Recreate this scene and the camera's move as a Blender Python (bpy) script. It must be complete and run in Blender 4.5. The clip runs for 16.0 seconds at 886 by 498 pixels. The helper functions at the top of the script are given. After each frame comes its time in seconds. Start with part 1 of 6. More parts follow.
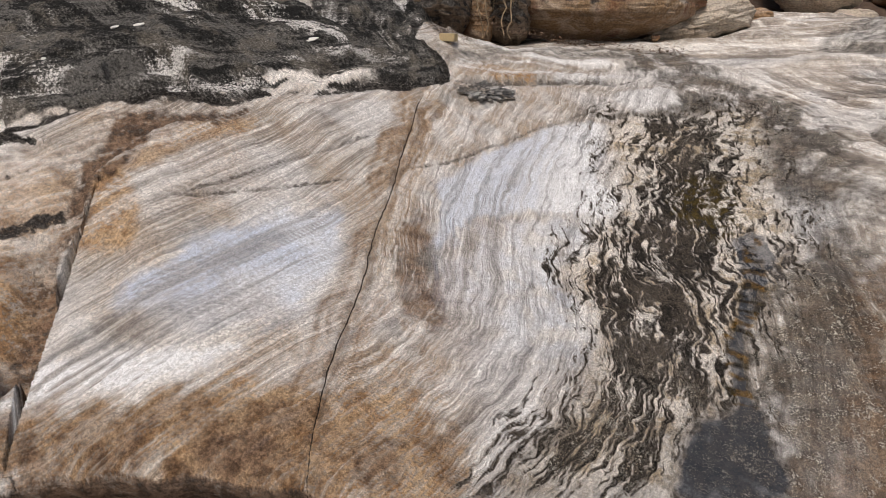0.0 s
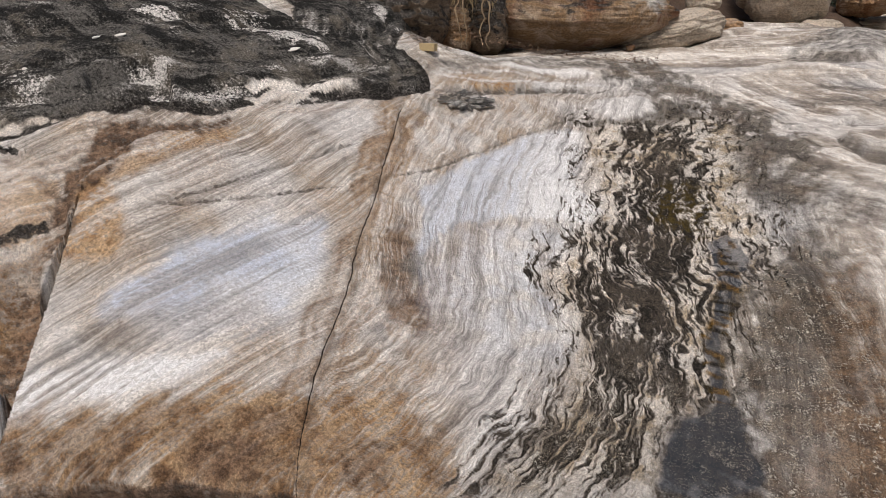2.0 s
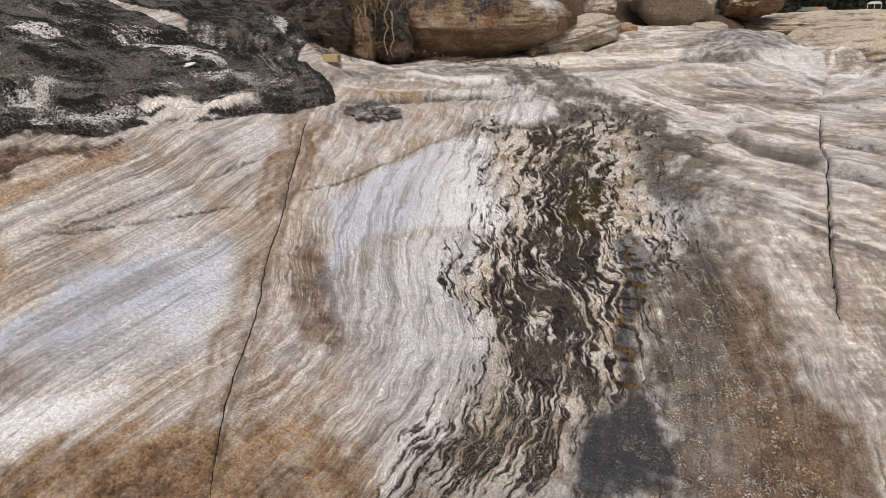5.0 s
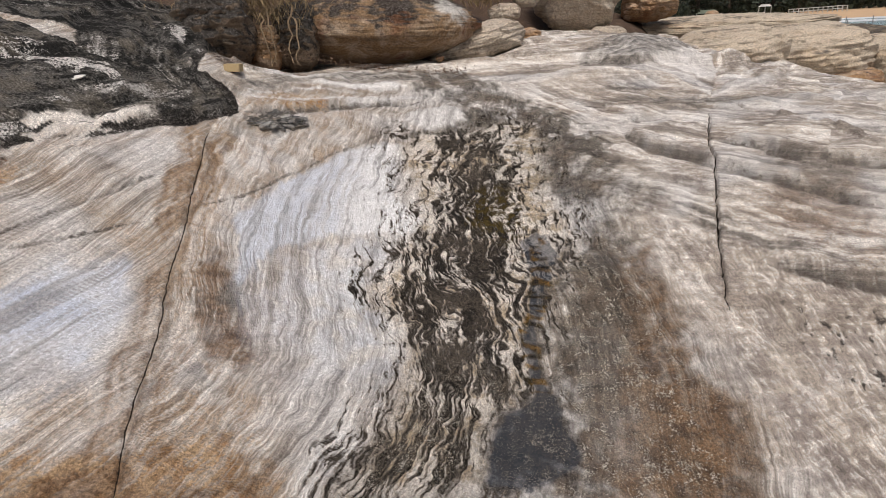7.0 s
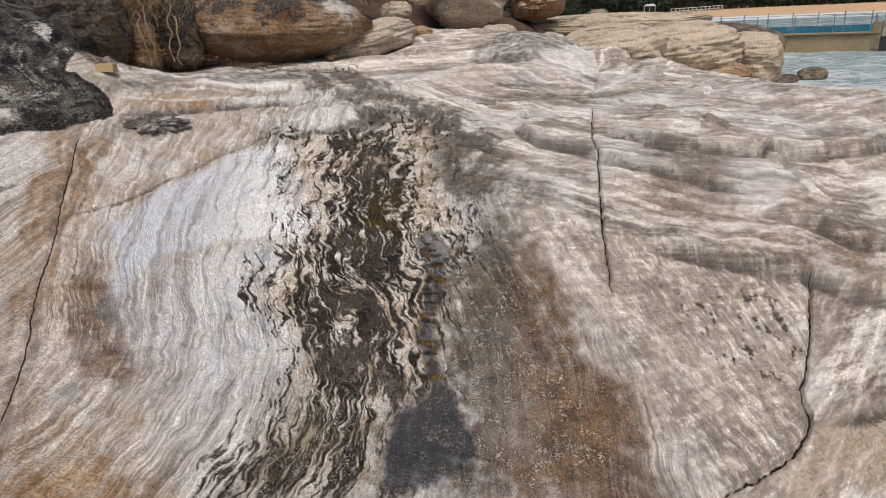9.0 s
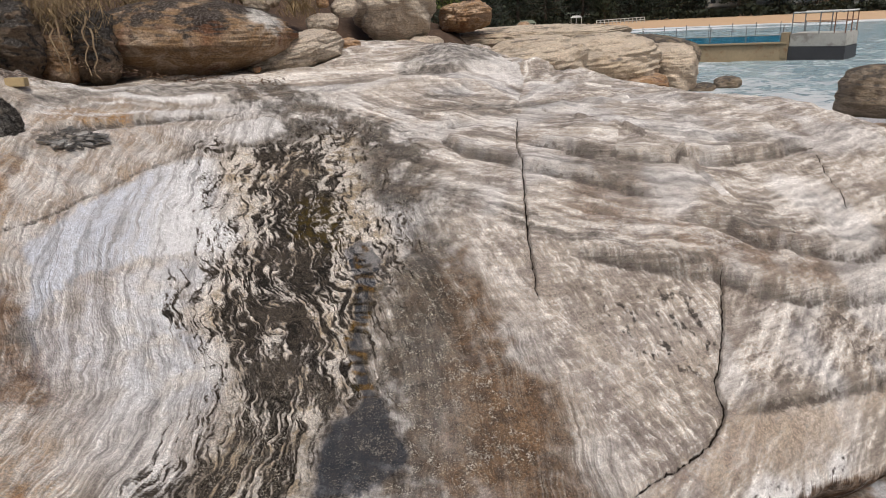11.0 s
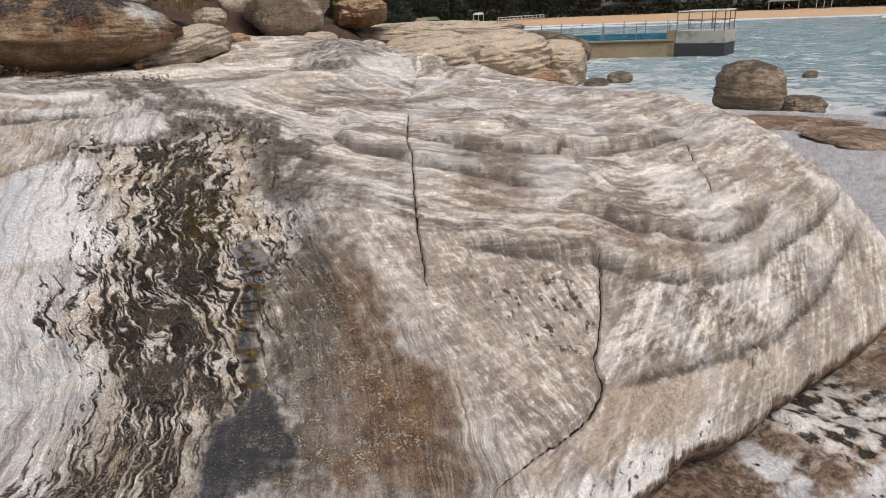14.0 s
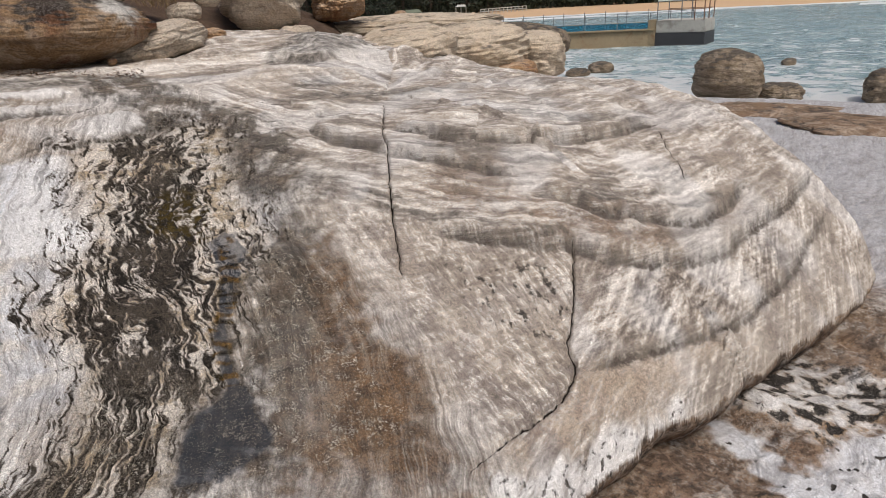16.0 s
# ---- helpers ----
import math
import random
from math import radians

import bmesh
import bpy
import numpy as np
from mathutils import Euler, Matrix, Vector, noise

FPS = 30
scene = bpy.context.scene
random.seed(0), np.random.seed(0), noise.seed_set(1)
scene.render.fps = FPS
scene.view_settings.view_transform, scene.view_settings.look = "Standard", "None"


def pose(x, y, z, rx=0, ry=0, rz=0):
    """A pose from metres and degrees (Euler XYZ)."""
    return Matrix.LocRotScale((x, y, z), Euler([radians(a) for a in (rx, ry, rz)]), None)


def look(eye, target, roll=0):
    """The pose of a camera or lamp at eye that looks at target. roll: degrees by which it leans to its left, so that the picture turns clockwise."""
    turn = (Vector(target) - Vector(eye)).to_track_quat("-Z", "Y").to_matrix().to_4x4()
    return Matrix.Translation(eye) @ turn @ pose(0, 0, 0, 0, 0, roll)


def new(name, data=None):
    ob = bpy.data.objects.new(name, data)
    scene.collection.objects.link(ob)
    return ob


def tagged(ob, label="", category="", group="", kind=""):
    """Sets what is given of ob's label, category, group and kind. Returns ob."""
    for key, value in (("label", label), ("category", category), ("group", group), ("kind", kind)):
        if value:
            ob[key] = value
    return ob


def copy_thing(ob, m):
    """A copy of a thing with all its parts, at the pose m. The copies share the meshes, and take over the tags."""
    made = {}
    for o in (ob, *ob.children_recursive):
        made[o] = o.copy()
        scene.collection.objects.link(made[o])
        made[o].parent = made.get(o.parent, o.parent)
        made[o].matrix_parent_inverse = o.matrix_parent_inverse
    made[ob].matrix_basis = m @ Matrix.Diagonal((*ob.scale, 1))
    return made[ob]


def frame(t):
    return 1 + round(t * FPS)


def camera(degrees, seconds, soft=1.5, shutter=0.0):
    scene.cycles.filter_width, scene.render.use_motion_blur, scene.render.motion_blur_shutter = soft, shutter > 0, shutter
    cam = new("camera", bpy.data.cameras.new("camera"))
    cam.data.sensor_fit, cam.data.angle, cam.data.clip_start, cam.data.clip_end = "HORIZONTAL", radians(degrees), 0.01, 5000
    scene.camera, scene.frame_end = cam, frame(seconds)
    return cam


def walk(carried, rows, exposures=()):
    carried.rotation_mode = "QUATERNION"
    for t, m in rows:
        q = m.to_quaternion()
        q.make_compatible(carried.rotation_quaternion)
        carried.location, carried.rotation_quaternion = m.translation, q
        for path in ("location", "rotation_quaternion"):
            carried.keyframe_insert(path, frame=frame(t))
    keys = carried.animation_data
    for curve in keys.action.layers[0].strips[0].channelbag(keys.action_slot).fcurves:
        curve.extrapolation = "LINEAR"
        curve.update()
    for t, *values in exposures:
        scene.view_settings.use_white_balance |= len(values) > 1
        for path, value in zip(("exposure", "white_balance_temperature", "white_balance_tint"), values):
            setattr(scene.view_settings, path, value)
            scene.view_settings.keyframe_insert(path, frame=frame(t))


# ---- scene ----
cam = camera(67.94, 16.0, soft=0.9)
PATH = [
    (0.0, (-0.257, 0.016, 3.162), (-1.871, 4.422, 1.434), -2.01),
    (0.5, (-0.264, -0.017, 3.164), (-1.858, 4.398, 1.443), -2.10),
    (1.0, (-0.275, -0.050, 3.166), (-1.862, 4.375, 1.463), -1.98),
    (1.5, (-0.279, -0.067, 3.171), (-1.823, 4.379, 1.484), -1.86),
    (2.0, (-0.261, -0.061, 3.170), (-1.729, 4.416, 1.498), -1.96),
    (2.5, (-0.268, -0.053, 3.178), (-1.671, 4.456, 1.533), -2.17),
    (3.0, (-0.259, -0.028, 3.176), (-1.523, 4.525, 1.542), -1.83),
    (3.5, (-0.245, -0.012, 3.182), (-1.390, 4.572, 1.544), -2.22),
    (4.0, (-0.236, -0.005, 3.183), (-1.319, 4.592, 1.541), -2.71),
    (6.5, (-0.086, -0.009, 3.214), (-0.596, 4.680, 1.556), -3.30),
    (7.0, (-0.058, -0.013, 3.209), (-0.424, 4.692, 1.556), -3.52),
    (7.5, (-0.028, -0.012, 3.209), (-0.261, 4.699, 1.550), -3.16),
    (8.0, (-0.000, 0.000, 3.200), (-0.020, 4.708, 1.517), -3.17),
    (8.5, (0.028, -0.000, 3.203), (0.170, 4.700, 1.504), -3.26),
    (9.0, (0.062, -0.008, 3.203), (0.375, 4.682, 1.500), -3.29),
    (9.5, (0.072, -0.018, 3.207), (0.494, 4.666, 1.512), -3.24),
    (12.0, (0.200, -0.096, 3.214), (1.256, 4.509, 1.575), -3.39),
    (12.5, (0.235, -0.093, 3.214), (1.444, 4.474, 1.577), -3.28),
    (13.0, (0.244, -0.100, 3.211), (1.603, 4.423, 1.569), -2.48),
    (13.5, (0.255, -0.137, 3.212), (1.652, 4.368, 1.555), -2.74),
    (14.0, (0.280, -0.194, 3.203), (1.689, 4.287, 1.490), -2.66),
    (14.5, (0.297, -0.231, 3.206), (1.766, 4.227, 1.481), -2.49),
    (15.0, (0.314, -0.224, 3.201), (1.815, 4.216, 1.459), -2.62),
    (15.5, (0.340, -0.220, 3.200), (1.865, 4.205, 1.439), -2.62),
    (16.0, (0.349, -0.283, 3.188), (1.840, 4.151, 1.423), -3.41),
]
walk(cam, [(t, look(eye, target, roll)) for t, eye, target, roll in PATH])

# ---------------------------------------------------------------- light: bright overcast by the sea
world = bpy.data.worlds.new("overcast_sky")
scene.world = world
world.use_nodes = True
sky = world.node_tree.nodes.new("ShaderNodeTexSky")
sky.sky_type, sky.sun_disc = "NISHITA", False
sky.sun_elevation, sky.sun_rotation = radians(58), radians(175)
sky.air_density, sky.dust_density, sky.ozone_density = 1.0, 7.0, 0.3
world.node_tree.links.new(sky.outputs[0], world.node_tree.nodes["Background"].inputs[0])
world.node_tree.nodes["Background"].inputs[1].default_value = 0.10
sun_data = bpy.data.lights.new("sun", "SUN")
sun_data.energy, sun_data.angle, sun_data.color = 2.0, radians(16), (1.0, 0.97, 0.93)
sun = new("sun", sun_data)
# azimuth 175 degrees from +y towards +x
sun.matrix_world = look((0, 0, 30), (-math.sin(radians(175)) * 20, -math.cos(radians(175)) * 20, 30 - 20 * math.tan(radians(58))))
scene.view_settings.exposure = -0.26

# ---------------------------------------------------------------- materials
class Nodes:
    """Short hand for building a node material."""

    def __init__(self, name):
        self.mat = bpy.data.materials.new(name)
        self.mat.use_nodes = True
        self.tree = self.mat.node_tree
        self.shader = self.tree.nodes["Principled BSDF"]

    def put(self, socket, value):
        if isinstance(value, bpy.types.NodeSocket):
            self.tree.links.new(value, socket)
        elif isinstance(value, tuple) and len(value) == 3 and socket.type == "RGBA":
            socket.default_value = (*value, 1)
        else:
            socket.default_value = value

    def node(self, kind, **inputs):
        n = self.tree.nodes.new("ShaderNode" + kind)
        for key, value in inputs.items():
            self.put(n.inputs[key.replace("_", " ")], value)
        return n

    def mix(self, a, b, amount, kind="MIX"):
        n = self.tree.nodes.new("ShaderNodeMix")
        n.data_type, n.blend_type = "RGBA", kind
        self.put(n.inputs[0], amount)
        self.put(n.inputs[6], a)
        self.put(n.inputs[7], b)
        return n.outputs[2]

    def math(self, kind, a, b=0.0, c=0.0):
        n = self.tree.nodes.new("ShaderNodeMath")
        n.operation = kind
        for socket, value in zip(n.inputs, (a, b, c)):
            self.put(socket, value)
        return n.outputs[0]

    def span(self, value, low, high, to_low=0.0, to_high=1.0):
        n = self.tree.nodes.new("ShaderNodeMapRange")
        n.interpolation_type = "SMOOTHSTEP"
        for socket, v in zip(n.inputs, (value, low, high, to_low, to_high)):
            self.put(socket, v)
        return n.outputs[0]

    def coords(self, kind="Object"):
        return self.tree.nodes.new("ShaderNodeTexCoord").outputs[kind]

    def stretched(self, vector, scale, rotation=(0, 0, 0)):
        n = self.tree.nodes.new("ShaderNodeMapping")
        self.put(n.inputs["Vector"], vector)
        n.inputs["Scale"].default_value = scale
        n.inputs["Rotation"].default_value = rotation
        return n.outputs[0]

    def noise(self, vector, scale, detail=6.0, rough=0.6, distortion=0.0):
        n = self.node("TexNoise", Vector=vector, Scale=scale, Detail=detail, Roughness=rough, Distortion=distortion)
        return n.outputs[0]

    def attribute(self, name):
        n = self.tree.nodes.new("ShaderNodeAttribute")
        n.attribute_name = name
        s = self.tree.nodes.new("ShaderNodeSeparateColor")
        self.put(s.inputs[0], n.outputs["Color"])
        return s.outputs[0], s.outputs[1], s.outputs[2], n.outputs["Alpha"]

    def bump(self, height, strength=0.5, distance=0.01, normal=None):
        n = self.node("Bump", Height=height, Strength=strength, Distance=distance)
        if normal is not None:
            self.put(n.inputs["Normal"], normal)
        return n.outputs[0]

    def done(self, **inputs):
        for key, value in inputs.items():
            self.put(self.shader.inputs[key.replace("_", " ")], value)
        return self.mat


def platform_stone():
    m = Nodes("weathered_sandstone")
    at = m.coords()
    white, blue, orange, brown = m.attribute("tint")
    black, wet, olive, grey = m.attribute("crust")
    lam, speck, purple, dirt = m.attribute("grain")
    across, along, gap, lined = m.attribute("flow")
    veins, ledge_gap, hillside, pool = m.attribute("part_of")
    seep, crusted, stream, rungs = m.attribute("stream")
    broad_noise, mid, fine = m.noise(at, 0.9, 4), m.noise(at, 7.0, 6, 0.65), m.noise(at, 60.0, 5, 0.7)
    blot, grit, soft = m.noise(at, 17.0, 8, 0.72), m.noise(at, 230.0, 3, 0.7), m.noise(at, 2.6, 5, 0.6)
    off = {k: m.math("SUBTRACT", v, 0.5) for k, v in (("mid", mid), ("fine", fine), ("blot", blot), ("soft", soft), ("grit", grit))}

    def plus(a, b, factor):
        return m.math("MULTIPLY_ADD", b, factor, a)

    grains = m.node("TexVoronoi", Vector=at, Scale=75.0).outputs["Distance"]
    lane = m.node("CombineXYZ", X=plus(across, off["mid"], 0.012), Y=m.math("MULTIPLY", along, 0.03)).outputs[0]
    lines = m.noise(lane, 90.0, 3, 0.6, 0.1)
    # streaks of the beds, frayed by grain; level beds crop out round the dome
    level = m.math("SUBTRACT", m.noise(m.stretched(at, (1.6, 1.6, 26.0)), 1.6, 6, 0.68), 0.5)
    level = m.math("MULTIPLY", level, m.span(lined, 0.1, 0.6, 1.0, 0.0))
    steady = m.math("MAXIMUM", m.span(lined, 0.1, 0.6), hillside)
    v = plus(0.5, m.math("SUBTRACT", lam, 0.5), m.span(steady, 0.0, 1.0, 0.75, 1.0))
    v = m.math("ADD", v, m.math("MULTIPLY", off["fine"], m.span(steady, 0.0, 1.0, 1.9, 1.2)))
    v = plus(plus(plus(v, off["blot"], 0.9), off["grit"], 0.5), level, 1.0)
    c = m.mix((0.45, 0.40, 0.35), (0.39, 0.335, 0.285), m.span(broad_noise, 0.4, 0.62))
    c = m.mix(c, (0.60, 0.55, 0.50), m.math("MULTIPLY", m.span(plus(mid, off["soft"], 0.5), 0.48, 0.64), 0.7))
    c = m.mix(c, (0.29, 0.25, 0.228), m.math("MULTIPLY", purple, m.span(plus(mid, off["soft"], 0.9), 0.38, 0.60)))
    c = m.mix(c, m.mix(c, (0.13, 0.11, 0.10), 0.95), m.math("MULTIPLY", m.span(v, 0.58, 0.68), dirt))
    c = m.mix(c, m.mix(c, (0.86, 0.83, 0.79), 0.85), m.math("MULTIPLY", m.span(v, 0.42, 0.30), m.span(dirt, 0.0, 0.6, 0.25, 1.0)))
    c = m.mix(c, m.mix(c, (0.17, 0.145, 0.13), 0.42), m.math("MULTIPLY", m.span(plus(lines, off["fine"], 0.25), 0.51, 0.57), lined))
    c = m.mix(c, m.mix(c, (0.84, 0.81, 0.77), 0.40), m.math("MULTIPLY", m.span(plus(lines, off["fine"], 0.25), 0.48, 0.42), lined))
    c = m.mix(c, m.mix(c, (0.13, 0.115, 0.105), 0.35), m.span(plus(blot, off["fine"], 0.4), 0.58, 0.70))
    stain = plus(plus(v, off["soft"], 0.5), off["blot"], 0.3)
    c = m.mix(c, m.mix((0.46, 0.315, 0.185), (0.31, 0.175, 0.08), m.span(plus(mid, off["blot"], 0.6), 0.42, 0.62)), m.math("MULTIPLY", orange, m.span(stain, 0.30, 0.62, 0.40, 1.0)))
    # brown, grey and black masks also carry shade painted on by platform()
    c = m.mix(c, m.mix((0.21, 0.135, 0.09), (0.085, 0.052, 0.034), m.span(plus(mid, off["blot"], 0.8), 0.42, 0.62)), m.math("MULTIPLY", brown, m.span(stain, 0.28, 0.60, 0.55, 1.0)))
    c = m.mix(c, m.mix((0.20, 0.185, 0.17), (0.075, 0.070, 0.066), m.span(plus(blot, off["fine"], 0.7), 0.40, 0.62)), m.math("MULTIPLY", grey, m.span(plus(mid, v, 0.4), 0.46, 0.80, 0.45, 1.0)))
    pale = m.mix((0.57, 0.625, 0.735), (0.33, 0.345, 0.385), m.math("MULTIPLY", m.span(plus(v, lines, 0.5), 0.74, 1.0), 0.85))
    c = m.mix(c, m.mix(pale, (0.47, 0.475, 0.50), m.math("MULTIPLY", m.span(mid, 0.46, 0.66), 0.5)), m.math("MULTIPLY", blue, m.span(blot, 0.32, 0.5, 0.75, 1.0)))
    bleach = m.mix((0.86, 0.865, 0.88), (0.36, 0.36, 0.375), m.math("MULTIPLY", m.span(plus(v, lines, 0.5), 0.80, 1.08), 0.9))
    c = m.mix(c, bleach, m.math("MULTIPLY", white, m.span(plus(blot, off["fine"], 0.5), 0.32, 0.48, 0.6, 1.0)))
    # thin shade below each ledge, put into the colour as a dark line
    under_ledge_shade = plus(ledge_gap, off["blot"], 0.07)
    c = m.mix(c, (0.09, 0.075, 0.065), m.math("MULTIPLY", m.span(under_ledge_shade, 0.0, 0.014, 1.0, 0.0), m.span(soft, 0.35, 0.6, 0.45, 0.9)))
    # soot: dark grey film, streaked and flecked with pale scars on the hill side
    soot = m.mix((0.020, 0.018, 0.017), (0.085, 0.076, 0.069), m.span(plus(blot, off["fine"], 0.8), 0.46, 0.66))
    slick = m.mix((0.020, 0.0195, 0.019), (0.105, 0.10, 0.094), m.span(plus(plus(v, off["soft"], 0.8), off["mid"], 0.5), 0.25, 0.75))
    slick = m.mix(slick, (0.13, 0.115, 0.095), m.math("MULTIPLY", m.span(plus(mid, off["soft"], 1.2), 0.50, 0.68), 0.55))
    scar = plus(plus(plus(v, off["fine"], 0.5), off["soft"], 0.6), dirt, 0.50)
    slick = m.mix(slick, m.mix((0.24, 0.23, 0.22), (0.52, 0.505, 0.49), m.span(scar, 0.90, 1.20)), m.math("MULTIPLY", m.span(scar, 0.84, 1.02), m.span(dirt, 0.05, 0.7)))
    slick = m.mix(slick, (0.26, 0.25, 0.24), m.math("MULTIPLY", m.span(plus(plus(fine, off["blot"], 0.7), off["soft"], 0.4), 0.66, 0.76), 0.8))
    soot = m.mix(soot, slick, hillside)
    edge = plus(m.math("MULTIPLY", off["fine"], 1.2), off["blot"], 1.9)
    # black also takes the shade painted at the steps, lip and cleft
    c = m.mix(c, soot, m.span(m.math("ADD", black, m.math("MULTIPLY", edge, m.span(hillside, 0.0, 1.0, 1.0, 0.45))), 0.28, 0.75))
    film = m.mix((0.125, 0.105, 0.085), (0.045, 0.038, 0.032), m.span(plus(plus(plus(mid, off["blot"], 0.8), off["fine"], 0.8), v, 0.5), 0.60, 0.88))
    c = m.mix(c, film, m.math("MULTIPLY", speck, 0.86))
    c = m.mix(c, m.mix((0.22, 0.13, 0.07), (0.105, 0.062, 0.037), m.span(plus(mid, off["blot"], 0.9), 0.42, 0.6)), m.math("MULTIPLY", m.math("MULTIPLY", speck, brown), 0.70))
    # the seepage: dark crust, half-tones and pale ribs that wander together
    weave = plus(plus(plus(seep, off["blot"], 1.2), off["fine"], 1.8), off["grit"], 0.9)
    weave = m.math("ADD", plus(weave, off["soft"], 0.4), crusted)
    within = m.span(stream, 0.02, 0.15)
    tan_rib = m.mix((0.70, 0.65, 0.59), (0.44, 0.355, 0.25), m.span(plus(mid, off["soft"], 1.0), 0.46, 0.62))
    half = m.mix((0.23, 0.195, 0.165), (0.15, 0.125, 0.105), m.span(blot, 0.4, 0.6))
    crust = m.mix((0.013, 0.012, 0.011), (0.075, 0.062, 0.050), m.span(plus(plus(blot, off["fine"], 0.8), off["soft"], 0.9), 0.40, 0.66))
    c = m.mix(c, tan_rib, m.math("MULTIPLY", m.span(weave, -0.06, -0.18), m.span(stream, 0.35, 0.8, 0.0, 0.85)))
    c = m.mix(c, half, m.math("MULTIPLY", m.math("MULTIPLY", m.span(weave, -0.16, -0.04), within), m.span(pool, 0.2, 0.7, 0.9, 0.0)))
    c = m.mix(c, crust, m.math("MULTIPLY", m.math("MULTIPLY", m.span(weave, 0.14, 0.26), within), m.span(pool, 0.2, 0.7, 0.95, 0.0)))
    c = m.mix(c, (0.085, 0.06, 0.018), m.math("MULTIPLY", olive, m.span(plus(blot, off["mid"], 0.5), 0.46, 0.55, 0.0, 0.9)))
    c = m.mix(c, m.mix((0.26, 0.14, 0.025), (0.03, 0.022, 0.01), m.span(mid, 0.42, 0.58)), m.math("MULTIPLY", rungs, 0.85))
    cut = plus(m.math("ABSOLUTE", gap), off["fine"], 0.014)
    c = m.mix(c, (0.02, 0.016, 0.014), m.span(cut, 0.003, 0.008, 1.0, 0.0))
    # pale grains on the wet apron, crowded in places
    dots = plus(plus(m.noise(at, 95.0, 4, 0.8), off["blot"], 0.5), lam, -0.10)
    crowd = plus(plus(m.noise(at, 6.0, 5, 0.7), off["soft"], 0.6), off["blot"], 0.5)
    spots = m.math("MULTIPLY", m.span(dots, 0.495, 0.55), m.span(crowd, 0.38, 0.58, 0.25, 1.0))
    c = m.mix(c, m.mix((0.60, 0.49, 0.34), (0.74, 0.70, 0.62), m.span(blot, 0.4, 0.6)), m.math("MULTIPLY", m.math("MULTIPLY", spots, speck), m.span(pool, 0.3, 0.8, 0.62, 0.25)))
    c = m.mix(c, m.mix((0.62, 0.62, 0.62), (1.36, 1.35, 1.34), m.span(grit, 0.38, 0.62)), 1.0, "MULTIPLY")
    c = m.mix(c, m.mix((0.60, 0.60, 0.60), (1.38, 1.38, 1.38), m.span(fine, 0.38, 0.62)), m.span(m.math("MAXIMUM", white, blue), 0.0, 1.0, 0.9, 0.5), "MULTIPLY")
    soaked = m.span(plus(plus(wet, off["blot"], 0.7), off["soft"], 0.3), 0.05, 0.95)
    soaked = m.math("MULTIPLY", soaked, m.span(wet, 0.02, 0.2))
    soaked = m.math("MULTIPLY", soaked, m.math("MULTIPLY_ADD", m.math("MULTIPLY", spots, speck), -0.5, 1.0))
    c = m.mix(c, (0.45, 0.45, 0.47), soaked, "MULTIPLY")
    c = m.mix(c, (0.050, 0.060, 0.072), m.math("MULTIPLY", m.span(soaked, 0.70, 1.0, 0.0, 0.40), m.math("MULTIPLY", m.span(spots, 0.2, 0.8, 1.0, 0.4), m.math("MULTIPLY_ADD", rungs, -0.9, 1.0))))
    rough = m.span(soaked, 0.1, 0.95, 0.88, 0.10)
    relief = plus(plus(plus(plus(plus(m.math("ADD", fine, blot), grains, -0.15), m.math("MULTIPLY", lines, lined), -0.7), grit, 0.25), m.math("MULTIPLY", m.span(weave, -0.1, 0.3), within), -0.6), v, -0.5)
    strength = m.math("MULTIPLY", m.span(soaked, 0.3, 1.0, 1.0, 0.05), m.span(hillside, 0.0, 1.0, 1.0, 0.7))
    b = m.node("Bump", Height=relief, Strength=strength, Distance=0.026)
    return m.done(Base_Color=c, Roughness=rough, Normal=b.outputs[0], Specular_IOR_Level=m.span(soaked, 0.3, 0.9, 0.04, 0.38))


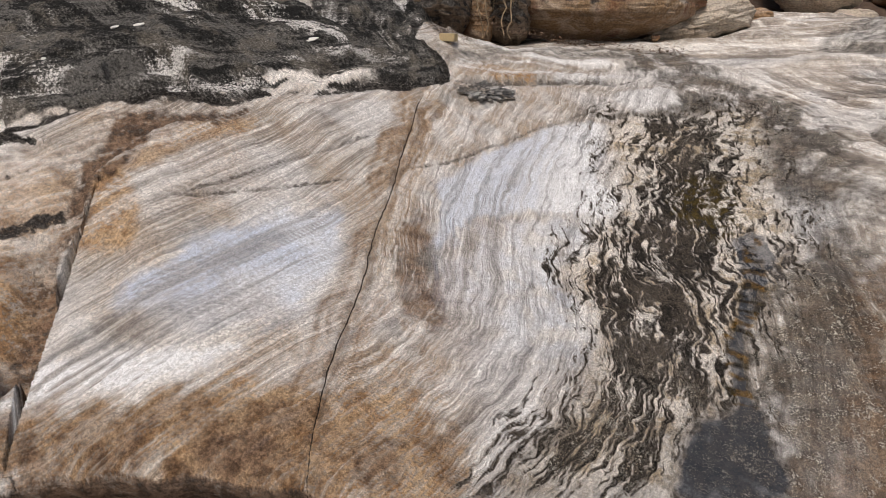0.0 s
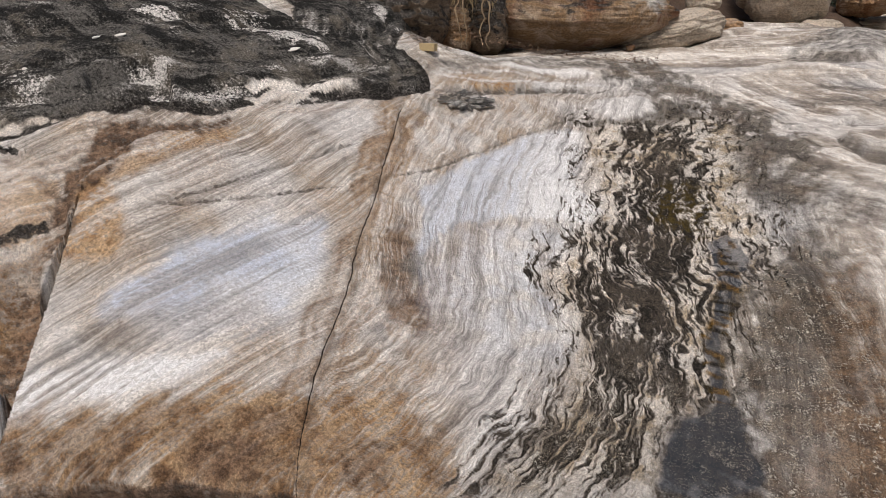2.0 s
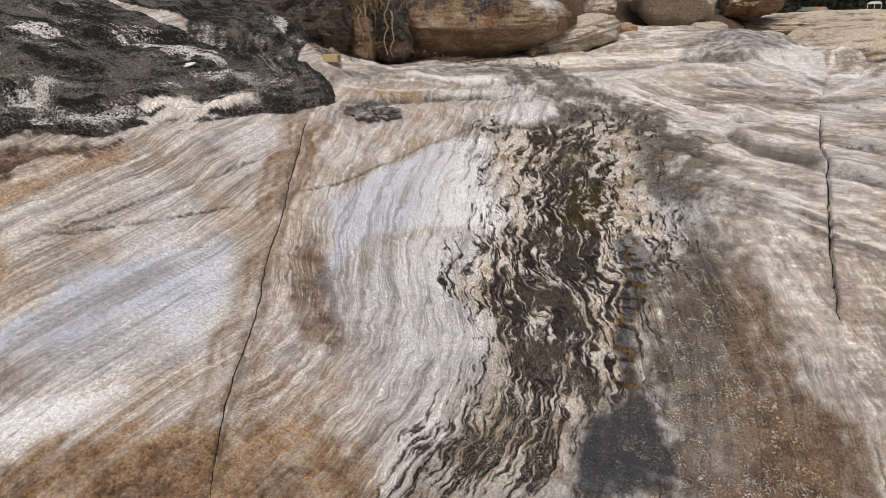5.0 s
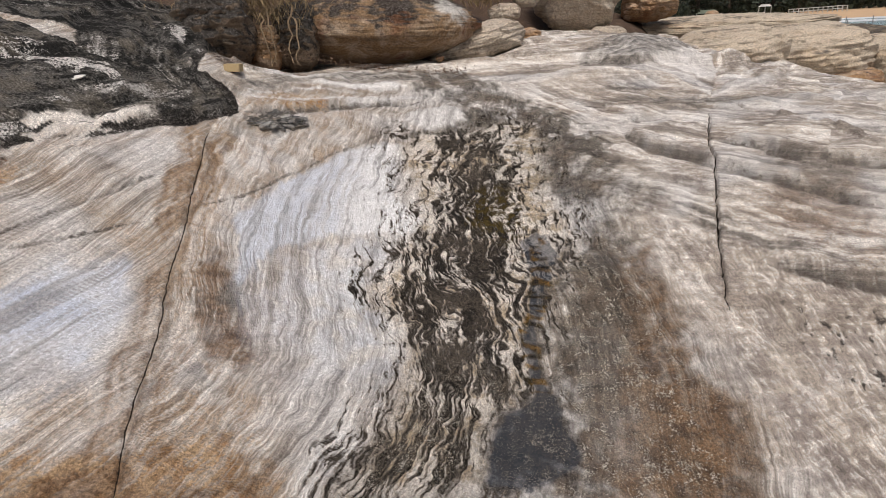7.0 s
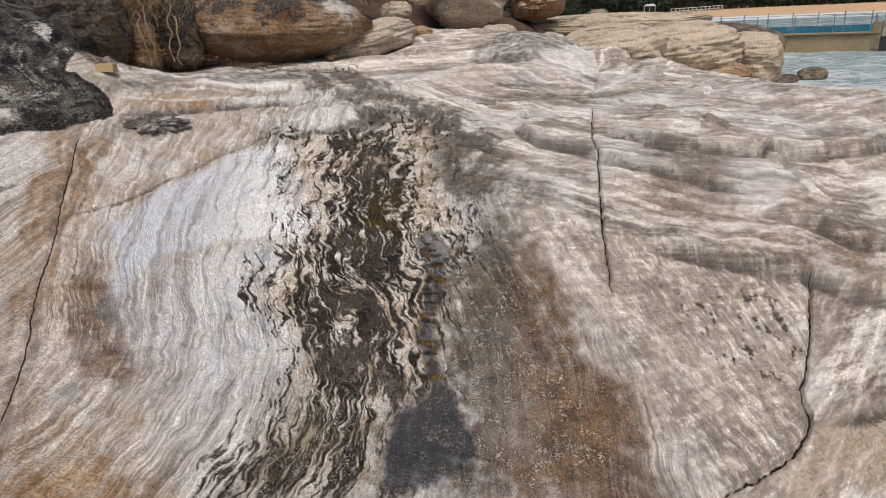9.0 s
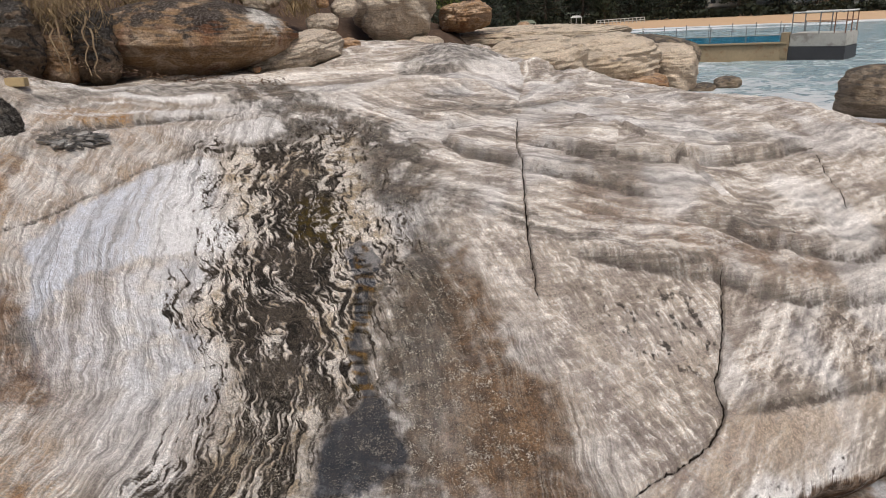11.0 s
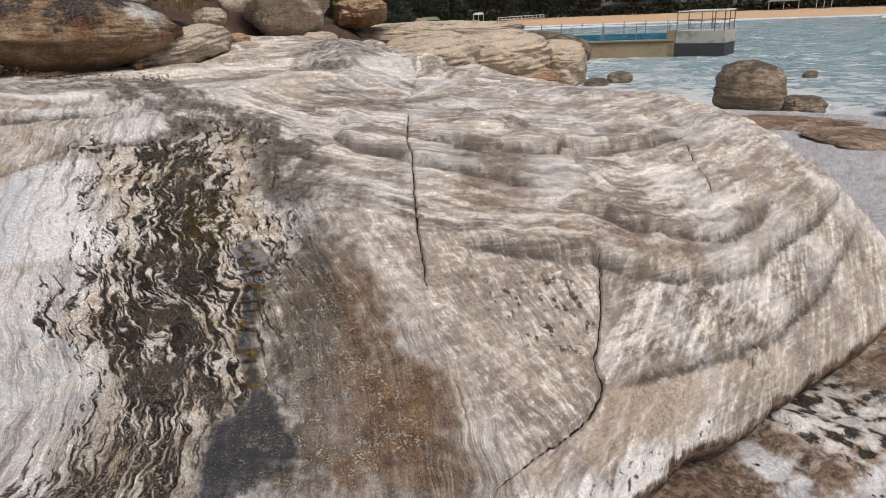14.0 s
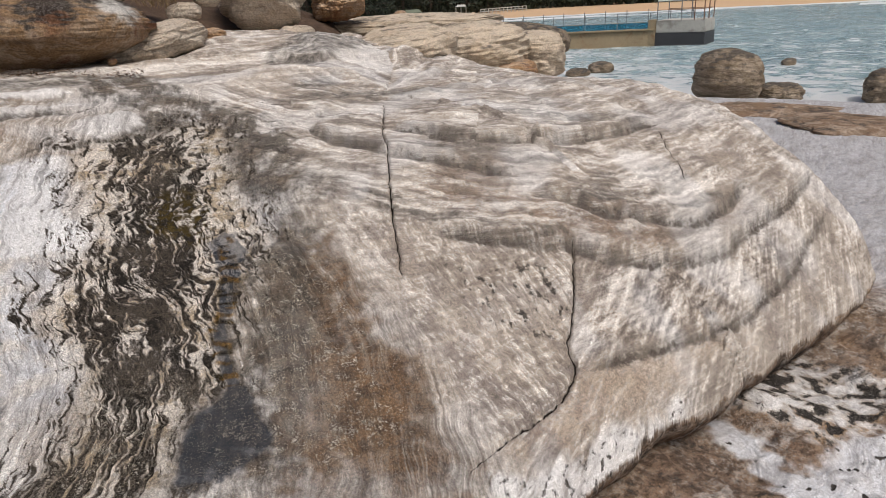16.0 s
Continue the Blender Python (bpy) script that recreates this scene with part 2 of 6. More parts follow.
def boulder_stone(name, tan, dark, rust, amount_dark=0.5, amount_rust=0.3, bands=9.0, bleached=None):
    """Bedded sandstone with soot on its upper faces, rusty bands and pale scars."""
    m = Nodes(name)
    at = m.coords()
    info = m.tree.nodes.new("ShaderNodeObjectInfo").outputs["Random"]
    shift = m.node("VectorMath")
    m.put(shift.inputs[0], at)
    comb = m.node("CombineXYZ", X=m.math("MULTIPLY", info, 13.0), Y=m.math("MULTIPLY", info, 7.0))
    m.put(shift.inputs[1], comb.outputs[0])
    at_thing = at
    at = shift.outputs[0]
    warp = m.noise(at, 1.6, 4)
    bed = m.noise(m.stretched(at, (1.1, 1.1, bands * 0.36)), 1.8, 8, 0.7, 1.4)
    mid, fine, grit = m.noise(at, 5.0, 6), m.noise(at, 38.0, 5, 0.7), m.noise(at, 190.0, 3)
    c = m.mix(tan, m.mix(tan, (0.62, 0.52, 0.42), 0.6), m.span(bed, 0.42, 0.62))
    c = m.mix(c, rust, m.math("MULTIPLY", m.span(m.math("ADD", m.math("MULTIPLY", bed, 0.6), m.math("MULTIPLY", warp, 0.6)), 0.58, 0.72), amount_rust))
    up = m.tree.nodes.new("ShaderNodeNewGeometry")
    sep = m.node("SeparateXYZ", Vector=up.outputs["Normal"])
    soot = m.span(m.math("ADD", m.math("MULTIPLY", sep.outputs[2], 0.14), m.math("MULTIPLY", m.math("ADD", m.math("ADD", mid, warp), bed), 0.333)), 0.66 - amount_dark * 0.26, 0.76 - amount_dark * 0.26)
    c = m.mix(c, m.mix(dark, m.mix(dark, (0.3, 0.29, 0.28), 0.35), m.span(fine, 0.45, 0.7)), m.math("MULTIPLY", soot, 0.92))
    if bleached:
        away = m.node("VectorMath")
        away.operation = "DISTANCE"
        m.put(away.inputs[0], at_thing)
        away.inputs[1].default_value = bleached
        c = m.mix(c, (0.66, 0.64, 0.61), m.math("MULTIPLY", m.span(m.math("ADD", away.outputs["Value"], m.math("MULTIPLY", m.math("SUBTRACT", mid, 0.5), 0.6)), 0.34, 0.16), 0.9))
    c = m.mix(c, m.mix((0.68, 0.68, 0.68), (1.28, 1.28, 1.28), m.span(fine, 0.34, 0.66)), 0.9, "MULTIPLY")
    c = m.mix(c, m.mix((0.85, 0.85, 0.85), (1.15, 1.15, 1.15), grit), 1.0, "MULTIPLY")
    lines = m.noise(m.stretched(at, (0.9, 0.9, bands * 2.6)), 1.5, 7, 0.65, 0.8)
    c = m.mix(c, m.mix(c, (0.09, 0.072, 0.06), 0.45), m.math("MULTIPLY", m.span(lines, 0.53, 0.60), m.span(mid, 0.35, 0.6, 0.35, 1.0)))
    relief = m.math("ADD", m.math("MULTIPLY", lines, -0.8), m.math("ADD", fine, m.math("MULTIPLY", mid, 0.8)))
    return m.done(Base_Color=c, Roughness=0.9, Specular_IOR_Level=0.12, Normal=m.bump(relief, 0.9, 0.03))


def plain(name, colour, rough=0.7, metal=0.0, spread=0.25, scale=6.0, bump=0.15, worn=None, amount=0.4):
    m = Nodes(name)
    at = m.coords()
    a, b = m.noise(at, scale, 6), m.noise(at, scale * 9, 4)
    c = m.mix(tuple(v * (1 - spread) for v in colour), tuple(min(1, v * (1 + spread)) for v in colour), a)
    if worn:
        c = m.mix(c, worn, m.math("MULTIPLY", m.span(m.noise(at, scale * 0.6, 6, 0.7), 0.52, 0.66), amount))
    c = m.mix(c, m.mix((0.8, 0.8, 0.8), (1.2, 1.2, 1.2), b), 1.0, "MULTIPLY")
    return m.done(Base_Color=c, Roughness=rough, Metallic=metal, Normal=m.bump(b, bump, 0.01))


def sea_water():
    m = Nodes("sea_water")
    at = m.coords()
    swell = m.noise(m.stretched(at, (1, 1.6, 1), (0, 0, 0.5)), 0.35, 5, 0.6)
    ripple = m.noise(m.stretched(at, (1, 1.8, 1), (0, 0, 0.4)), 1.6, 8, 0.72)
    near_foam, = (m.attribute("foam")[0],)
    lace = m.noise(at, 1.1, 8, 0.72, 0.8)
    lace2 = m.noise(at, 0.35, 8, 0.7, 1.2)
    foam = m.span(m.math("ADD", m.math("MULTIPLY", near_foam, 0.38), m.math("MULTIPLY", m.math("ADD", lace, lace2), 0.5)), 0.565, 0.66)
    foam = m.math("MAXIMUM", foam, m.span(near_foam, 1.2, 1.6))
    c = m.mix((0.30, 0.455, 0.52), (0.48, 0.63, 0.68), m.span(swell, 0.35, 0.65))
    # ripple tone put into the colour: paler crests, darker troughs
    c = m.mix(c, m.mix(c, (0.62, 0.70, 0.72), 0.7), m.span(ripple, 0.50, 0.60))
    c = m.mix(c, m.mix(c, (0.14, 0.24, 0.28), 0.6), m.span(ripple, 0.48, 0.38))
    c = m.mix(c, (0.75, 0.78, 0.80), foam)
    rough = m.span(foam, 0.0, 1.0, 0.12, 0.7)
    h = m.math("ADD", m.math("MULTIPLY", swell, 1.0), m.math("ADD", m.math("MULTIPLY", ripple, 0.8), m.math("MULTIPLY", foam, 0.12)))
    return m.done(Base_Color=c, Roughness=rough, Normal=m.bump(h, 0.9, 0.35))


def sand():
    m = Nodes("beach_sand")
    at = m.coords()
    a, b = m.noise(at, 0.06, 5), m.noise(at, 1.5, 6)
    c = m.mix((0.56, 0.37, 0.22), (0.62, 0.44, 0.28), a)
    c = m.mix(c, m.mix((0.85, 0.85, 0.85), (1.12, 1.12, 1.12), b), 1.0, "MULTIPLY")
    return m.done(Base_Color=c, Roughness=0.95, Normal=m.bump(b, 0.4, 0.1))


def foliage(name, dark, light):
    m = Nodes(name)
    isle = m.tree.nodes.new("ShaderNodeNewGeometry").outputs["Random Per Island"]
    c = m.mix(dark, light, isle)
    return m.done(Base_Color=c, Roughness=0.75)


STONE = platform_stone()
BOULDER_TAN = boulder_stone("tan_boulder_stone", (0.29, 0.19, 0.11), (0.035, 0.032, 0.03), (0.20, 0.085, 0.045), 0.50, 0.85, 6.0, (0.78, -0.45, 0.36))
BOULDER_DARK = boulder_stone("sooty_boulder_stone", (0.25, 0.19, 0.14), (0.035, 0.034, 0.034), (0.2, 0.11, 0.05), 0.95, 0.4)
BOULDER_PALE = boulder_stone("pale_boulder_stone", (0.55, 0.48, 0.40), (0.12, 0.11, 0.105), (0.42, 0.31, 0.2), -0.05, 0.2)
OUTCROP_STONE = boulder_stone("outcrop_stone", (0.60, 0.515, 0.41), (0.13, 0.118, 0.105), (0.50, 0.37, 0.23), 0.06, 0.35, 5.5)
RIDGE_STONE = boulder_stone("ridge_stone", (0.23, 0.155, 0.105), (0.07, 0.055, 0.045), (0.2, 0.11, 0.06), 0.15, 0.5, 8.0)
CRUST_STONE = boulder_stone("grey_crust_stone", (0.42, 0.41, 0.40), (0.07, 0.07, 0.07), (0.3, 0.28, 0.25), 0.45, 0.2)
BOULDER_RUST = boulder_stone("rusty_boulder_stone", (0.40, 0.25, 0.14), (0.09, 0.07, 0.06), (0.27, 0.12, 0.05), 0.2, 0.8)
BOULDER_SEA = boulder_stone("sea_boulder_stone", (0.22, 0.175, 0.125), (0.06, 0.053, 0.046), (0.15, 0.095, 0.05), 0.4, 0.4, 14.0)
WATER, SAND = sea_water(), sand()

# ---------------------------------------------------------------- rock platform
PERM = np.random.default_rng(7).permutation(256).astype(np.int32)
PERM = np.concatenate([PERM, PERM])
GRAD_X = np.cos(np.arange(256) * 2 * np.pi / 256 * 37).astype(np.float32)
GRAD_Y = np.sin(np.arange(256) * 2 * np.pi / 256 * 37).astype(np.float32)


def grad_noise(x, y, seed=0):
    """Smooth gradient noise in the plane, about -1 to 1."""
    x, y = np.asarray(x, np.float32), np.asarray(y, np.float32)
    xf, yf = np.floor(x), np.floor(y)
    fx, fy = x - xf, y - yf
    xi, yi = (xf.astype(np.int32) + seed * 31) & 255, (yf.astype(np.int32) + seed * 57) & 255
    a, b = PERM[xi], PERM[xi + 1]
    u, v = fx * fx * fx * (fx * (fx * 6 - 15) + 10), fy * fy * fy * (fy * (fy * 6 - 15) + 10)
    h = PERM[a + yi]
    low = GRAD_X[h] * fx + GRAD_Y[h] * fy
    h = PERM[b + yi]
    low += u * (GRAD_X[h] * (fx - 1) + GRAD_Y[h] * fy - low)
    h = PERM[a + yi + 1]
    high = GRAD_X[h] * fx + GRAD_Y[h] * (fy - 1)
    h = PERM[b + yi + 1]
    high += u * (GRAD_X[h] * (fx - 1) + GRAD_Y[h] * (fy - 1) - high)
    return (low + v * (high - low)) * np.float32(1.5)


def fbm(x, y, octaves=4, seed=0, gain=0.5):
    total, size = 0, 1.0
    for k in range(octaves):
        total = total + size * grad_noise(x * 2**k, y * 2**k, seed + 17 * k)
        size *= gain
    return total


def lanes(d, s, finest, ratio, seed, octaves=5, gain=1.08):
    """Layered streaks along a grain (d across it, s along it), about -1 to 1."""
    total, size, all_sizes = 0, 1.0, 0.0
    for k in range(octaves):
        f = finest / 2 ** (octaves - 1 - k)
        total = total + size * grad_noise(d * f, s * f * ratio, seed + 7 * k)
        all_sizes += size * size
        size *= gain
    return total / np.float32(math.sqrt(all_sizes)) * 1.15


def smooth(a, b, x):
    t = np.clip((x - a) / (b - a), 0, 1)
    return t * t * (3 - 2 * t)


def rounded(points, closed=False, steps=4):
    """A Catmull-Rom curve through the points."""
    p = np.array(points, float)
    if closed:
        q = np.vstack([p[-1:], p, p[:2]])
    else:
        q = np.vstack([2 * p[0] - p[1], p, 2 * p[-1] - p[-2]])
    out = []
    for k in range(1, len(q) - 2):
        for s in np.arange(steps) / steps:
            a, b, c, d = q[k - 1], q[k], q[k + 1], q[k + 2]
            out.append(0.5 * (2 * b + (c - a) * s + (2 * a - 5 * b + 4 * c - d) * s**2 + (3 * b - a - 3 * c + d) * s**3))
    if not closed:
        out.append(q[-2])
    return np.array(out)


def line_distance(x, y, points, reach=None, steps=4):
    """Signed distance to a curve (positive to its left) and the length along it. Beyond reach, the distance is cut off."""
    p = rounded(points, steps=steps).astype(np.float32)
    best, side, along, gone = np.full(x.shape, 1e9, np.float32), np.ones(x.shape, np.float32), np.zeros(x.shape, np.float32), np.float32(0)
    pick = np.arange(x.size)
    if reach:
        pick = np.flatnonzero((x > p[:, 0].min() - reach) & (x < p[:, 0].max() + reach) & (y > p[:, 1].min() - reach) & (y < p[:, 1].max() + reach))
        best[:] = (reach * 1.001) ** 2
    X, Y = x[pick], y[pick]
    b, sd, al = best[pick], side[pick], along[pick]
    for (ax, ay), (bx, by) in zip(p[:-1], p[1:]):
        dx, dy = bx - ax, by - ay
        size = dx * dx + dy * dy + 1e-12
        u = np.clip(((X - ax) * dx + (Y - ay) * dy) / size, 0, 1)
        ox, oy = X - ax - u * dx, Y - ay - u * dy
        d = ox * ox + oy * oy
        near = d < b
        b = np.where(near, d, b)
        sd = np.where(near, np.sign(dx * (Y - ay) - dy * (X - ax)), sd)
        al = np.where(near, gone + u * np.sqrt(size), al)
        gone += np.sqrt(size)
    best[pick], side[pick], along[pick] = b, sd, al
    return np.sqrt(best) * side, along


def inside(x, y, points, reach=1.0):
    """Signed distance to a closed curve, positive inside, cut off at -reach outside."""
    p = rounded(points, True, 3).astype(np.float32)
    out = np.full(x.shape, -reach, np.float32)
    pick = np.flatnonzero((x > p[:, 0].min() - reach) & (x < p[:, 0].max() + reach) & (y > p[:, 1].min() - reach) & (y < p[:, 1].max() + reach))
    X, Y = x[pick], y[pick]
    best, odd = np.full(X.shape, 1e9, np.float32), np.zeros(X.shape, bool)
    for (ax, ay), (bx, by) in zip(p, np.roll(p, -1, 0)):
        dx, dy = bx - ax, by - ay
        u = np.clip(((X - ax) * dx + (Y - ay) * dy) / (dx * dx + dy * dy + 1e-12), 0, 1)
        best = np.minimum(best, (X - ax - u * dx) ** 2 + (Y - ay - u * dy) ** 2)
        if ay != by:
            odd ^= ((ay > Y) != (by > Y)) & (X < ax + (Y - ay) * dx / dy)
    out[pick] = np.maximum(np.where(odd, 1, -1) * np.sqrt(best), -reach)
    return out


# heights of the broad form, every 1.5 m from (-6, 0.5), rows towards the hill
HEIGHTS = np.array([
    [1.0, 0.51, 0.42, 0.65, 0.54, -0.11, -0.88, -1.33, -1.42, -1.36, -1.24],
    [2.33, 1.63, 1.21, 1.09, 1.0, 0.57, -0.14, -0.59, -0.71, -0.67, -0.57],
    [3.39, 3.03, 2.24, 1.24, 1.09, 1.16, 0.99, 0.46, 0.14, 0.05, 0.05],
    [3.88, 3.6, 2.86, 1.78, 1.5, 1.84, 2.22, 1.7, 1.33, 0.87, 0.49],
    [4.15, 3.94, 3.3, 2.44, 2.05, 2.04, 2.37, 2.31, 2.16, 1.41, 0.64],
    [4.2, 3.81, 3.22, 2.73, 2.53, 2.32, 2.34, 2.12, 1.98, 1.38, 0.69],
    [4.01, 3.52, 3.06, 2.87, 2.96, 2.96, 2.88, 2.18, 1.73, 1.29, 0.77],
    [3.71, 3.34, 3.06, 2.93, 2.89, 2.79, 2.6, 2.07, 1.66, 1.29, 0.86],
    [3.38, 3.23, 3.09, 2.93, 2.68, 2.33, 1.99, 1.79, 1.67, 1.38, 1.0],
])


def broad(x, y):
    """The broad form of the platform: a cubic B-spline over the coarse heights."""
    rows, cols = HEIGHTS.shape
    u, v = np.clip((x + 6) / 1.5, 1e-6, cols - 1 - 1e-6), np.clip((y - 0.5) / 1.5, 1e-6, rows - 1 - 1e-6)
    i, j = np.floor(u).astype(int), np.floor(v).astype(int)
    a, b = u - i, v - j

    def weights(t):
        return ((1 - t) ** 3 / 6, (3 * t**3 - 6 * t**2 + 4) / 6, (-3 * t**3 + 3 * t**2 + 3 * t + 1) / 6, t**3 / 6)

    z, wa, wb = 0.0, weights(a), weights(b)
    for m in range(4):
        for n in range(4):
            z = z + wb[m] * wa[n] * HEIGHTS[np.clip(j + m - 1, 0, rows - 1), np.clip(i + n - 1, 0, cols - 1)]
    return z

LIP_LEFT = [(-3.36, 1.70), (-3.20, 1.75), (-2.88, 1.86), (-2.53, 1.96), (-2.15, 2.08), (-1.93, 2.13), (-1.78, 2.15), (-1.65, 2.11)]
LIP_RIGHT = [(1.91, 2.34), (2.20, 2.51), (2.54, 2.66), (2.93, 2.83), (3.64, 3.03), (4.40, 3.30), (5.37, 3.62), (6.14, 3.89)]
CHANNEL = [(-3.47, 1.88), (-3.39, 2.00), (-3.43, 2.19), (-3.49, 2.41), (-3.57, 2.60), (-3.57, 2.72), (-3.63, 2.90), (-3.70, 3.05), (-3.67, 3.24), (-3.59, 3.47), (-3.50, 3.65), (-3.36, 3.77), (-3.20, 4.00), (-2.95, 4.35), (-2.64, 4.77)]
SEAM = [(-4.61, 2.91), (-4.38, 3.05), (-4.16, 3.26), (-3.95, 3.49), (-3.75, 3.70), (-3.36, 4.05), (-3.04, 4.44), (-2.71, 4.94), (-2.40, 5.39), (-2.23, 5.68), (-2.36, 5.90), (-2.58, 6.00), (-2.70, 6.13)]
DYKE = [(-2.33, 5.28), (-2.32, 5.14), (-2.25, 4.75), (-2.21, 4.46), (-2.15, 4.14), (-2.12, 3.81), (-2.04, 3.44), (-2.00, 3.18), (-1.97, 2.93), (-1.92, 2.63), (-1.85, 2.37), (-1.76, 2.13)]
CRACK = [(2.08, 6.54), (1.87, 5.84), (1.80, 5.47), (1.70, 5.06), (1.59, 4.64), (1.54, 4.39), (1.47, 4.07), (1.45, 3.92)]
CRACK_SHORT = [(4.69, 5.39), (4.57, 5.09), (4.55, 4.88), (4.49, 4.69)]
JOINT = [(2.87, 3.99), (2.76, 3.79), (2.56, 3.46), (2.43, 3.30), (2.38, 3.11), (2.23, 2.97), (1.94, 2.81), (1.69, 2.69), (1.49, 2.58), (1.37, 2.50)]
LEDGE_1 = [(1.27, 6.51), (1.38, 6.07), (1.62, 5.67), (1.81, 5.40), (2.00, 5.16), (2.36, 4.87), (2.77, 4.62)]
LEDGE_2 = [(1.93, 5.90), (2.13, 5.55), (2.59, 5.16), (3.41, 5.07), (4.16, 5.28), (4.80, 5.60)]
LEDGE_3 = [(2.69, 4.45), (3.07, 4.37), (3.26, 4.24), (3.63, 4.20), (4.20, 4.24), (4.87, 4.50), (5.30, 4.80)]
LEDGE_4 = [(1.81, 4.35), (2.15, 4.14), (2.57, 4.03), (2.84, 3.97), (3.25, 3.88), (3.69, 3.88), (4.37, 4.05), (5.07, 4.33), (5.83, 4.68), (6.47, 5.08)]
LEDGE_6 = [(1.16, 6.73), (1.40, 6.77), (1.75, 6.67)]
LEDGE_7 = [(0.77, 7.35), (1.23, 7.16), (1.72, 7.11), (2.27, 6.95), (2.89, 6.99), (3.31, 7.18)]
SLIT = [(-2.68, 4.08), (-2.61, 4.21), (-2.54, 4.41)]
SLAB_LINE_1 = [(-3.41, 3.04), (-3.02, 3.49), (-2.67, 4.07), (-2.36, 4.66)]
SLAB_LINE_2 = [(-3.28, 3.19), (-2.85, 3.53), (-2.56, 3.84), (-2.32, 4.17)]
SLAB_LINE_3 = [(-2.64, 3.52), (-2.45, 3.62), (-2.35, 3.76)]
SLAB_LINE_4 = [(-2.22, 4.41), (-1.90, 4.77), (-1.60, 5.37), (-1.23, 5.95), (-0.90, 6.51)]
GRAIN_SLAB = [(-3.70, 1.89), (-3.37, 2.16), (-2.96, 2.77), (-2.46, 3.63), (-2.20, 4.59)]
GRAIN_MID = [(-0.96, 2.39), (-0.78, 2.83), (-0.70, 3.21), (-0.69, 3.66), (-0.77, 4.07), (-0.87, 4.45), (-0.86, 5.19), (-0.78, 5.97)]
GRAIN_STREAM = [(-0.17, 2.62), (-0.13, 3.07), (-0.19, 3.78), (-0.33, 4.39), (-0.40, 4.88), (-0.37, 5.62), (-0.13, 6.43), (0.23, 7.39)]
GRAIN_DOME = [(1.19, 4.11), (1.35, 3.54), (1.54, 3.02), (1.71, 2.73)]
GRAIN_UPPER = [(0.74, 5.42), (1.29, 4.79), (1.81, 4.35), (2.15, 4.14), (2.84, 3.97), (3.69, 3.88), (4.37, 4.05), (5.07, 4.33), (6.47, 5.08)]
GRAIN_RIGHT = [(4.66, 4.89), (4.07, 4.24), (3.50, 3.72), (2.92, 3.22), (2.33, 2.72)]
GRAIN_BACK = [(-1.43, 6.77), (-0.57, 7.51), (0.58, 7.85), (1.89, 7.86), (3.22, 7.50), (9.70, 17.79)]
JOINT_LONG = [(2.96, 4.15), (2.87, 3.99), (2.76, 3.79), (2.56, 3.46), (2.43, 3.30), (2.38, 3.11), (2.23, 2.97), (1.94, 2.81), (1.69, 2.69), (1.37, 2.50), (1.15, 2.37)]
BLUE_FACE = [(-3.14, 2.72), (-3.04, 2.89), (-2.99, 3.11), (-2.77, 3.33), (-2.64, 3.56), (-2.57, 3.54), (-2.34, 3.75), (-2.25, 3.49), (-2.21, 3.13), (-2.24, 2.90), (-2.42, 2.72), (-2.72, 2.59), (-2.96, 2.57), (-3.16, 2.54)]
WHITE_STREAK = [(-3.41, 2.13), (-3.13, 2.27), (-2.91, 2.40), (-2.69, 2.54), (-2.45, 2.67), (-2.37, 2.64), (-2.50, 2.47), (-2.73, 2.26), (-3.06, 2.09), (-3.45, 1.89)]
GREY_BAND = [(-3.32, 2.31), (-3.12, 2.49), (-2.80, 2.71), (-2.63, 2.95), (-2.47, 3.01), (-2.25, 2.93), (-2.37, 2.75), (-2.67, 2.56), (-3.01, 2.35), (-3.38, 2.17)]
WHITE_FAN = [(-1.90, 4.58), (-1.67, 5.11), (-1.36, 5.71), (-0.87, 6.09), (-0.86, 5.50), (-0.78, 5.23), (-0.62, 5.04), (-0.73, 4.88), (-1.17, 4.69), (-1.46, 4.48), (-1.61, 4.25), (-1.72, 3.92), (-1.82, 4.26)]
PALE_SKIRT = [(-1.72, 4.09), (-1.38, 4.51), (-1.01, 4.74), (-0.76, 4.76), (-0.87, 4.21), (-0.73, 3.81), (-0.60, 3.39), (-0.69, 2.95), (-0.79, 2.46), (-1.03, 2.36), (-1.23, 2.73), (-1.44, 3.24), (-1.66, 3.63)]
PALE_CORE = [(-1.47, 4.22), (-1.11, 4.62), (-0.92, 4.24), (-1.06, 3.82), (-1.41, 3.73)]
WHITE_HUMP = [(-0.86, 6.42), (-0.76, 6.77), (-0.35, 6.98), (-0.27, 6.71), (-0.62, 6.42)]
ORANGE_LIP = [(-3.52, 1.86), (-2.73, 2.21), (-2.34, 2.48), (-2.05, 2.57), (-1.83, 2.64), (-1.50, 2.78), (-1.21, 2.66), (-1.01, 2.30), (-1.30, 2.14), (-1.76, 2.09), (-2.13, 2.05), (-2.65, 1.90), (-3.33, 1.68)]
RUST_LIP = [(-3.46, 1.79), (-2.91, 2.01), (-2.48, 2.11), (-2.12, 2.29), (-1.89, 2.27), (-1.81, 2.13), (-2.13, 2.05), (-2.78, 1.86), (-3.34, 1.68)]
BROWN_PATCH = [(-1.98, 3.81), (-1.94, 4.13), (-1.75, 3.89), (-1.55, 3.38), (-1.61, 3.24), (-1.81, 3.37)]
BROWN_SPOT = [(-1.72, 3.52), (-1.66, 3.63), (-1.59, 3.54), (-1.55, 3.35), (-1.64, 3.40)]
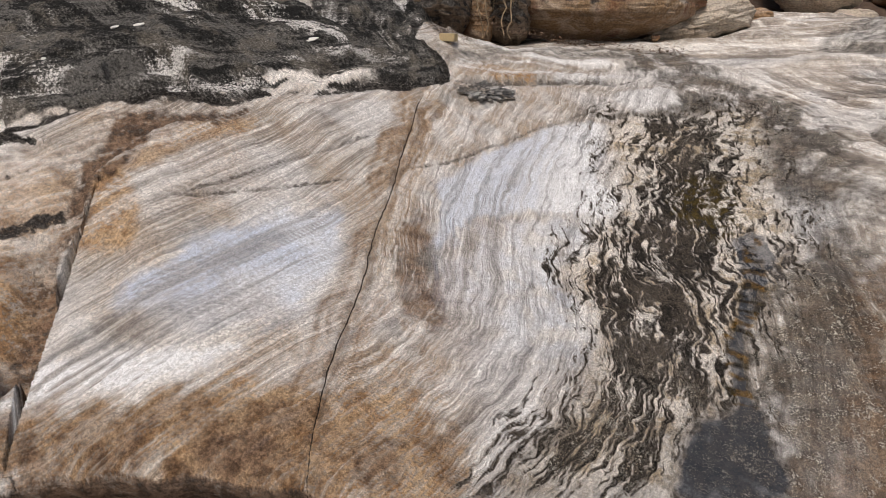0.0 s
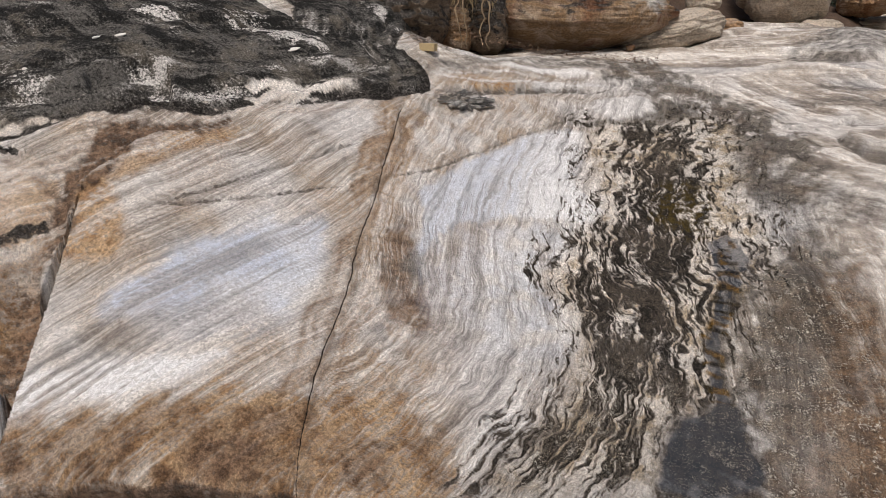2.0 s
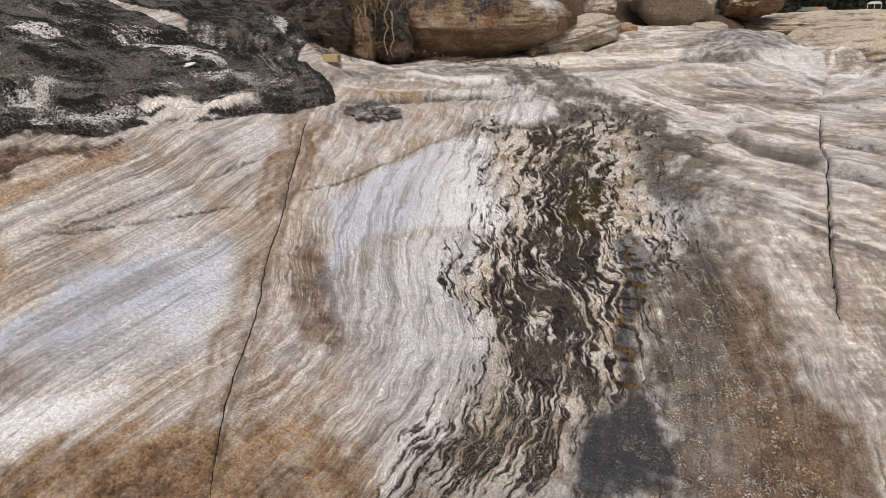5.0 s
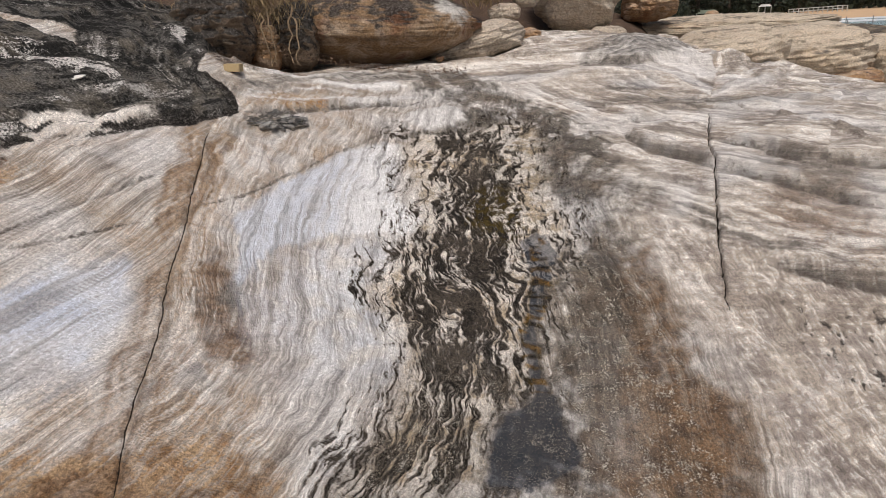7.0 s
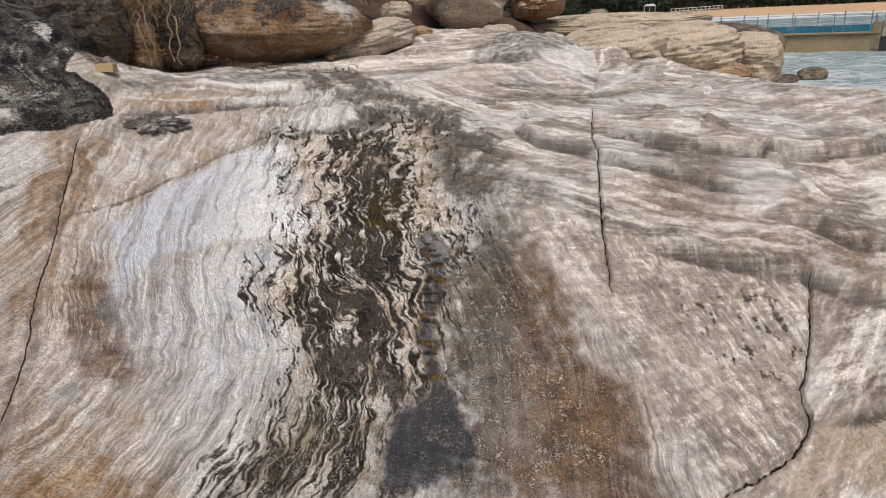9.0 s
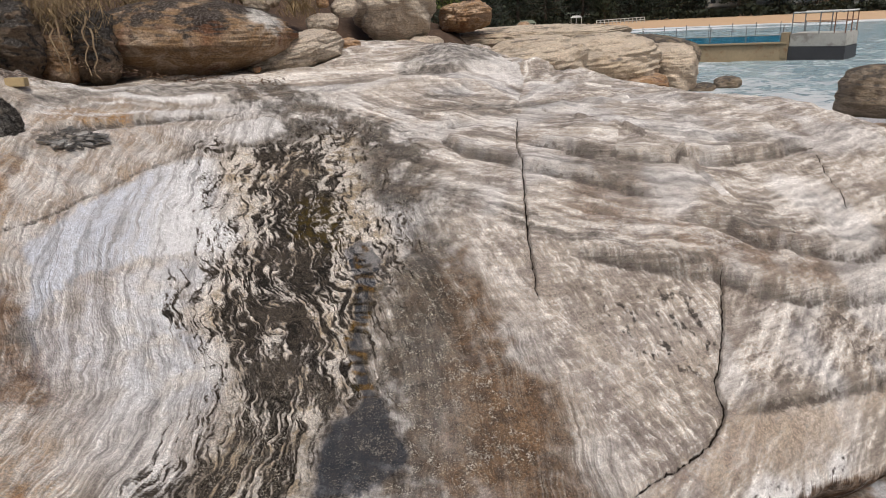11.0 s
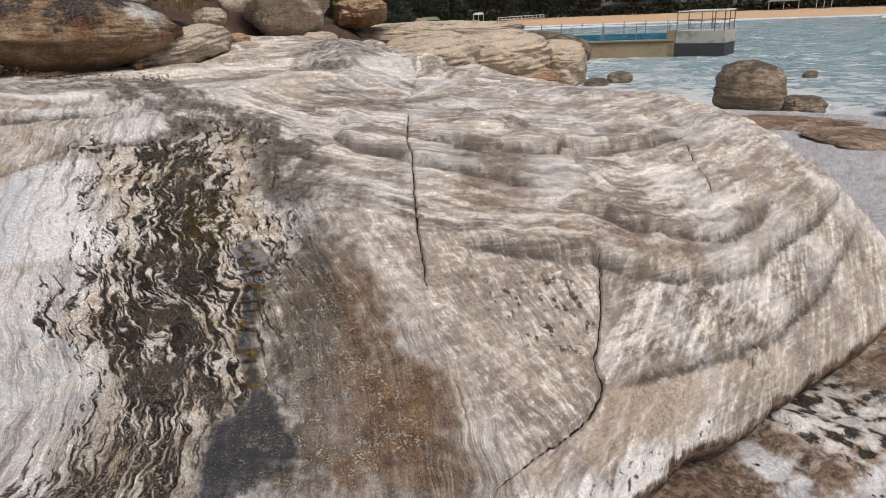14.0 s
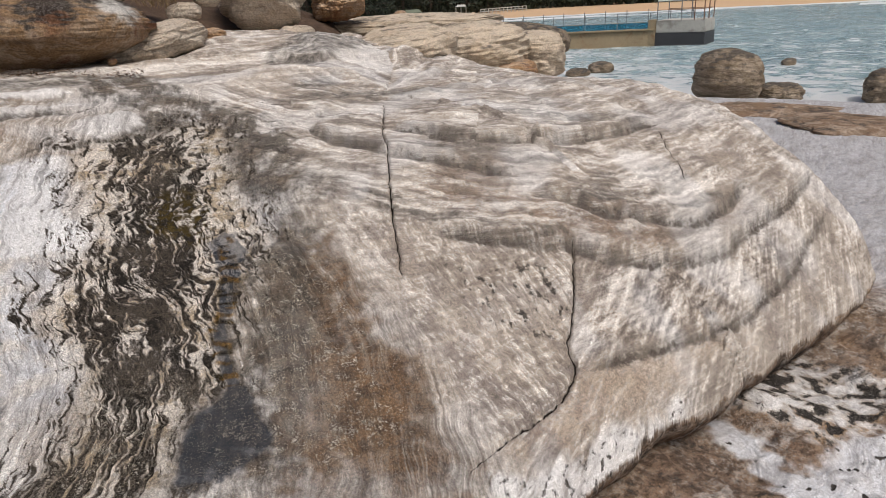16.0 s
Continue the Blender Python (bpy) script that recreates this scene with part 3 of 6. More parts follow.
STAIN_LOW = [(-1.61, 2.37), (-1.46, 2.49), (-1.35, 2.33), (-1.48, 2.22), (-1.57, 2.26)]
ORANGE_CORNER = [(-3.57, 2.72), (-3.63, 2.90), (-3.70, 3.08), (-3.65, 3.23), (-3.50, 3.16), (-3.27, 2.90), (-3.37, 2.77)]
ORANGE_EDGE = [(-3.59, 3.20), (-3.52, 3.61), (-3.19, 3.98), (-3.11, 3.92), (-3.31, 3.56), (-3.43, 3.29)]
GREY_SPOT = [(-1.81, 3.79), (-1.74, 3.96), (-1.65, 3.74), (-1.72, 3.63)]
LEFT_ROCK = [(-4.59, 2.89), (-4.14, 3.07), (-3.78, 2.98), (-3.66, 2.72), (-3.61, 2.55), (-3.44, 2.25), (-3.42, 2.01), (-3.57, 1.83)]
VEINS = [(-0.90, 5.95), (-0.67, 6.36), (-0.23, 6.56), (0.27, 6.88), (0.49, 6.45), (0.47, 5.51), (0.58, 4.99), (0.51, 4.51), (0.22, 3.92), (0.12, 3.39), (-0.12, 3.07), (-0.14, 2.66), (-0.85, 2.40), (-0.71, 2.92), (-0.60, 3.39), (-0.71, 3.88), (-0.92, 4.24), (-0.69, 4.85), (-0.72, 5.48)]
OLIVE = [(-0.21, 5.56), (0.13, 5.52), (0.22, 5.02), (0.01, 4.80), (-0.19, 5.10)]
WET = [(0.10, 4.71), (0.53, 4.80), (0.45, 4.29), (0.31, 4.02), (0.25, 3.42), (0.36, 3.11), (0.35, 2.78), (-0.12, 2.61), (-0.10, 3.04), (0.15, 3.44), (0.16, 4.05)]
POOL = [(-0.01, 3.17), (0.23, 3.36), (0.33, 3.12), (0.34, 2.78), (-0.12, 2.61), (-0.09, 2.93)]
TRICKLE = [(0.29, 4.79), (0.31, 4.39), (0.26, 4.07), (0.19, 3.76), (0.18, 3.45), (0.16, 3.24), (0.06, 2.94), (0.04, 2.64)]
SPECKLED = [(0.44, 4.21), (0.63, 4.73), (0.92, 4.73), (0.99, 4.13), (0.97, 3.57), (1.09, 3.18), (1.15, 2.71), (-0.02, 2.57), (0.32, 2.91), (0.32, 3.59)]
DARK_PATCH = [(0.75, 4.34), (0.93, 4.25), (0.94, 3.94), (0.87, 3.70), (0.74, 3.77)]
OCHRE_PATCH = [(0.61, 3.16), (0.70, 3.21), (0.67, 2.94), (0.59, 2.83), (0.55, 2.93)]
BROWN_WASH = [(1.05, 4.57), (1.06, 3.93), (1.14, 3.57), (1.32, 3.13), (1.12, 2.70), (0.89, 2.89), (0.89, 3.49)]
BROWN_WASH_2 = [(0.95, 4.52), (1.06, 3.92), (1.18, 3.38), (1.21, 2.90), (1.38, 2.55), (1.18, 2.30), (0.41, 2.41), (0.60, 3.15), (0.81, 3.78)]
WET_SHOULDER = [(0.64, 6.38), (0.83, 5.87), (1.12, 5.57), (1.36, 5.10), (1.02, 5.03), (0.92, 4.73), (0.59, 4.81), (0.49, 5.46)]
PINK_LOW = [(0.84, 2.68), (1.14, 2.72), (1.18, 2.53), (0.93, 2.47)]
PITS = [(1.74, 3.93), (2.30, 3.97), (2.71, 3.79), (2.50, 3.38), (2.14, 3.28), (1.87, 3.53)]
BROWN_DOME = [(2.15, 5.00), (2.68, 4.75), (2.70, 4.47), (3.08, 4.30), (3.62, 4.19), (3.84, 3.92), (2.89, 3.97), (2.33, 4.22), (1.94, 4.71)]
DARK_STREAK_1 = [(1.13, 7.29), (2.01, 7.23), (2.70, 6.85), (3.15, 6.78), (2.61, 6.60), (1.71, 7.07)]
DARK_STREAK_2 = [(1.26, 7.72), (1.77, 7.94), (1.90, 7.76), (1.76, 7.58), (1.36, 7.56)]
DARK_ROCK_CAP = [(-2.11, 5.67), (-1.95, 5.92), (-1.81, 5.97), (-1.79, 5.73), (-1.88, 5.59), (-2.01, 5.59), (-2.15, 5.38)]
DARK_TOP = [(-2.32, 6.07), (-1.96, 6.79), (-1.00, 7.89), (-0.97, 7.59), (-1.90, 6.58), (-2.28, 5.95)]
ORANGE_TOP = [(-2.24, 5.84), (-2.07, 6.25), (-1.70, 6.40), (-1.72, 6.25), (-2.07, 5.78)]
BUFF_SEAM = [(-4.32, 2.84), (-4.0, 3.12), (-3.92, 3.34), (-3.77, 3.59), (-3.55, 3.85), (-3.3, 4.1), (-3.02, 4.4), (-2.75, 4.79), (-2.51, 5.05), (-2.46, 4.96), (-2.72, 4.61), (-3.0, 4.25), (-3.23, 4.10), (-3.33, 3.97), (-3.61, 3.72), (-3.79, 3.38), (-3.86, 3.16), (-3.96, 3.0), (-4.2, 2.72)]
HILL_EXTRA = [(-2.87, 4.86), (-2.57, 5.32), (-2.34, 5.62), (-2.40, 5.82), (-2.63, 5.99), (-2.92, 6.45), (-3.30, 7.19), (-3.60, 5.91), (-3.24, 5.21)]
BANK_FOOT = [(-2.83, 6.60), (-2.85, 7.37), (-2.71, 7.84), (-2.02, 7.35), (-1.14, 8.25), (-1.11, 7.95), (-1.85, 7.15), (-2.33, 6.43), (-2.54, 6.29)]
HILL_LEFT = [(-6.09, 3.93), (-5.16, 4.21), (-4.59, 3.60), (-4.41, 3.24), (-4.60, 3.00), (-4.87, 2.85)]

CHANNEL_BAND = [(-3.71, 2.68), (-3.73, 2.82), (-3.80, 3.0), (-3.85, 3.16), (-3.82, 3.38), (-3.79, 3.54), (-3.63, 3.74), (-3.34, 3.99), (-3.24, 4.11), (-3.20, 4.0), (-3.38, 3.71), (-3.55, 3.62), (-3.60, 3.23), (-3.66, 3.05), (-3.60, 2.9), (-3.60, 2.80), (-3.57, 2.66)]
LEFT_TAN = [(-4.4, 2.75), (-4.02, 2.93), (-3.87, 3.15), (-3.79, 2.98), (-3.71, 2.81), (-3.71, 2.66), (-3.79, 2.57), (-4.1, 2.42)]
LEFT_RUST = [(-4.1, 2.42), (-3.79, 2.57), (-3.71, 2.66), (-3.62, 2.57), (-3.55, 2.4), (-3.50, 2.2), (-3.8, 1.95)]
POCKET = [(-4.06, 3.69), (-3.99, 3.9), (-3.75, 4.07), (-3.61, 3.96), (-3.69, 3.87), (-3.87, 3.8), (-3.94, 3.72)]
POCKET_ROOF = [(-4.11, 3.7), (-4.0, 3.92), (-3.75, 4.1), (-3.66, 4.04), (-3.72, 4.0), (-3.93, 3.86), (-4.02, 3.7)]
STREAK_A = [(-3.87, 5.09), (-3.71, 5.31), (-3.33, 5.39), (-3.03, 5.34), (-3.04, 5.22), (-3.29, 5.12), (-3.6, 5.01)]
STREAK_B = [(-4.31, 4.59), (-4.15, 4.75), (-4.02, 4.68), (-4.11, 4.61)]
STREAK_C = [(-4.02, 4.56), (-3.89, 4.55), (-3.85, 4.45), (-3.92, 4.42)]
PALE_FAR_LEFT = [(-4.94, 3.36), (-4.54, 3.6), (-4.3, 3.59), (-4.29, 3.41), (-4.54, 3.24)]
SOOT_GRAIN = [(-4.46, 4.27), (-3.87, 4.33), (-3.36, 4.43), (-2.96, 4.64)]
KNOB = [(1.07, 8.41), (1.41, 8.94), (1.8, 9.6), (2.3, 9.7), (2.47, 9.38), (2.56, 8.82), (2.09, 8.46), (1.56, 8.32)]
APRON = [(-0.84, 7.77), (-0.57, 8.05), (-0.18, 7.93), (0.19, 7.56), (0.42, 7.27), (0.29, 7.04), (-0.18, 7.19), (-0.65, 7.15), (-0.75, 7.43)]
FAN_DARK = [(0.42, 7.19), (-0.3, 6.96), (-0.51, 6.54), (-0.81, 6.23), (-0.24, 6.37), (-0.2, 5.87), (0.39, 5.35), (0.80, 5.20), (1.04, 5.9), (0.95, 6.73)]
LIP_BAND = [(1.44, 2.44), (1.79, 2.52), (2.26, 2.68), (2.62, 2.78), (2.91, 2.87), (3.15, 2.96), (3.18, 2.90), (2.7, 2.66), (2.41, 2.55), (2.12, 2.38), (1.91, 2.28), (1.52, 2.20)]
FLUTE = [(3.01, 3.83), (3.47, 3.8), (3.99, 3.89), (4.59, 4.09), (5.07, 4.34), (5.21, 4.03), (4.47, 3.66), (3.94, 3.45), (3.37, 3.29), (2.81, 3.21), (2.46, 3.14)]
BARE_TAN = [(2.45, 3.07), (2.82, 3.14), (3.34, 3.24), (3.94, 3.39), (3.05, 2.99), (2.57, 2.83), (2.07, 2.7), (1.64, 2.6), (1.96, 2.77)]
DARKS_A = [(3.12, 4.46), (3.8, 4.72), (4.44, 4.73), (4.8, 4.59), (4.41, 4.35), (3.78, 4.26), (3.34, 4.28)]
DARKS_B = [(1.35, 5.02), (1.75, 4.74), (2.01, 4.38), (2.41, 4.2), (2.82, 4.04), (2.36, 4.08), (1.97, 4.28), (1.56, 4.58)]
DARKS_C = [(3.09, 5.6), (3.66, 5.52), (4.36, 5.57), (4.8, 5.4), (4.24, 5.4), (3.55, 5.33), (3.11, 5.41)]
DARKS_D = [(2.03, 5.25), (2.41, 5.11), (2.89, 4.85), (3.18, 4.67), (2.77, 4.73), (2.32, 4.91)]
SHELF_SALT = [(4.0, 3.14), (4.53, 3.33), (5.1, 3.46), (5.4, 3.09), (5.3, 2.85), (4.8, 2.61), (4.31, 2.52), (4.16, 2.63), (4.15, 2.88)]
SHELF_GREY = [(4.3, 2.51), (4.9, 2.55), (5.2, 2.3), (4.4, 1.8), (3.5, 2.0), (3.58, 2.34), (3.75, 2.9), (3.89, 2.83), (3.8, 2.43)]
SHELF_RUST = [(4.35, 2.85), (4.49, 2.67), (4.99, 2.76), (4.76, 2.58), (4.31, 2.52), (4.03, 2.32), (4.04, 2.57)]
WHITE_BEDS = [(-2.28, 5.99), (-2.03, 6.4), (-1.68, 6.79), (-1.23, 7.27), (-0.83, 7.34), (-0.74, 7.16), (-1.12, 6.79), (-1.6, 6.3), (-1.9, 6.01), (-2.13, 5.9)]
TOP_FILM = [(-2.31, 6.25), (-1.87, 6.77), (-1.39, 7.59), (-0.8, 7.73), (-0.9, 7.47), (-1.44, 7.19), (-1.84, 6.6), (-2.21, 6.19)]
RUST_UNDER = [(-1.98, 5.98), (-1.81, 6.2), (-1.75, 6.38), (-1.59, 6.42), (-1.64, 6.27), (-1.82, 6.04)]
LEDGE_TOP = [(-2.24, 5.7), (-1.94, 5.98), (-1.64, 6.29), (-1.27, 6.7), (-0.87, 6.99), (-0.72, 7.16)]
PALE_RIPPLE = [(0.04, 6.53), (0.34, 6.8), (0.46, 6.26), (0.54, 5.06), (0.41, 4.5), (0.23, 4.53), (0.09, 5.02), (0.14, 5.59)]
TAN_BLOBS = [(-0.91, 6.02), (-0.61, 6.22), (-0.39, 5.83), (-0.41, 5.14), (-0.59, 4.97), (-0.83, 5.45)]
DARK_HEART = [(-0.75, 4.32), (-0.52, 4.52), (-0.22, 4.21), (-0.15, 3.66), (-0.38, 3.38), (-0.59, 3.44), (-0.74, 3.84)]
LEDGE_BASE = [(2.43, 3.11), (2.8, 3.18), (3.36, 3.28), (3.93, 3.44), (4.47, 3.65), (5.16, 3.97), (5.62, 4.23), (6.2, 4.62)]

RIM = [(-9.0, 1.3), (-5.5, 1.45)] + LIP_LEFT + [(-0.9, 1.95), (0.2, 1.88), (1.2, 2.02)] + LIP_RIGHT + [
    (6.55, 4.25), (6.78, 4.9), (6.75, 5.6), (6.62, 6.3), (6.68, 7.0), (6.5, 7.8), (6.3, 8.6), (6.5, 9.6), (7.2, 11.0), (8.0, 12.5), (8.6, 14.5), (9.2, 18.0), (9.5, 40.0)]


def tone_warp(x, y):
    return 1.6 * fbm(x * 0.8, y * 0.8, 3, 66)


def platform(x, y, all_masks=False):
    """Height and surface masks of the shore rock at plan places x, y."""
    x, y = x.astype(np.float32), y.astype(np.float32)
    z = broad(x, y).astype(np.float32)
    rough_edge = fbm(x * 9, y * 9, 4, 31)
    wx, wy = x + 0.05 * fbm(x * 2.2, y * 2.2, 4, 3), y + 0.05 * fbm(x * 2.2, y * 2.2, 4, 8)
    fine_x, fine_y = wx + 0.015 * fbm(x * 14, y * 14, 3, 5), wy + 0.015 * fbm(x * 14, y * 14, 3, 6)

    def zone(points, soft=0.05, ragged=0.0, streaked=None):
        d = inside(fine_x, fine_y, points, 0.5)
        if ragged:
            d = d + ragged * rough_edge
        if streaked is not None:
            d = d + 0.07 * streaked
        return smooth(-soft, soft, d)

    ones = np.zeros_like(x)
    white, blue, orange, brown = ones.copy(), ones.copy(), ones.copy(), ones.copy()
    black, wet, olive, grey = ones.copy(), ones.copy(), ones.copy(), ones.copy()
    speck, purple, step_shade = ones.copy(), ones.copy(), ones.copy()

    # parts of the platform
    rim, _ = line_distance(x, y, RIM, steps=3)
    rim = rim + 0.03 * fbm(x * 3, y * 3, 2, 44)
    channel, along_channel = line_distance(wx, wy, CHANNEL, 1.2)
    seam, seam_s = line_distance(x + 0.05 * fbm(x * 2, y * 2, 2, 3), y + 0.05 * fbm(x * 2, y * 2, 2, 8), [(-9.0, 1.2)] + SEAM + [(-2.9, 8.3), (-3.2, 9.5), (-4.0, 14.0)], steps=3)
    dyke, along_dyke = line_distance(wx, y, DYKE, 1.0)
    dome = smooth(0.9, 1.5, x + 0.25 * (y - 4))
    hill = np.maximum(zone(HILL_EXTRA, 0.06), zone(HILL_LEFT, 0.06))
    behind = np.maximum(smooth(0.0, 0.08, seam), hill)
    slab = (1 - smooth(-0.05, 0.05, np.where(x < -1.0, -dyke * 0 + (x - np.interp(y, [2.1, 2.6, 3.4, 4.45, 5.3, 8], [-1.76, -1.93, -2.04, -2.21, -2.35, -2.5])), 1.0))) * (1 - behind)

    # grain: laminae that run along guide curves
    def guided(guide, seed, bend=0.03):
        g = np.array(guide)
        g = np.vstack([g[0] + (g[0] - g[1]) * 4 / np.hypot(*(g[0] - g[1])), g, g[-1] + (g[-1] - g[-2]) * 4 / np.hypot(*(g[-1] - g[-2]))])
        d, s = line_distance(x, y, g, steps=2)
        return d + bend * fbm(x * 3, y * 3, 3, seed) + bend * 0.3 * fbm(x * 11, y * 11, 2, seed + 1), s

    slab_d, slab_s = guided(GRAIN_SLAB, 60, 0.010)
    mid_d, mid_s = guided(GRAIN_MID, 70)
    vein_d, vein_s = guided(GRAIN_STREAM, 80, 0.05)
    dome_d, dome_s = guided(GRAIN_DOME, 90, 0.025)
    upper_d, upper_s = guided(GRAIN_UPPER, 95, 0.025)
    right_d, right_s = guided(GRAIN_RIGHT, 97, 0.015)
    back_d, back_s = guided(GRAIN_BACK, 99, 0.05)
    joint_side, _ = line_distance(x, y, JOINT_LONG, steps=3)
    w_slab = smooth(0.05, -0.05, x + 2.12 - 0.17 * (4 - y) + 0.03 * rough_edge)
    w_vein = zone(VEINS, 0.12)
    w_stream = zone(VEINS, 0.42)
    w_back = smooth(-0.1, 0.25, back_d) * (1 - w_slab)
    w_upper = dome * smooth(-0.05, 0.15, upper_d) * (1 - w_back)
    w_right = dome * smooth(-0.03, 0.05, joint_side) * (1 - w_upper) * (1 - w_back)
    w_dome = np.clip(dome - w_upper - w_right - w_back, 0, 1)
    w_mid = np.clip(1 - w_slab - dome - w_back, 0, 1)
    # layered streaks of each part, blended
    crinkle = 0.006 * fbm(x * 24, y * 24, 2, 140)
    lane_slab = lanes(slab_d + 0.3 * crinkle, slab_s, 80, 0.025, 150)
    lane_mid = lanes(mid_d + 0.4 * crinkle, mid_s, 130, 0.035, 151)
    lane_dome = lanes(dome_d + crinkle + 0.010 * fbm(x * 9, y * 9, 2, 141), dome_s, 70, 0.24, 152)
    lane_right = lanes(right_d + crinkle, right_s, 64, 0.09, 153)
    lane_upper = lanes(upper_d + crinkle, upper_s, 34, 0.07, 154, 4)
    lane_back = lanes(back_d + crinkle, back_s, 22, 0.07, 155, 4)
    lam = w_slab * lane_slab + w_mid * lane_mid + w_dome * lane_dome + w_right * lane_right + w_upper * lane_upper + w_back * lane_back
    fan = zone(WHITE_FAN, 0.05)
    # the seepage: ribs that wander, swept aside at the foot
    wander_d = vein_d + 0.05 * fbm(x * 3.2, y * 3.2, 2, 57) + 0.016 * fbm(x * 10, y * 10, 2, 58) + crinkle
    swept = smooth(4.1, 3.2, y + 0.2 * fbm(x * 2, y * 2, 2, 59)) * smooth(0.2, -0.25, x)
    seep = (1 - swept) * lanes(wander_d, vein_s, 100, 0.10, 41, 4, 1.12) + swept * lanes(mid_d + 0.03 * fbm(x * 6, y * 6, 2, 60) + crinkle, mid_s, 120, 0.07, 48, 4, 1.1)
    ribs = smooth(0.15, -0.35, seep)

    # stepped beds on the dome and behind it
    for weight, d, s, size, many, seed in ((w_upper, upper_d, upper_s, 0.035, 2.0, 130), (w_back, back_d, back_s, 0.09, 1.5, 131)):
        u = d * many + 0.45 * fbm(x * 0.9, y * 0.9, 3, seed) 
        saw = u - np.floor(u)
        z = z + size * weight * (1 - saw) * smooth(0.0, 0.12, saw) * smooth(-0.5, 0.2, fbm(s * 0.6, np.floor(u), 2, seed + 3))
        # shade along the foot of each step, kept for the colour
        step_shade = np.maximum(step_shade, 0.28 * weight * np.exp(-((saw - 0.02) / 0.035) ** 2) * (size > 0.02) * smooth(-0.3, 0.3, fbm(s * 0.8, np.floor(u), 3, seed + 3)))
    # ledges, cracks and the dyke
    lx_, ly_ = x + 0.03 * fbm(x * 1.5, y * 1.5, 2, 3), y + 0.03 * fbm(x * 1.5, y * 1.5, 2, 8)

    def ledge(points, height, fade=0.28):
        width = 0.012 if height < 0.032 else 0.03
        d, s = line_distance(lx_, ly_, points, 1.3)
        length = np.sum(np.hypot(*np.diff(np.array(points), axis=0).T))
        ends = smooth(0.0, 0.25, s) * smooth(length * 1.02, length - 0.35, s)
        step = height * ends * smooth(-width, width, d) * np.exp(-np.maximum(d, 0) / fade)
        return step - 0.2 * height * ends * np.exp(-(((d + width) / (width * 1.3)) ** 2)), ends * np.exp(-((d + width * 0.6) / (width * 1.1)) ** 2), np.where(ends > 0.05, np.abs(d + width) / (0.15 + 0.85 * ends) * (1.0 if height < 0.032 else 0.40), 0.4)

    def crack(points, depth, width, wobble):
        d, s = line_distance(x + wobble * fbm(x * 13, y * 13, 3, 21), y + wobble * fbm(x * 13, y * 13, 3, 22), points, 0.5)
        length = np.sum(np.hypot(*np.diff(np.array(points), axis=0).T))
        ends = smooth(-0.02, 0.1, s) * smooth(length * 1.04, length * 0.85, s)
        cut = ends * np.exp(-((d / width) ** 2))
        return -depth * cut, cut, np.where(ends > 0.02, d / (0.25 + 0.75 * ends), 0.4)

    # a dark line under each ledge stands for its shade
    ledge_shade, gap, ledge_gap = ones.copy(), np.full_like(x, 0.4), np.full_like(x, 0.4)
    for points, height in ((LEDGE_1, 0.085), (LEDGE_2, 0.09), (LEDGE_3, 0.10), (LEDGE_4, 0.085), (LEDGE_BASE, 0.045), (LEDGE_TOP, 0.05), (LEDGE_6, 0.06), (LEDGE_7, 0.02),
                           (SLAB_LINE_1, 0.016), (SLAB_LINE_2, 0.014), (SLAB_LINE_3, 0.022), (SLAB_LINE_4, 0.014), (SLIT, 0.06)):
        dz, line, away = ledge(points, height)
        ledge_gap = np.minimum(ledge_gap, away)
        z, ledge_shade = z + dz, np.maximum(ledge_shade, line * min(1.0, height * 18) * smooth(-0.5, 0.2, rough_edge))
    for points, depth, width in ((CRACK, 0.06, 0.010), (CRACK_SHORT, 0.03, 0.010), (JOINT, 0.05, 0.014), (DYKE, 0.02, 0.010)):
        dz, cut, away = crack(points, depth, width, 0.006 if points is DYKE else 0.013)
        z, gap = z + dz, np.where(np.abs(away) < np.abs(gap), away * (1.6 if points is DYKE else 1.0), gap)
    band = smooth(0.19, 0.12, np.abs(dyke + 0.015 * fbm(x * 5, y * 5, 3, 63))) * smooth(5.4, 5.1, y) * (y < 6)
    z = z - 0.008 * band + 0.004 * np.exp(-(((np.abs(dyke) - 0.14) / 0.03) ** 2)) * (y < 5.4)

    # the cleft that parts the slab from the hill side
    deep = smooth(0.0, 0.3, along_channel) * (1 - smooth(1.3, 3.4, along_channel) * 0.8)
    wall = smooth(0.0, 0.035, channel) * (1 - smooth(0.08, 0.34, channel))
    z = z - (0.07 + 0.16 * smooth(1.1, 0.6, along_channel)) * deep * wall
    # the sooty rock lies on the slab
    z = z + behind * 0.0 + behind * 0.04 * fbm(x * 1.2, y * 1.8, 3, 12)
    wander = seam + 0.10 * fbm(x * 1.4, y * 1.4, 2, 15)
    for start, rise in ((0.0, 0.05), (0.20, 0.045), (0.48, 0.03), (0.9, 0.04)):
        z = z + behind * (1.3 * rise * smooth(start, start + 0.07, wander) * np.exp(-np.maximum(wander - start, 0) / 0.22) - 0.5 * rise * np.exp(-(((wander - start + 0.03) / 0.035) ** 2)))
        # painted shade again, at the foot of the hillside steps
        step_shade = np.maximum(step_shade, behind * 0.8 * np.exp(-(((wander - start + 0.03) / 0.03) ** 2)) * smooth(-0.3, 0.3, grad_noise(x * 2.5, y * 2.5, 16 + int(start * 10))))
    beds = fbm((y + 0.5 * x) * 9 + 0.8 * fbm(x, y, 3, 14), (x - y) * 1.2, 4, 13)
    z = z + behind * 0.010 * beds
    soot_d, soot_s = guided(SOOT_GRAIN, 160, 0.06)
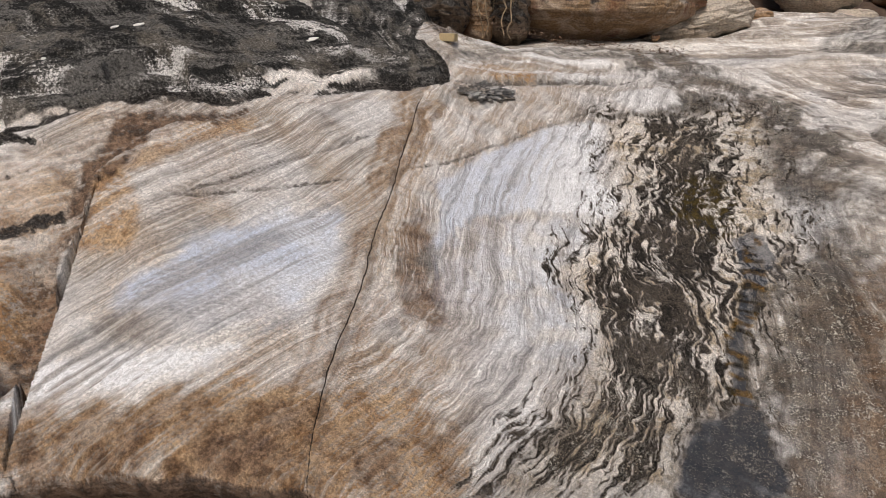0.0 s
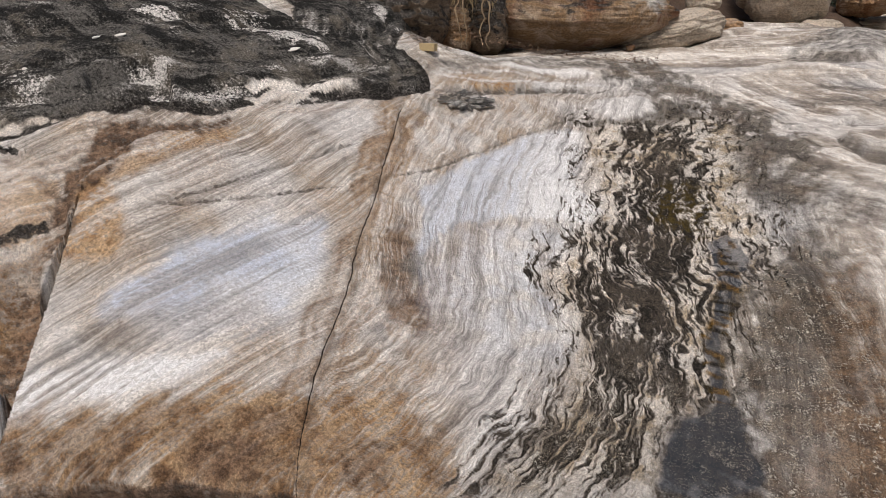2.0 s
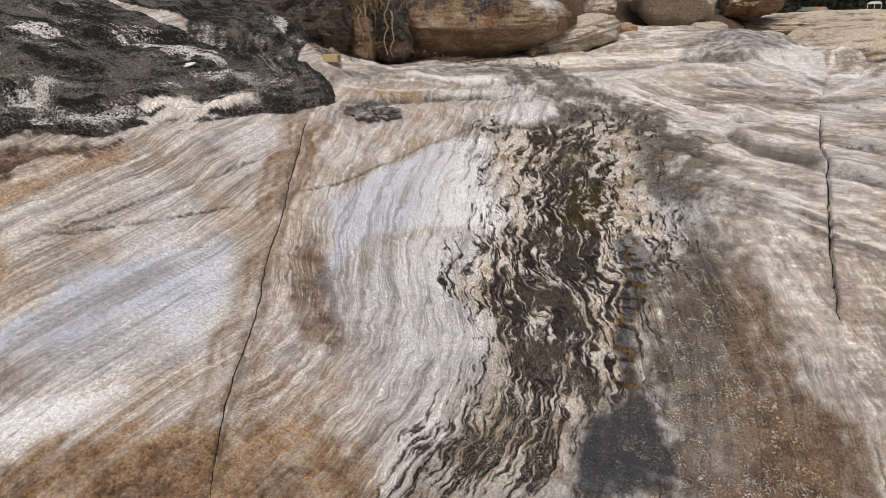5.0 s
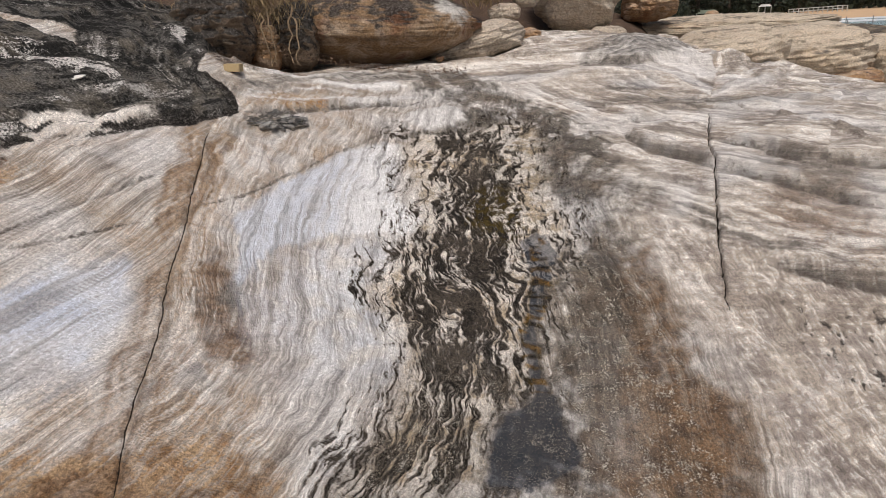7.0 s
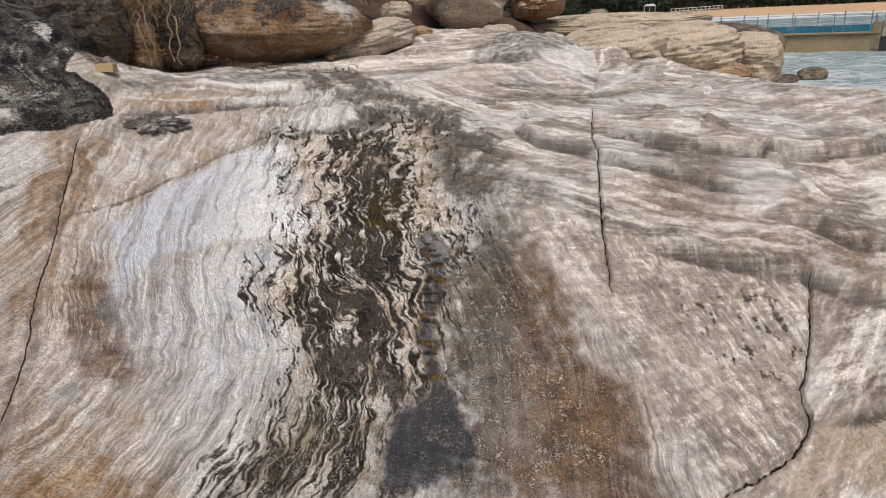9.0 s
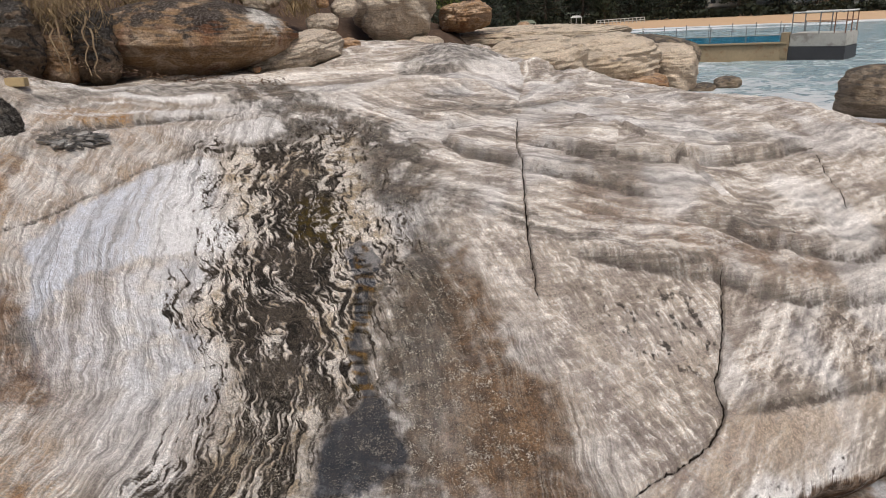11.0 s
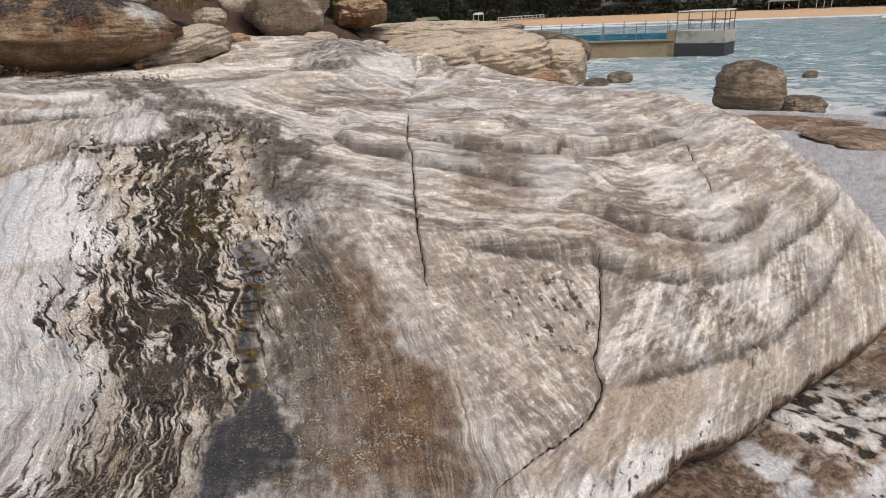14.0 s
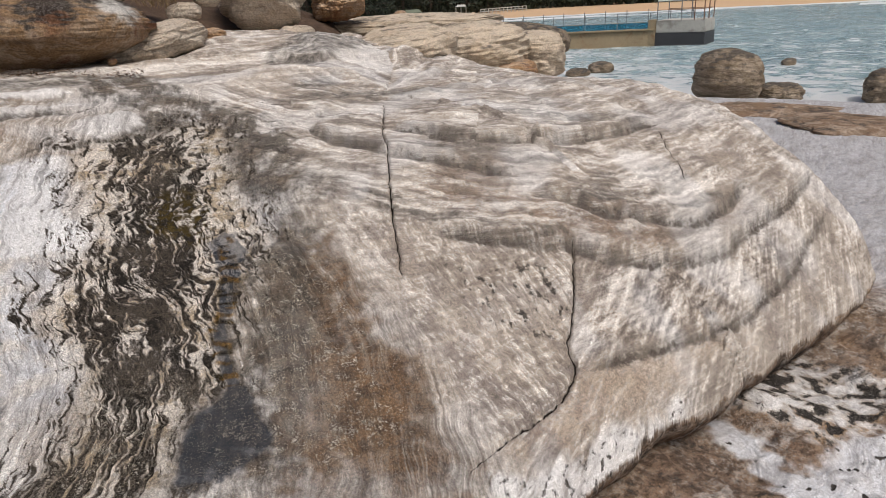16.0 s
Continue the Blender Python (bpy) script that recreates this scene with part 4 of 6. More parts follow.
    low_beds = smooth(0.75, 0.25, seam + 0.15 * fbm(x * 1.5, y * 1.5, 2, 161))
    lane_soot = (1 - low_beds) * lanes(soot_d + crinkle, soot_s, 36, 0.10, 162, 4) + low_beds * lanes(seam + 0.02 * fbm(x * 6, y * 6, 2, 163) + crinkle, seam_s, 36, 0.10, 164, 4)
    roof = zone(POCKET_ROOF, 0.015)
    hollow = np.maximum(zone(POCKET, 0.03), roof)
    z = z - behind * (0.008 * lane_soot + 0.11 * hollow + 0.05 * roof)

    trickle, along = line_distance(wx, wy, TRICKLE, 0.6)
    trickle_width = 0.045 + 0.07 * smooth(0.55, 0.2, along) + 0.03 * grad_noise(along * 5, trickle * 3, 77)
    puddle = smooth(trickle_width + 0.02, trickle_width - 0.02, np.abs(trickle + 0.02 * fbm(x * 9, y * 9, 3, 78)))
    flat_water = np.maximum(smooth(-0.09, 0.09, inside(x, y, POOL, 0.5) + 0.025 * fbm(x * 4, y * 4, 3, 79)), 0.8 * puddle)
    z = z + 0.20 * np.exp(-(((x - 1.9) / 0.5) ** 2) - ((y - 8.9) / 0.45) ** 2)
    # the floor before the boulders lies flat
    flat = np.maximum(smooth(6.5, 7.1, y) * smooth(-0.9, -1.6, x), smooth(7.5, 8.0, y) * smooth(0.5, 0.0, x)) * smooth(-2.95, -2.75, x)
    z = z - flat * np.maximum(z - 2.70, 0)
    z = z + 0.05 * zone(WHITE_HUMP, 0.12)
    # broad and fine relief
    z = z + 0.03 * fbm(x * 1.1, y * 1.1, 3, 1) + 0.008 * fbm(x * 5, y * 5, 4, 2) * (1 - 0.5 * slab)
    depth = 0.004 * w_slab + 0.006 * w_mid * (1 - 0.4 * fan) + 0.009 * w_dome + 0.008 * w_right + 0.006 * w_upper + 0.008 * w_back
    z = z - (depth * lam * (1 - w_vein) + 0.011 * w_vein * seep) * (1 - flat_water) * (1 - behind) * smooth(0.0, 0.10, rim)
    z = z + (0.035 * w_back + 0.012 * w_upper) * fbm(back_d * 3, back_s * 0.7, 4, 126) * (1 - behind)

    # round the edge over and drop to the lower shelf
    low = 0.72 - 0.78 * smooth(-1.2, 1.6, x) + 0.22 * smooth(6.0, 8.5, x + 0.3 * y)
    low = low + 0.10 * fbm(x * 0.9, y * 0.9, 5, 50) * (1 - 0.6 * smooth(6.5, 9, x)) + 0.012 * fbm(x * 8, y * 8, 3, 51)
    # the open sea starts behind the shelf
    shore, _ = line_distance(x, y, [(26.0, -20.0), (21.0, 4.0), (16.5, 12.0), (13.5, 16.5), (9.5, 19.5), (8.5, 27.0), (11.0, 45.0), (16.0, 70.0)], steps=2)
    low = low - 1.6 * smooth(0.3, -2.5, shore)
    rim = rim + 0.022 * fbm(x * 5, y * 5, 2, 52)
    edge = smooth(-0.07, 0.0, rim)
    z = z - 0.09 * np.exp(-np.maximum(rim, 0) / 0.09) - 0.05 * np.exp(-np.maximum(rim, 0) / 0.3) * smooth(0.5, 2.0, x)
    z = low + (np.maximum(z, low + 0.02) - low) * edge
    on_top = smooth(-0.03, 0.02, rim)
    under = 1 - on_top

    # ---- colours of the surface
    stripes = smooth(-0.1, 0.6, lam)
    mottled = fbm(x * 6, y * 6, 5, 33)
    orange += 0.30 * w_slab * smooth(-0.5, 0.8, fbm(x * 1.4, y * 3, 4, 34)) * (1 - behind)
    orange = np.maximum(orange, 0.95 * zone(ORANGE_LIP, 0.08, 0.05, lane_slab))
    orange = np.maximum(orange, 0.9 * zone(ORANGE_CORNER, 0.05))
    orange = np.maximum(orange, 0.8 * zone(ORANGE_EDGE, 0.06))
    orange = np.maximum(orange, 0.7 * zone(ORANGE_TOP, 0.06))
    orange = np.maximum(orange, 0.55 * zone(LEFT_TAN, 0.05, 0.05))
    orange = np.maximum(orange, 0.95 * zone(LEFT_RUST, 0.05, 0.05))
    brown = np.maximum(brown, zone(LEFT_ROCK, 0.06, 0.05) * smooth(0.0, 0.5, fbm(x * 3, y * 5, 4, 61)) * 0.6)
    brown = np.maximum(brown, 0.8 * zone(LEFT_RUST, 0.06, 0.05) * smooth(-0.4, 0.3, fbm(x * 4, y * 5, 4, 62)))
    orange = np.maximum(orange, band * (0.40 + 0.30 * smooth(3.6, 4.8, y)))
    orange = np.maximum(orange, 0.45 * w_mid * smooth(-1.1, -1.5, x) * smooth(-0.6, 0.5, mottled))
    orange = np.maximum(orange, 0.55 * zone(OCHRE_PATCH, 0.06, 0.04))
    orange = np.maximum(orange, 0.55 * zone(PINK_LOW, 0.06, 0.05))
    orange = np.maximum(orange, 0.22 * zone(BARE_TAN, 0.08, 0.05))
    brown = np.maximum(brown, 0.62 * zone(ORANGE_LIP, 0.10, 0.06) * smooth(-0.4, 0.4, fbm(x * 2.2, y * 3, 4, 80)))
    brown = np.maximum(brown, 0.95 * zone(RUST_LIP, 0.08, 0.07) * smooth(-0.8, 0.2, fbm(x * 3, y * 6, 4, 35)))
    brown = np.maximum(brown, 0.7 * zone(BROWN_PATCH, 0.06, 0.03))
    brown = np.maximum(brown, 0.9 * zone(BROWN_SPOT, 0.02, 0.04))
    brown = np.maximum(brown, 0.85 * zone(STAIN_LOW, 0.04, 0.06))
    brown = np.maximum(brown, 0.95 * zone(CHANNEL_BAND, 0.025, 0.03))
    brown = np.maximum(brown, 0.95 * zone(BROWN_WASH, 0.14, 0.08))
    brown = np.maximum(brown, 0.5 * zone(BROWN_DOME, 0.15, 0.10))
    brown = np.maximum(brown, band * (0.10 + 0.42 * smooth(-0.3, 0.4, grad_noise(dyke * 26, along_dyke * 1.2, 36))))
    grey = np.maximum(grey, 0.5 * smooth(0.05, 0.0, np.abs(dyke - 0.03)) * (y < 5.3) * smooth(-0.3, 0.4, grad_noise(along_dyke * 3, dyke * 8, 64)))
    grey = np.maximum(grey, 0.62 * zone(GREY_BAND, 0.08, 0.0, lane_slab) * (0.5 + 0.5 * stripes))
    grey = np.maximum(grey, 0.8 * zone(GREY_SPOT, 0.03, 0.02))
    grey = np.maximum(grey, 0.7 * zone(DARKS_A, 0.06, 0.06, lane_upper) * smooth(-0.7, 0.3, lane_upper))
    grey = np.maximum(grey, 0.6 * zone(DARKS_C, 0.06, 0.06, lane_upper) * smooth(-0.7, 0.3, lane_upper))
    grey = np.maximum(grey, 0.75 * zone(DARKS_B, 0.08, 0.06, lane_upper) * smooth(-0.8, 0.2, lane_upper))
    grey = np.maximum(grey, 0.5 * zone(DARKS_D, 0.08, 0.06, lane_upper))
    knob = zone(KNOB, 0.10, 0.08)
    finger = np.sin(70 * (y - 8.4 + 0.25 * np.abs(x - 1.9) + 0.05 * fbm(x * 3, y * 3, 3, 142)))
    grey = np.maximum(grey, knob * (0.86 + 0.14 * finger))
    z = z + 0.006 * knob * finger
    film = np.maximum(0.9 * zone(APRON, 0.12, 0.14), zone(FAN_DARK, 0.10, 0.12)) * smooth(-0.9, -0.1, fbm(x * 3, y * 3, 4, 143) + 0.4 * seep)
    film = film * (1 - zone(WHITE_HUMP, 0.04, 0.03))
    top_film = zone(TOP_FILM, 0.06, 0.05)
    grey = np.maximum(grey, top_film * (0.75 + 0.25 * finger))
    grey = np.maximum(grey, 0.95 * film)
    black = np.maximum(black, 0.42 * film)
    brown = np.maximum(brown, 0.35 * film * smooth(-0.3, 0.4, fbm(x * 2, y * 2, 3, 144)))
    grey = np.maximum(grey, 0.8 * zone(DARK_STREAK_1, 0.12, 0.12))
    grey = np.maximum(grey, 0.7 * zone(DARK_STREAK_2, 0.08, 0.1))
    grey = np.maximum(grey, 0.8 * zone(DARK_TOP, 0.12, 0.1))
    # shade painted below the ledges, as grey
    grey = np.maximum(grey, ledge_shade * 0.8)
    purple = np.maximum(purple, 0.8 * dome * smooth(-0.5, 0.6, fbm(x * 1.7, y * 1.7, 4, 37)))
    purple = np.maximum(purple, 0.95 * dome * smooth(4.5, 3.3, y) * smooth(2.9, 1.9, x))
    purple = np.maximum(purple, 0.35 * w_back * smooth(0.0, 0.6, fbm(back_d * 4, back_s, 4, 67)))
    purple = np.maximum(purple, 0.35 * zone(PALE_SKIRT, 0.1) * smooth(0.0, 0.6, fbm(x * 2, y * 2, 4, 38)))
    blue = np.maximum(blue, 0.95 * zone(BLUE_FACE, 0.06, 0.0, lane_slab) * (0.7 + 0.3 * (1 - stripes)))
    blue = blue * (1 - 0.65 * zone(GREY_BAND, 0.10))
    blue = np.maximum(blue, 0.9 * zone(WHITE_FAN, 0.03, 0.0, 0.5 * lane_mid) * smooth(-0.8, -1.5, x + 0.2 * lane_mid))
    blue = np.maximum(blue, 0.5 * zone(PALE_SKIRT, 0.08, 0.0, lane_mid) * smooth(-0.7, 0.4, mottled) * smooth(2.9, 3.7, y))
    white = np.maximum(white, 1.0 * zone(WHITE_STREAK, 0.05, 0.0, lane_slab) * (1 - 0.5 * stripes))
    white = np.maximum(white, 0.9 * zone(WHITE_FAN, 0.04, 0.0, 0.5 * lane_mid) * smooth(-1.6, -1.0, x + 0.15 * lane_mid))
    white = np.maximum(white, 0.6 * zone(WHITE_BEDS, 0.06, 0.06) * smooth(0.5, -0.2, lane_back + 0.5 * lam) * (1 - top_film))
    orange = np.maximum(orange, zone(RUST_UNDER, 0.03, 0.03))
    white = np.maximum(white, 0.4 * zone(PALE_CORE, 0.15))
    white = np.maximum(white, 0.6 * zone(WHITE_HUMP, 0.05, 0.03))
    hump = zone(WHITE_HUMP, 0.05)
    black, w_stream = black * (1 - hump), w_stream * (1 - 0.9 * hump)
    white = np.maximum(white, 0.5 * w_back * smooth(0.0, 0.5, fbm(back_d * 2.2 + 4, back_s * 0.7, 4, 71)))
    white = np.maximum(white, 0.35 * (w_upper + w_right) * smooth(-0.1, 0.5, fbm(x * 1.3, y * 1.3, 4, 72)))
    white = np.maximum(white, 0.75 * zone(LIP_BAND, 0.04, 0.02) * smooth(0.75, 0.25, lane_right))
    white = np.maximum(white, 0.35 * w_slab * (1 - behind) * smooth(0.3, 0.8, fbm(slab_d * 6, slab_s * 0.8, 4, 40)))
    white = np.maximum(white, 0.46 * (w_slab + 0.85 * w_mid) * (1 - behind) * smooth(-0.5, 0.4, fbm(x * 1.2 + 3, y * 1.6, 3, 79)) * (1 - np.clip(orange + brown, 0, 1)))
    white = np.maximum(white, 0.3 * fan)
    # the stream: dark crust between pale ribs
    orange = np.maximum(orange, 0.3 * w_vein * ribs)
    grey = np.maximum(grey, 0.75 * zone(WET_SHOULDER, 0.2, 0.15))
    black = np.maximum(black, 0.25 * zone(WET_SHOULDER, 0.16, 0.12))
    speck = np.maximum(speck, 0.72 * film)
    grey = np.maximum(grey, 0.6 * zone(DARK_ROCK_CAP, 0.05, 0.05))
    olive = np.maximum(olive, 0.9 * zone(OLIVE, 0.08, 0.08))
    rungs = smooth(-0.1, 0.25, grad_noise(along * 16, trickle * 3, 43)) * smooth(0.09, 0.05, np.abs(trickle)) * (along < 1.5) * (1 - zone(POOL, 0.08))
    olive = np.maximum(olive, 0.8 * rungs)
    w_speck = np.maximum(zone(SPECKLED, 0.15, 0.12), zone(WET, 0.15, 0.1) * (1 - w_vein))
    purple = purple * (1 - w_speck)
    wash = np.maximum(zone(BROWN_WASH, 0.14, 0.08), 0.8 * zone(BROWN_WASH_2, 0.22, 0.12))
    brown = np.maximum(brown, 0.95 * wash)
    orange = np.maximum(orange, 0.3 * zone(BROWN_WASH, 0.10, 0.08))
    speck = np.maximum(speck, 0.6 * wash)
    grey = np.maximum(grey * (1 - 0.7 * wash), 0.97 * w_speck * (1 - 0.75 * wash) * (1 - 0.8 * zone(OCHRE_PATCH, 0.06, 0.04)))
    grey = np.maximum(grey, 0.9 * zone(POOL, 0.05, 0.03))
    black = np.maximum(black, 0.45 * zone(DARK_PATCH, 0.04, 0.03))
    black = np.maximum(black, 0.72 * zone(WET, 0.12, 0.10))
    black = np.maximum(black, 0.36 * w_speck * smooth(-0.7, 0.3, mottled))
    brown = np.maximum(brown, 0.18 * w_speck * smooth(-0.4, 0.4, mottled))
    speck = np.maximum(np.maximum(speck, w_speck * (1 - 0.7 * zone(OCHRE_PATCH, 0.08, 0.05))), np.maximum(zone(ORANGE_LIP, 0.1) * 0.15, 0.9 * w_vein * smooth(3.9, 2.9, y)))
    wet = np.maximum(wet, 0.6 * zone(WET, 0.06, 0.05) * (1 - 0.85 * ribs * w_vein))
    wet = np.maximum(wet, 0.95 * puddle)
    wet = np.maximum(wet, smooth(0.1, 0.9, flat_water))
    wet = np.maximum(wet, 0.45 * w_vein * (1 - ribs) * smooth(0.0, 0.5, mottled))
    wet = np.maximum(wet, 0.3 * film)
    wet = np.maximum(wet, 0.25 * w_speck)
    spots = smooth(0.18, 0.5, fbm(x * 13 + 3, y * 10, 3, 45))
    black = np.maximum(black, 0.62 * zone(PITS, 0.12) * spots)
    z = z - 0.012 * zone(PITS, 0.12) * spots
    # the sooty hillside rock with pale scars
    soot = smooth(-0.05, 0.0, seam + 0.07 * fbm(seam_s * 1.3, seam * 6, 3, 73))
    soot = np.maximum(soot, hill)
    smears = np.maximum.reduce([zone(STREAK_A, 0.05, 0.03, lane_soot), 0.9 * zone(STREAK_B, 0.04, 0.0, lane_soot), 0.7 * zone(STREAK_C, 0.03), 0.75 * zone(POCKET, 0.03) * (1 - roof), 0.6 * zone(PALE_FAR_LEFT, 0.08, 0.05, lane_soot)])
    flecked = np.maximum(smears, 0.42 * smooth(0.0, 0.6, fbm(x * 1.3 + 3, y * 1.3, 4, 74)) + 0.4 * low_beds * smooth(-0.2, 0.4, fbm(seam_s * 0.8, seam * 5, 3, 76)))
    band_brown = zone(CHANNEL_BAND, 0.025, 0.03)
    buff = zone(BUFF_SEAM, 0.03, 0.03, 0.6 * lane_soot) * (1 - band_brown)
    black = np.maximum(black * (1 - buff), soot * (1 - 0.85 * buff * smooth(0.5, -0.1, lane_soot)))
    # pocket roof set to full black
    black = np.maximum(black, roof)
    orange = np.maximum(orange, 0.45 * buff)
    layers = smooth(0.20, 0.05, seam + 0.05 * lane_soot) * smooth(-0.03, 0.03, seam) * smooth(0.1, -0.4, lane_soot) * smooth(-2.5, -2.9, x)
    black, orange = black * (1 - 0.9 * layers), np.maximum(orange, 0.30 * layers)
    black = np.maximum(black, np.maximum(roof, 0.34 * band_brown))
    white = np.maximum(white * (1 - behind) * (1 - band_brown), 0.25 * np.maximum(buff, layers))
    grey = grey * (1 - behind)
    black = np.maximum(black, 0.75 * zone(LEFT_TAN, 0.05) * smooth(0.35, 0.8, lane_soot))
    lam = lam * (1 - behind) + behind * lane_soot
    # shade inside the lower cleft, put into the colour as brown and black
    cleft_shade = smooth(-0.03, 0.02, channel) * (1 - smooth(0.10, 0.25, channel)) * smooth(1.15, 0.8, along_channel)
    brown, black, white = np.maximum(brown, cleft_shade), np.maximum(black, 0.35 * cleft_shade), white * (1 - cleft_shade)
    foot = zone(BANK_FOOT, 0.12, 0.06)
    brown, black, white = np.maximum(brown, foot), np.maximum(black, 0.5 * foot), white * (1 - foot)
    # lower shelf: brown, rust and pale grey
    tone, streak = fbm(x * 1.1, y * 1.1, 4, 47), fbm((x + y) * 5 + tone_warp(x, y), (x - y) * 2, 5, 48)
    out = under > 0.5
    near_shelf = smooth(8.0, 6.0, x)
    salt, bare = zone(SHELF_SALT, 0.06, 0.08), zone(SHELF_GREY, 0.05, 0.06)
    pale_part = np.maximum(salt, bare)
    shelf_lane = lanes((x * 0.35 - y) + 0.10 * fbm(x * 2, y * 2, 3, 146) + crinkle, x + 0.35 * y, 90, 0.12, 147)
    salted = 0.22 * shelf_lane + 0.7 * fbm(x * 6, y * 8, 4, 149)
    brown = np.where(out, near_shelf * (1 - pale_part) * (0.62 + 0.35 * smooth(-0.4, 0.3, tone)) + 0.05, brown)
    white = np.where(out, near_shelf * np.maximum(0.62 * salt * smooth(-0.1, 0.2, salted), 0.35 * bare), white)
    blue = np.where(out, np.maximum(near_shelf * 0.6 * bare, 0.45 * smooth(6.2, 7.2, x)), blue)
    orange = np.where(out, near_shelf * (1 - 0.8 * salt) * (1 - 0.9 * bare) * smooth(-0.35, 0.25, fbm(x * 2, y * 2, 4, 49)) + 0.8 * zone(SHELF_RUST, 0.08, 0.08), orange)
    grey = np.where(out, 0.3 + 0.1 * smooth(6, 8, x) - 0.25 * bare, grey)
    black = np.where(out, near_shelf * np.maximum(0.5 * smooth(0.15, 0.5, 0.5 * streak + 0.5 * shelf_lane), 0.8 * salt * smooth(0.0, -0.25, salted)) * (1 - bare), black)
    black = np.where(out, np.maximum(black, 0.8 * near_shelf * smooth(0.55, 0.7, fbm(x * 11, y * 11, 2, 148)) * bare), black)
    # shade beneath the overhanging lip, put into brown and black, white taken out
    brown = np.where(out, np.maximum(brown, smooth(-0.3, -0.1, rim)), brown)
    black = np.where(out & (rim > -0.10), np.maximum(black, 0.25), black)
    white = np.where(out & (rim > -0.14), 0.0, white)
    for mask in (olive, speck, purple, wet):
        mask *= on_top
    white = white * (1 - 0.9 * grey * w_back)
    # the steps' shade goes into the colour as black
    black = np.maximum(black, step_shade * 0.9)
    black = np.maximum(black, 0.55 * zone(LIP_BAND, 0.04, 0.02) * smooth(0.1, 0.4, grad_noise(right_d * 48, right_s * 15, 156)))
    # how strongly the streaks are stained, or on the sooty rock how strongly it is flecked with pale scars
    dirt = 0.50 * w_slab + 0.62 * w_mid * (1 - 0.45 * fan) + 0.62 * w_dome + 0.62 * w_right + 0.72 * w_upper + 0.75 * w_back
    dirt = dirt * (0.55 + 0.45 * smooth(-0.5, 0.4, fbm(x * 1.6, y * 1.6, 4, 108)))
    dirt = np.maximum(dirt, 1.0 * zone(FLUTE, 0.12)) * (1 - 0.65 * zone(BARE_TAN, 0.08)) * (1 - 0.6 * w_speck) * (1 - 0.6 * zone(ORANGE_LIP, 0.1))
    dirt = np.where(behind > 0.5, flecked, dirt * on_top)
    lined = np.maximum(0.9 * w_slab, 0.75 * w_mid) * (1 - behind) * (1 - 0.92 * w_speck) * (1 - 0.8 * zone(LEFT_ROCK, 0.1)) * on_top
    flow_d, flow_s = np.where(w_slab > 0.5, slab_d, mid_d), np.where(w_slab > 0.5, 0.4 * slab_s, mid_s)
    # share of dark crust in the seepage
    crusted = -0.64 + 0.88 * w_stream - 0.10 * swept * w_stream + 0.06 * zone(DARK_HEART, 0.15) - 0.45 * zone(PALE_RIPPLE, 0.12) - 0.40 * zone(TAN_BLOBS, 0.12) + 0.18 * w_vein * fbm(x * 2.2, y * 2.2, 3, 145) - 0.9 * zone(WHITE_HUMP, 0.05)
    lam = np.where(out, shelf_lane, lam)
    dirt = np.where(out, 0.12 + 0.68 * near_shelf, dirt)
    return z, (white, blue, orange, brown), (black, wet, olive, grey), (0.5 + 0.5 * lam, speck, purple, dirt), (flow_d, flow_s, gap, lined), (w_vein * on_top, ledge_gap, behind, flat_water), (seep, crusted, w_stream * on_top, rungs * on_top), rim


def sheet(name, x, y, z, material, closed=False):
    """A mesh over a grid of places."""
    rows, cols = x.shape
    mesh = bpy.data.meshes.new(name)
    co = np.stack([x, y, z], -1).reshape(-1, 3).astype(np.float32)
    k = np.arange(rows * cols).reshape(rows, cols)
    if closed:
        k = np.hstack([k, k[:, :1]])
    quads = np.stack([k[:-1, :-1], k[:-1, 1:], k[1:, 1:], k[1:, :-1]], -1).reshape(-1, 4)
    mesh.vertices.add(len(co))
    mesh.vertices.foreach_set("co", co.ravel())
    mesh.loops.add(quads.size)
    mesh.loops.foreach_set("vertex_index", quads.ravel().astype(np.int32))
    mesh.polygons.add(len(quads))
    mesh.polygons.foreach_set("loop_start", np.arange(0, quads.size, 4, dtype=np.int32))
    mesh.polygons.foreach_set("use_smooth", np.ones(len(quads), bool))
    mesh.update(calc_edges=True)
    mesh.materials.append(material)
    return new(name, mesh)


def masks(ob, name, values):
    layer = ob.data.attributes.new(name, "FLOAT_COLOR", "POINT")
    v = np.stack([np.broadcast_to(q, values[0].shape).ravel() for q in values], -1)
    layer.data.foreach_set("color", (v if name in ("flow", "stream") else np.clip(v, 0, 2)).astype(np.float32).ravel())


DENSE = 1.0
turn = np.concatenate([np.linspace(-180, -64, 50)[:-1], np.linspace(-64, 64, int(1350 * DENSE)), np.linspace(64, 180, 50)[1:-1]])
reach = np.concatenate([np.geomspace(0.01, 1.9, 26)[:-1], np.geomspace(1.9, 12.0, int(640 * DENSE)), np.geomspace(12.0, 45.0, 90)[1:]])
# counter-clockwise, so that the faces look up
grid_r, grid_a = np.meshgrid(reach, -np.radians(turn), indexing="ij")
gx, gy = 0.05 + np.sin(grid_a) * grid_r, -0.12 + np.cos(grid_a) * grid_r
shape = gx.shape
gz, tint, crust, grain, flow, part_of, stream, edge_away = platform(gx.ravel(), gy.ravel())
# the edge overhangs: below it the rock runs back under the slab
ahead, _ = line_distance((gx + 0.02).ravel(), gy.ravel(), RIM, steps=3)
above, _ = line_distance(gx.ravel(), (gy + 0.02).ravel(), RIM, steps=3)
plain_rim, _ = line_distance(gx.ravel(), gy.ravel(), RIM, steps=3)
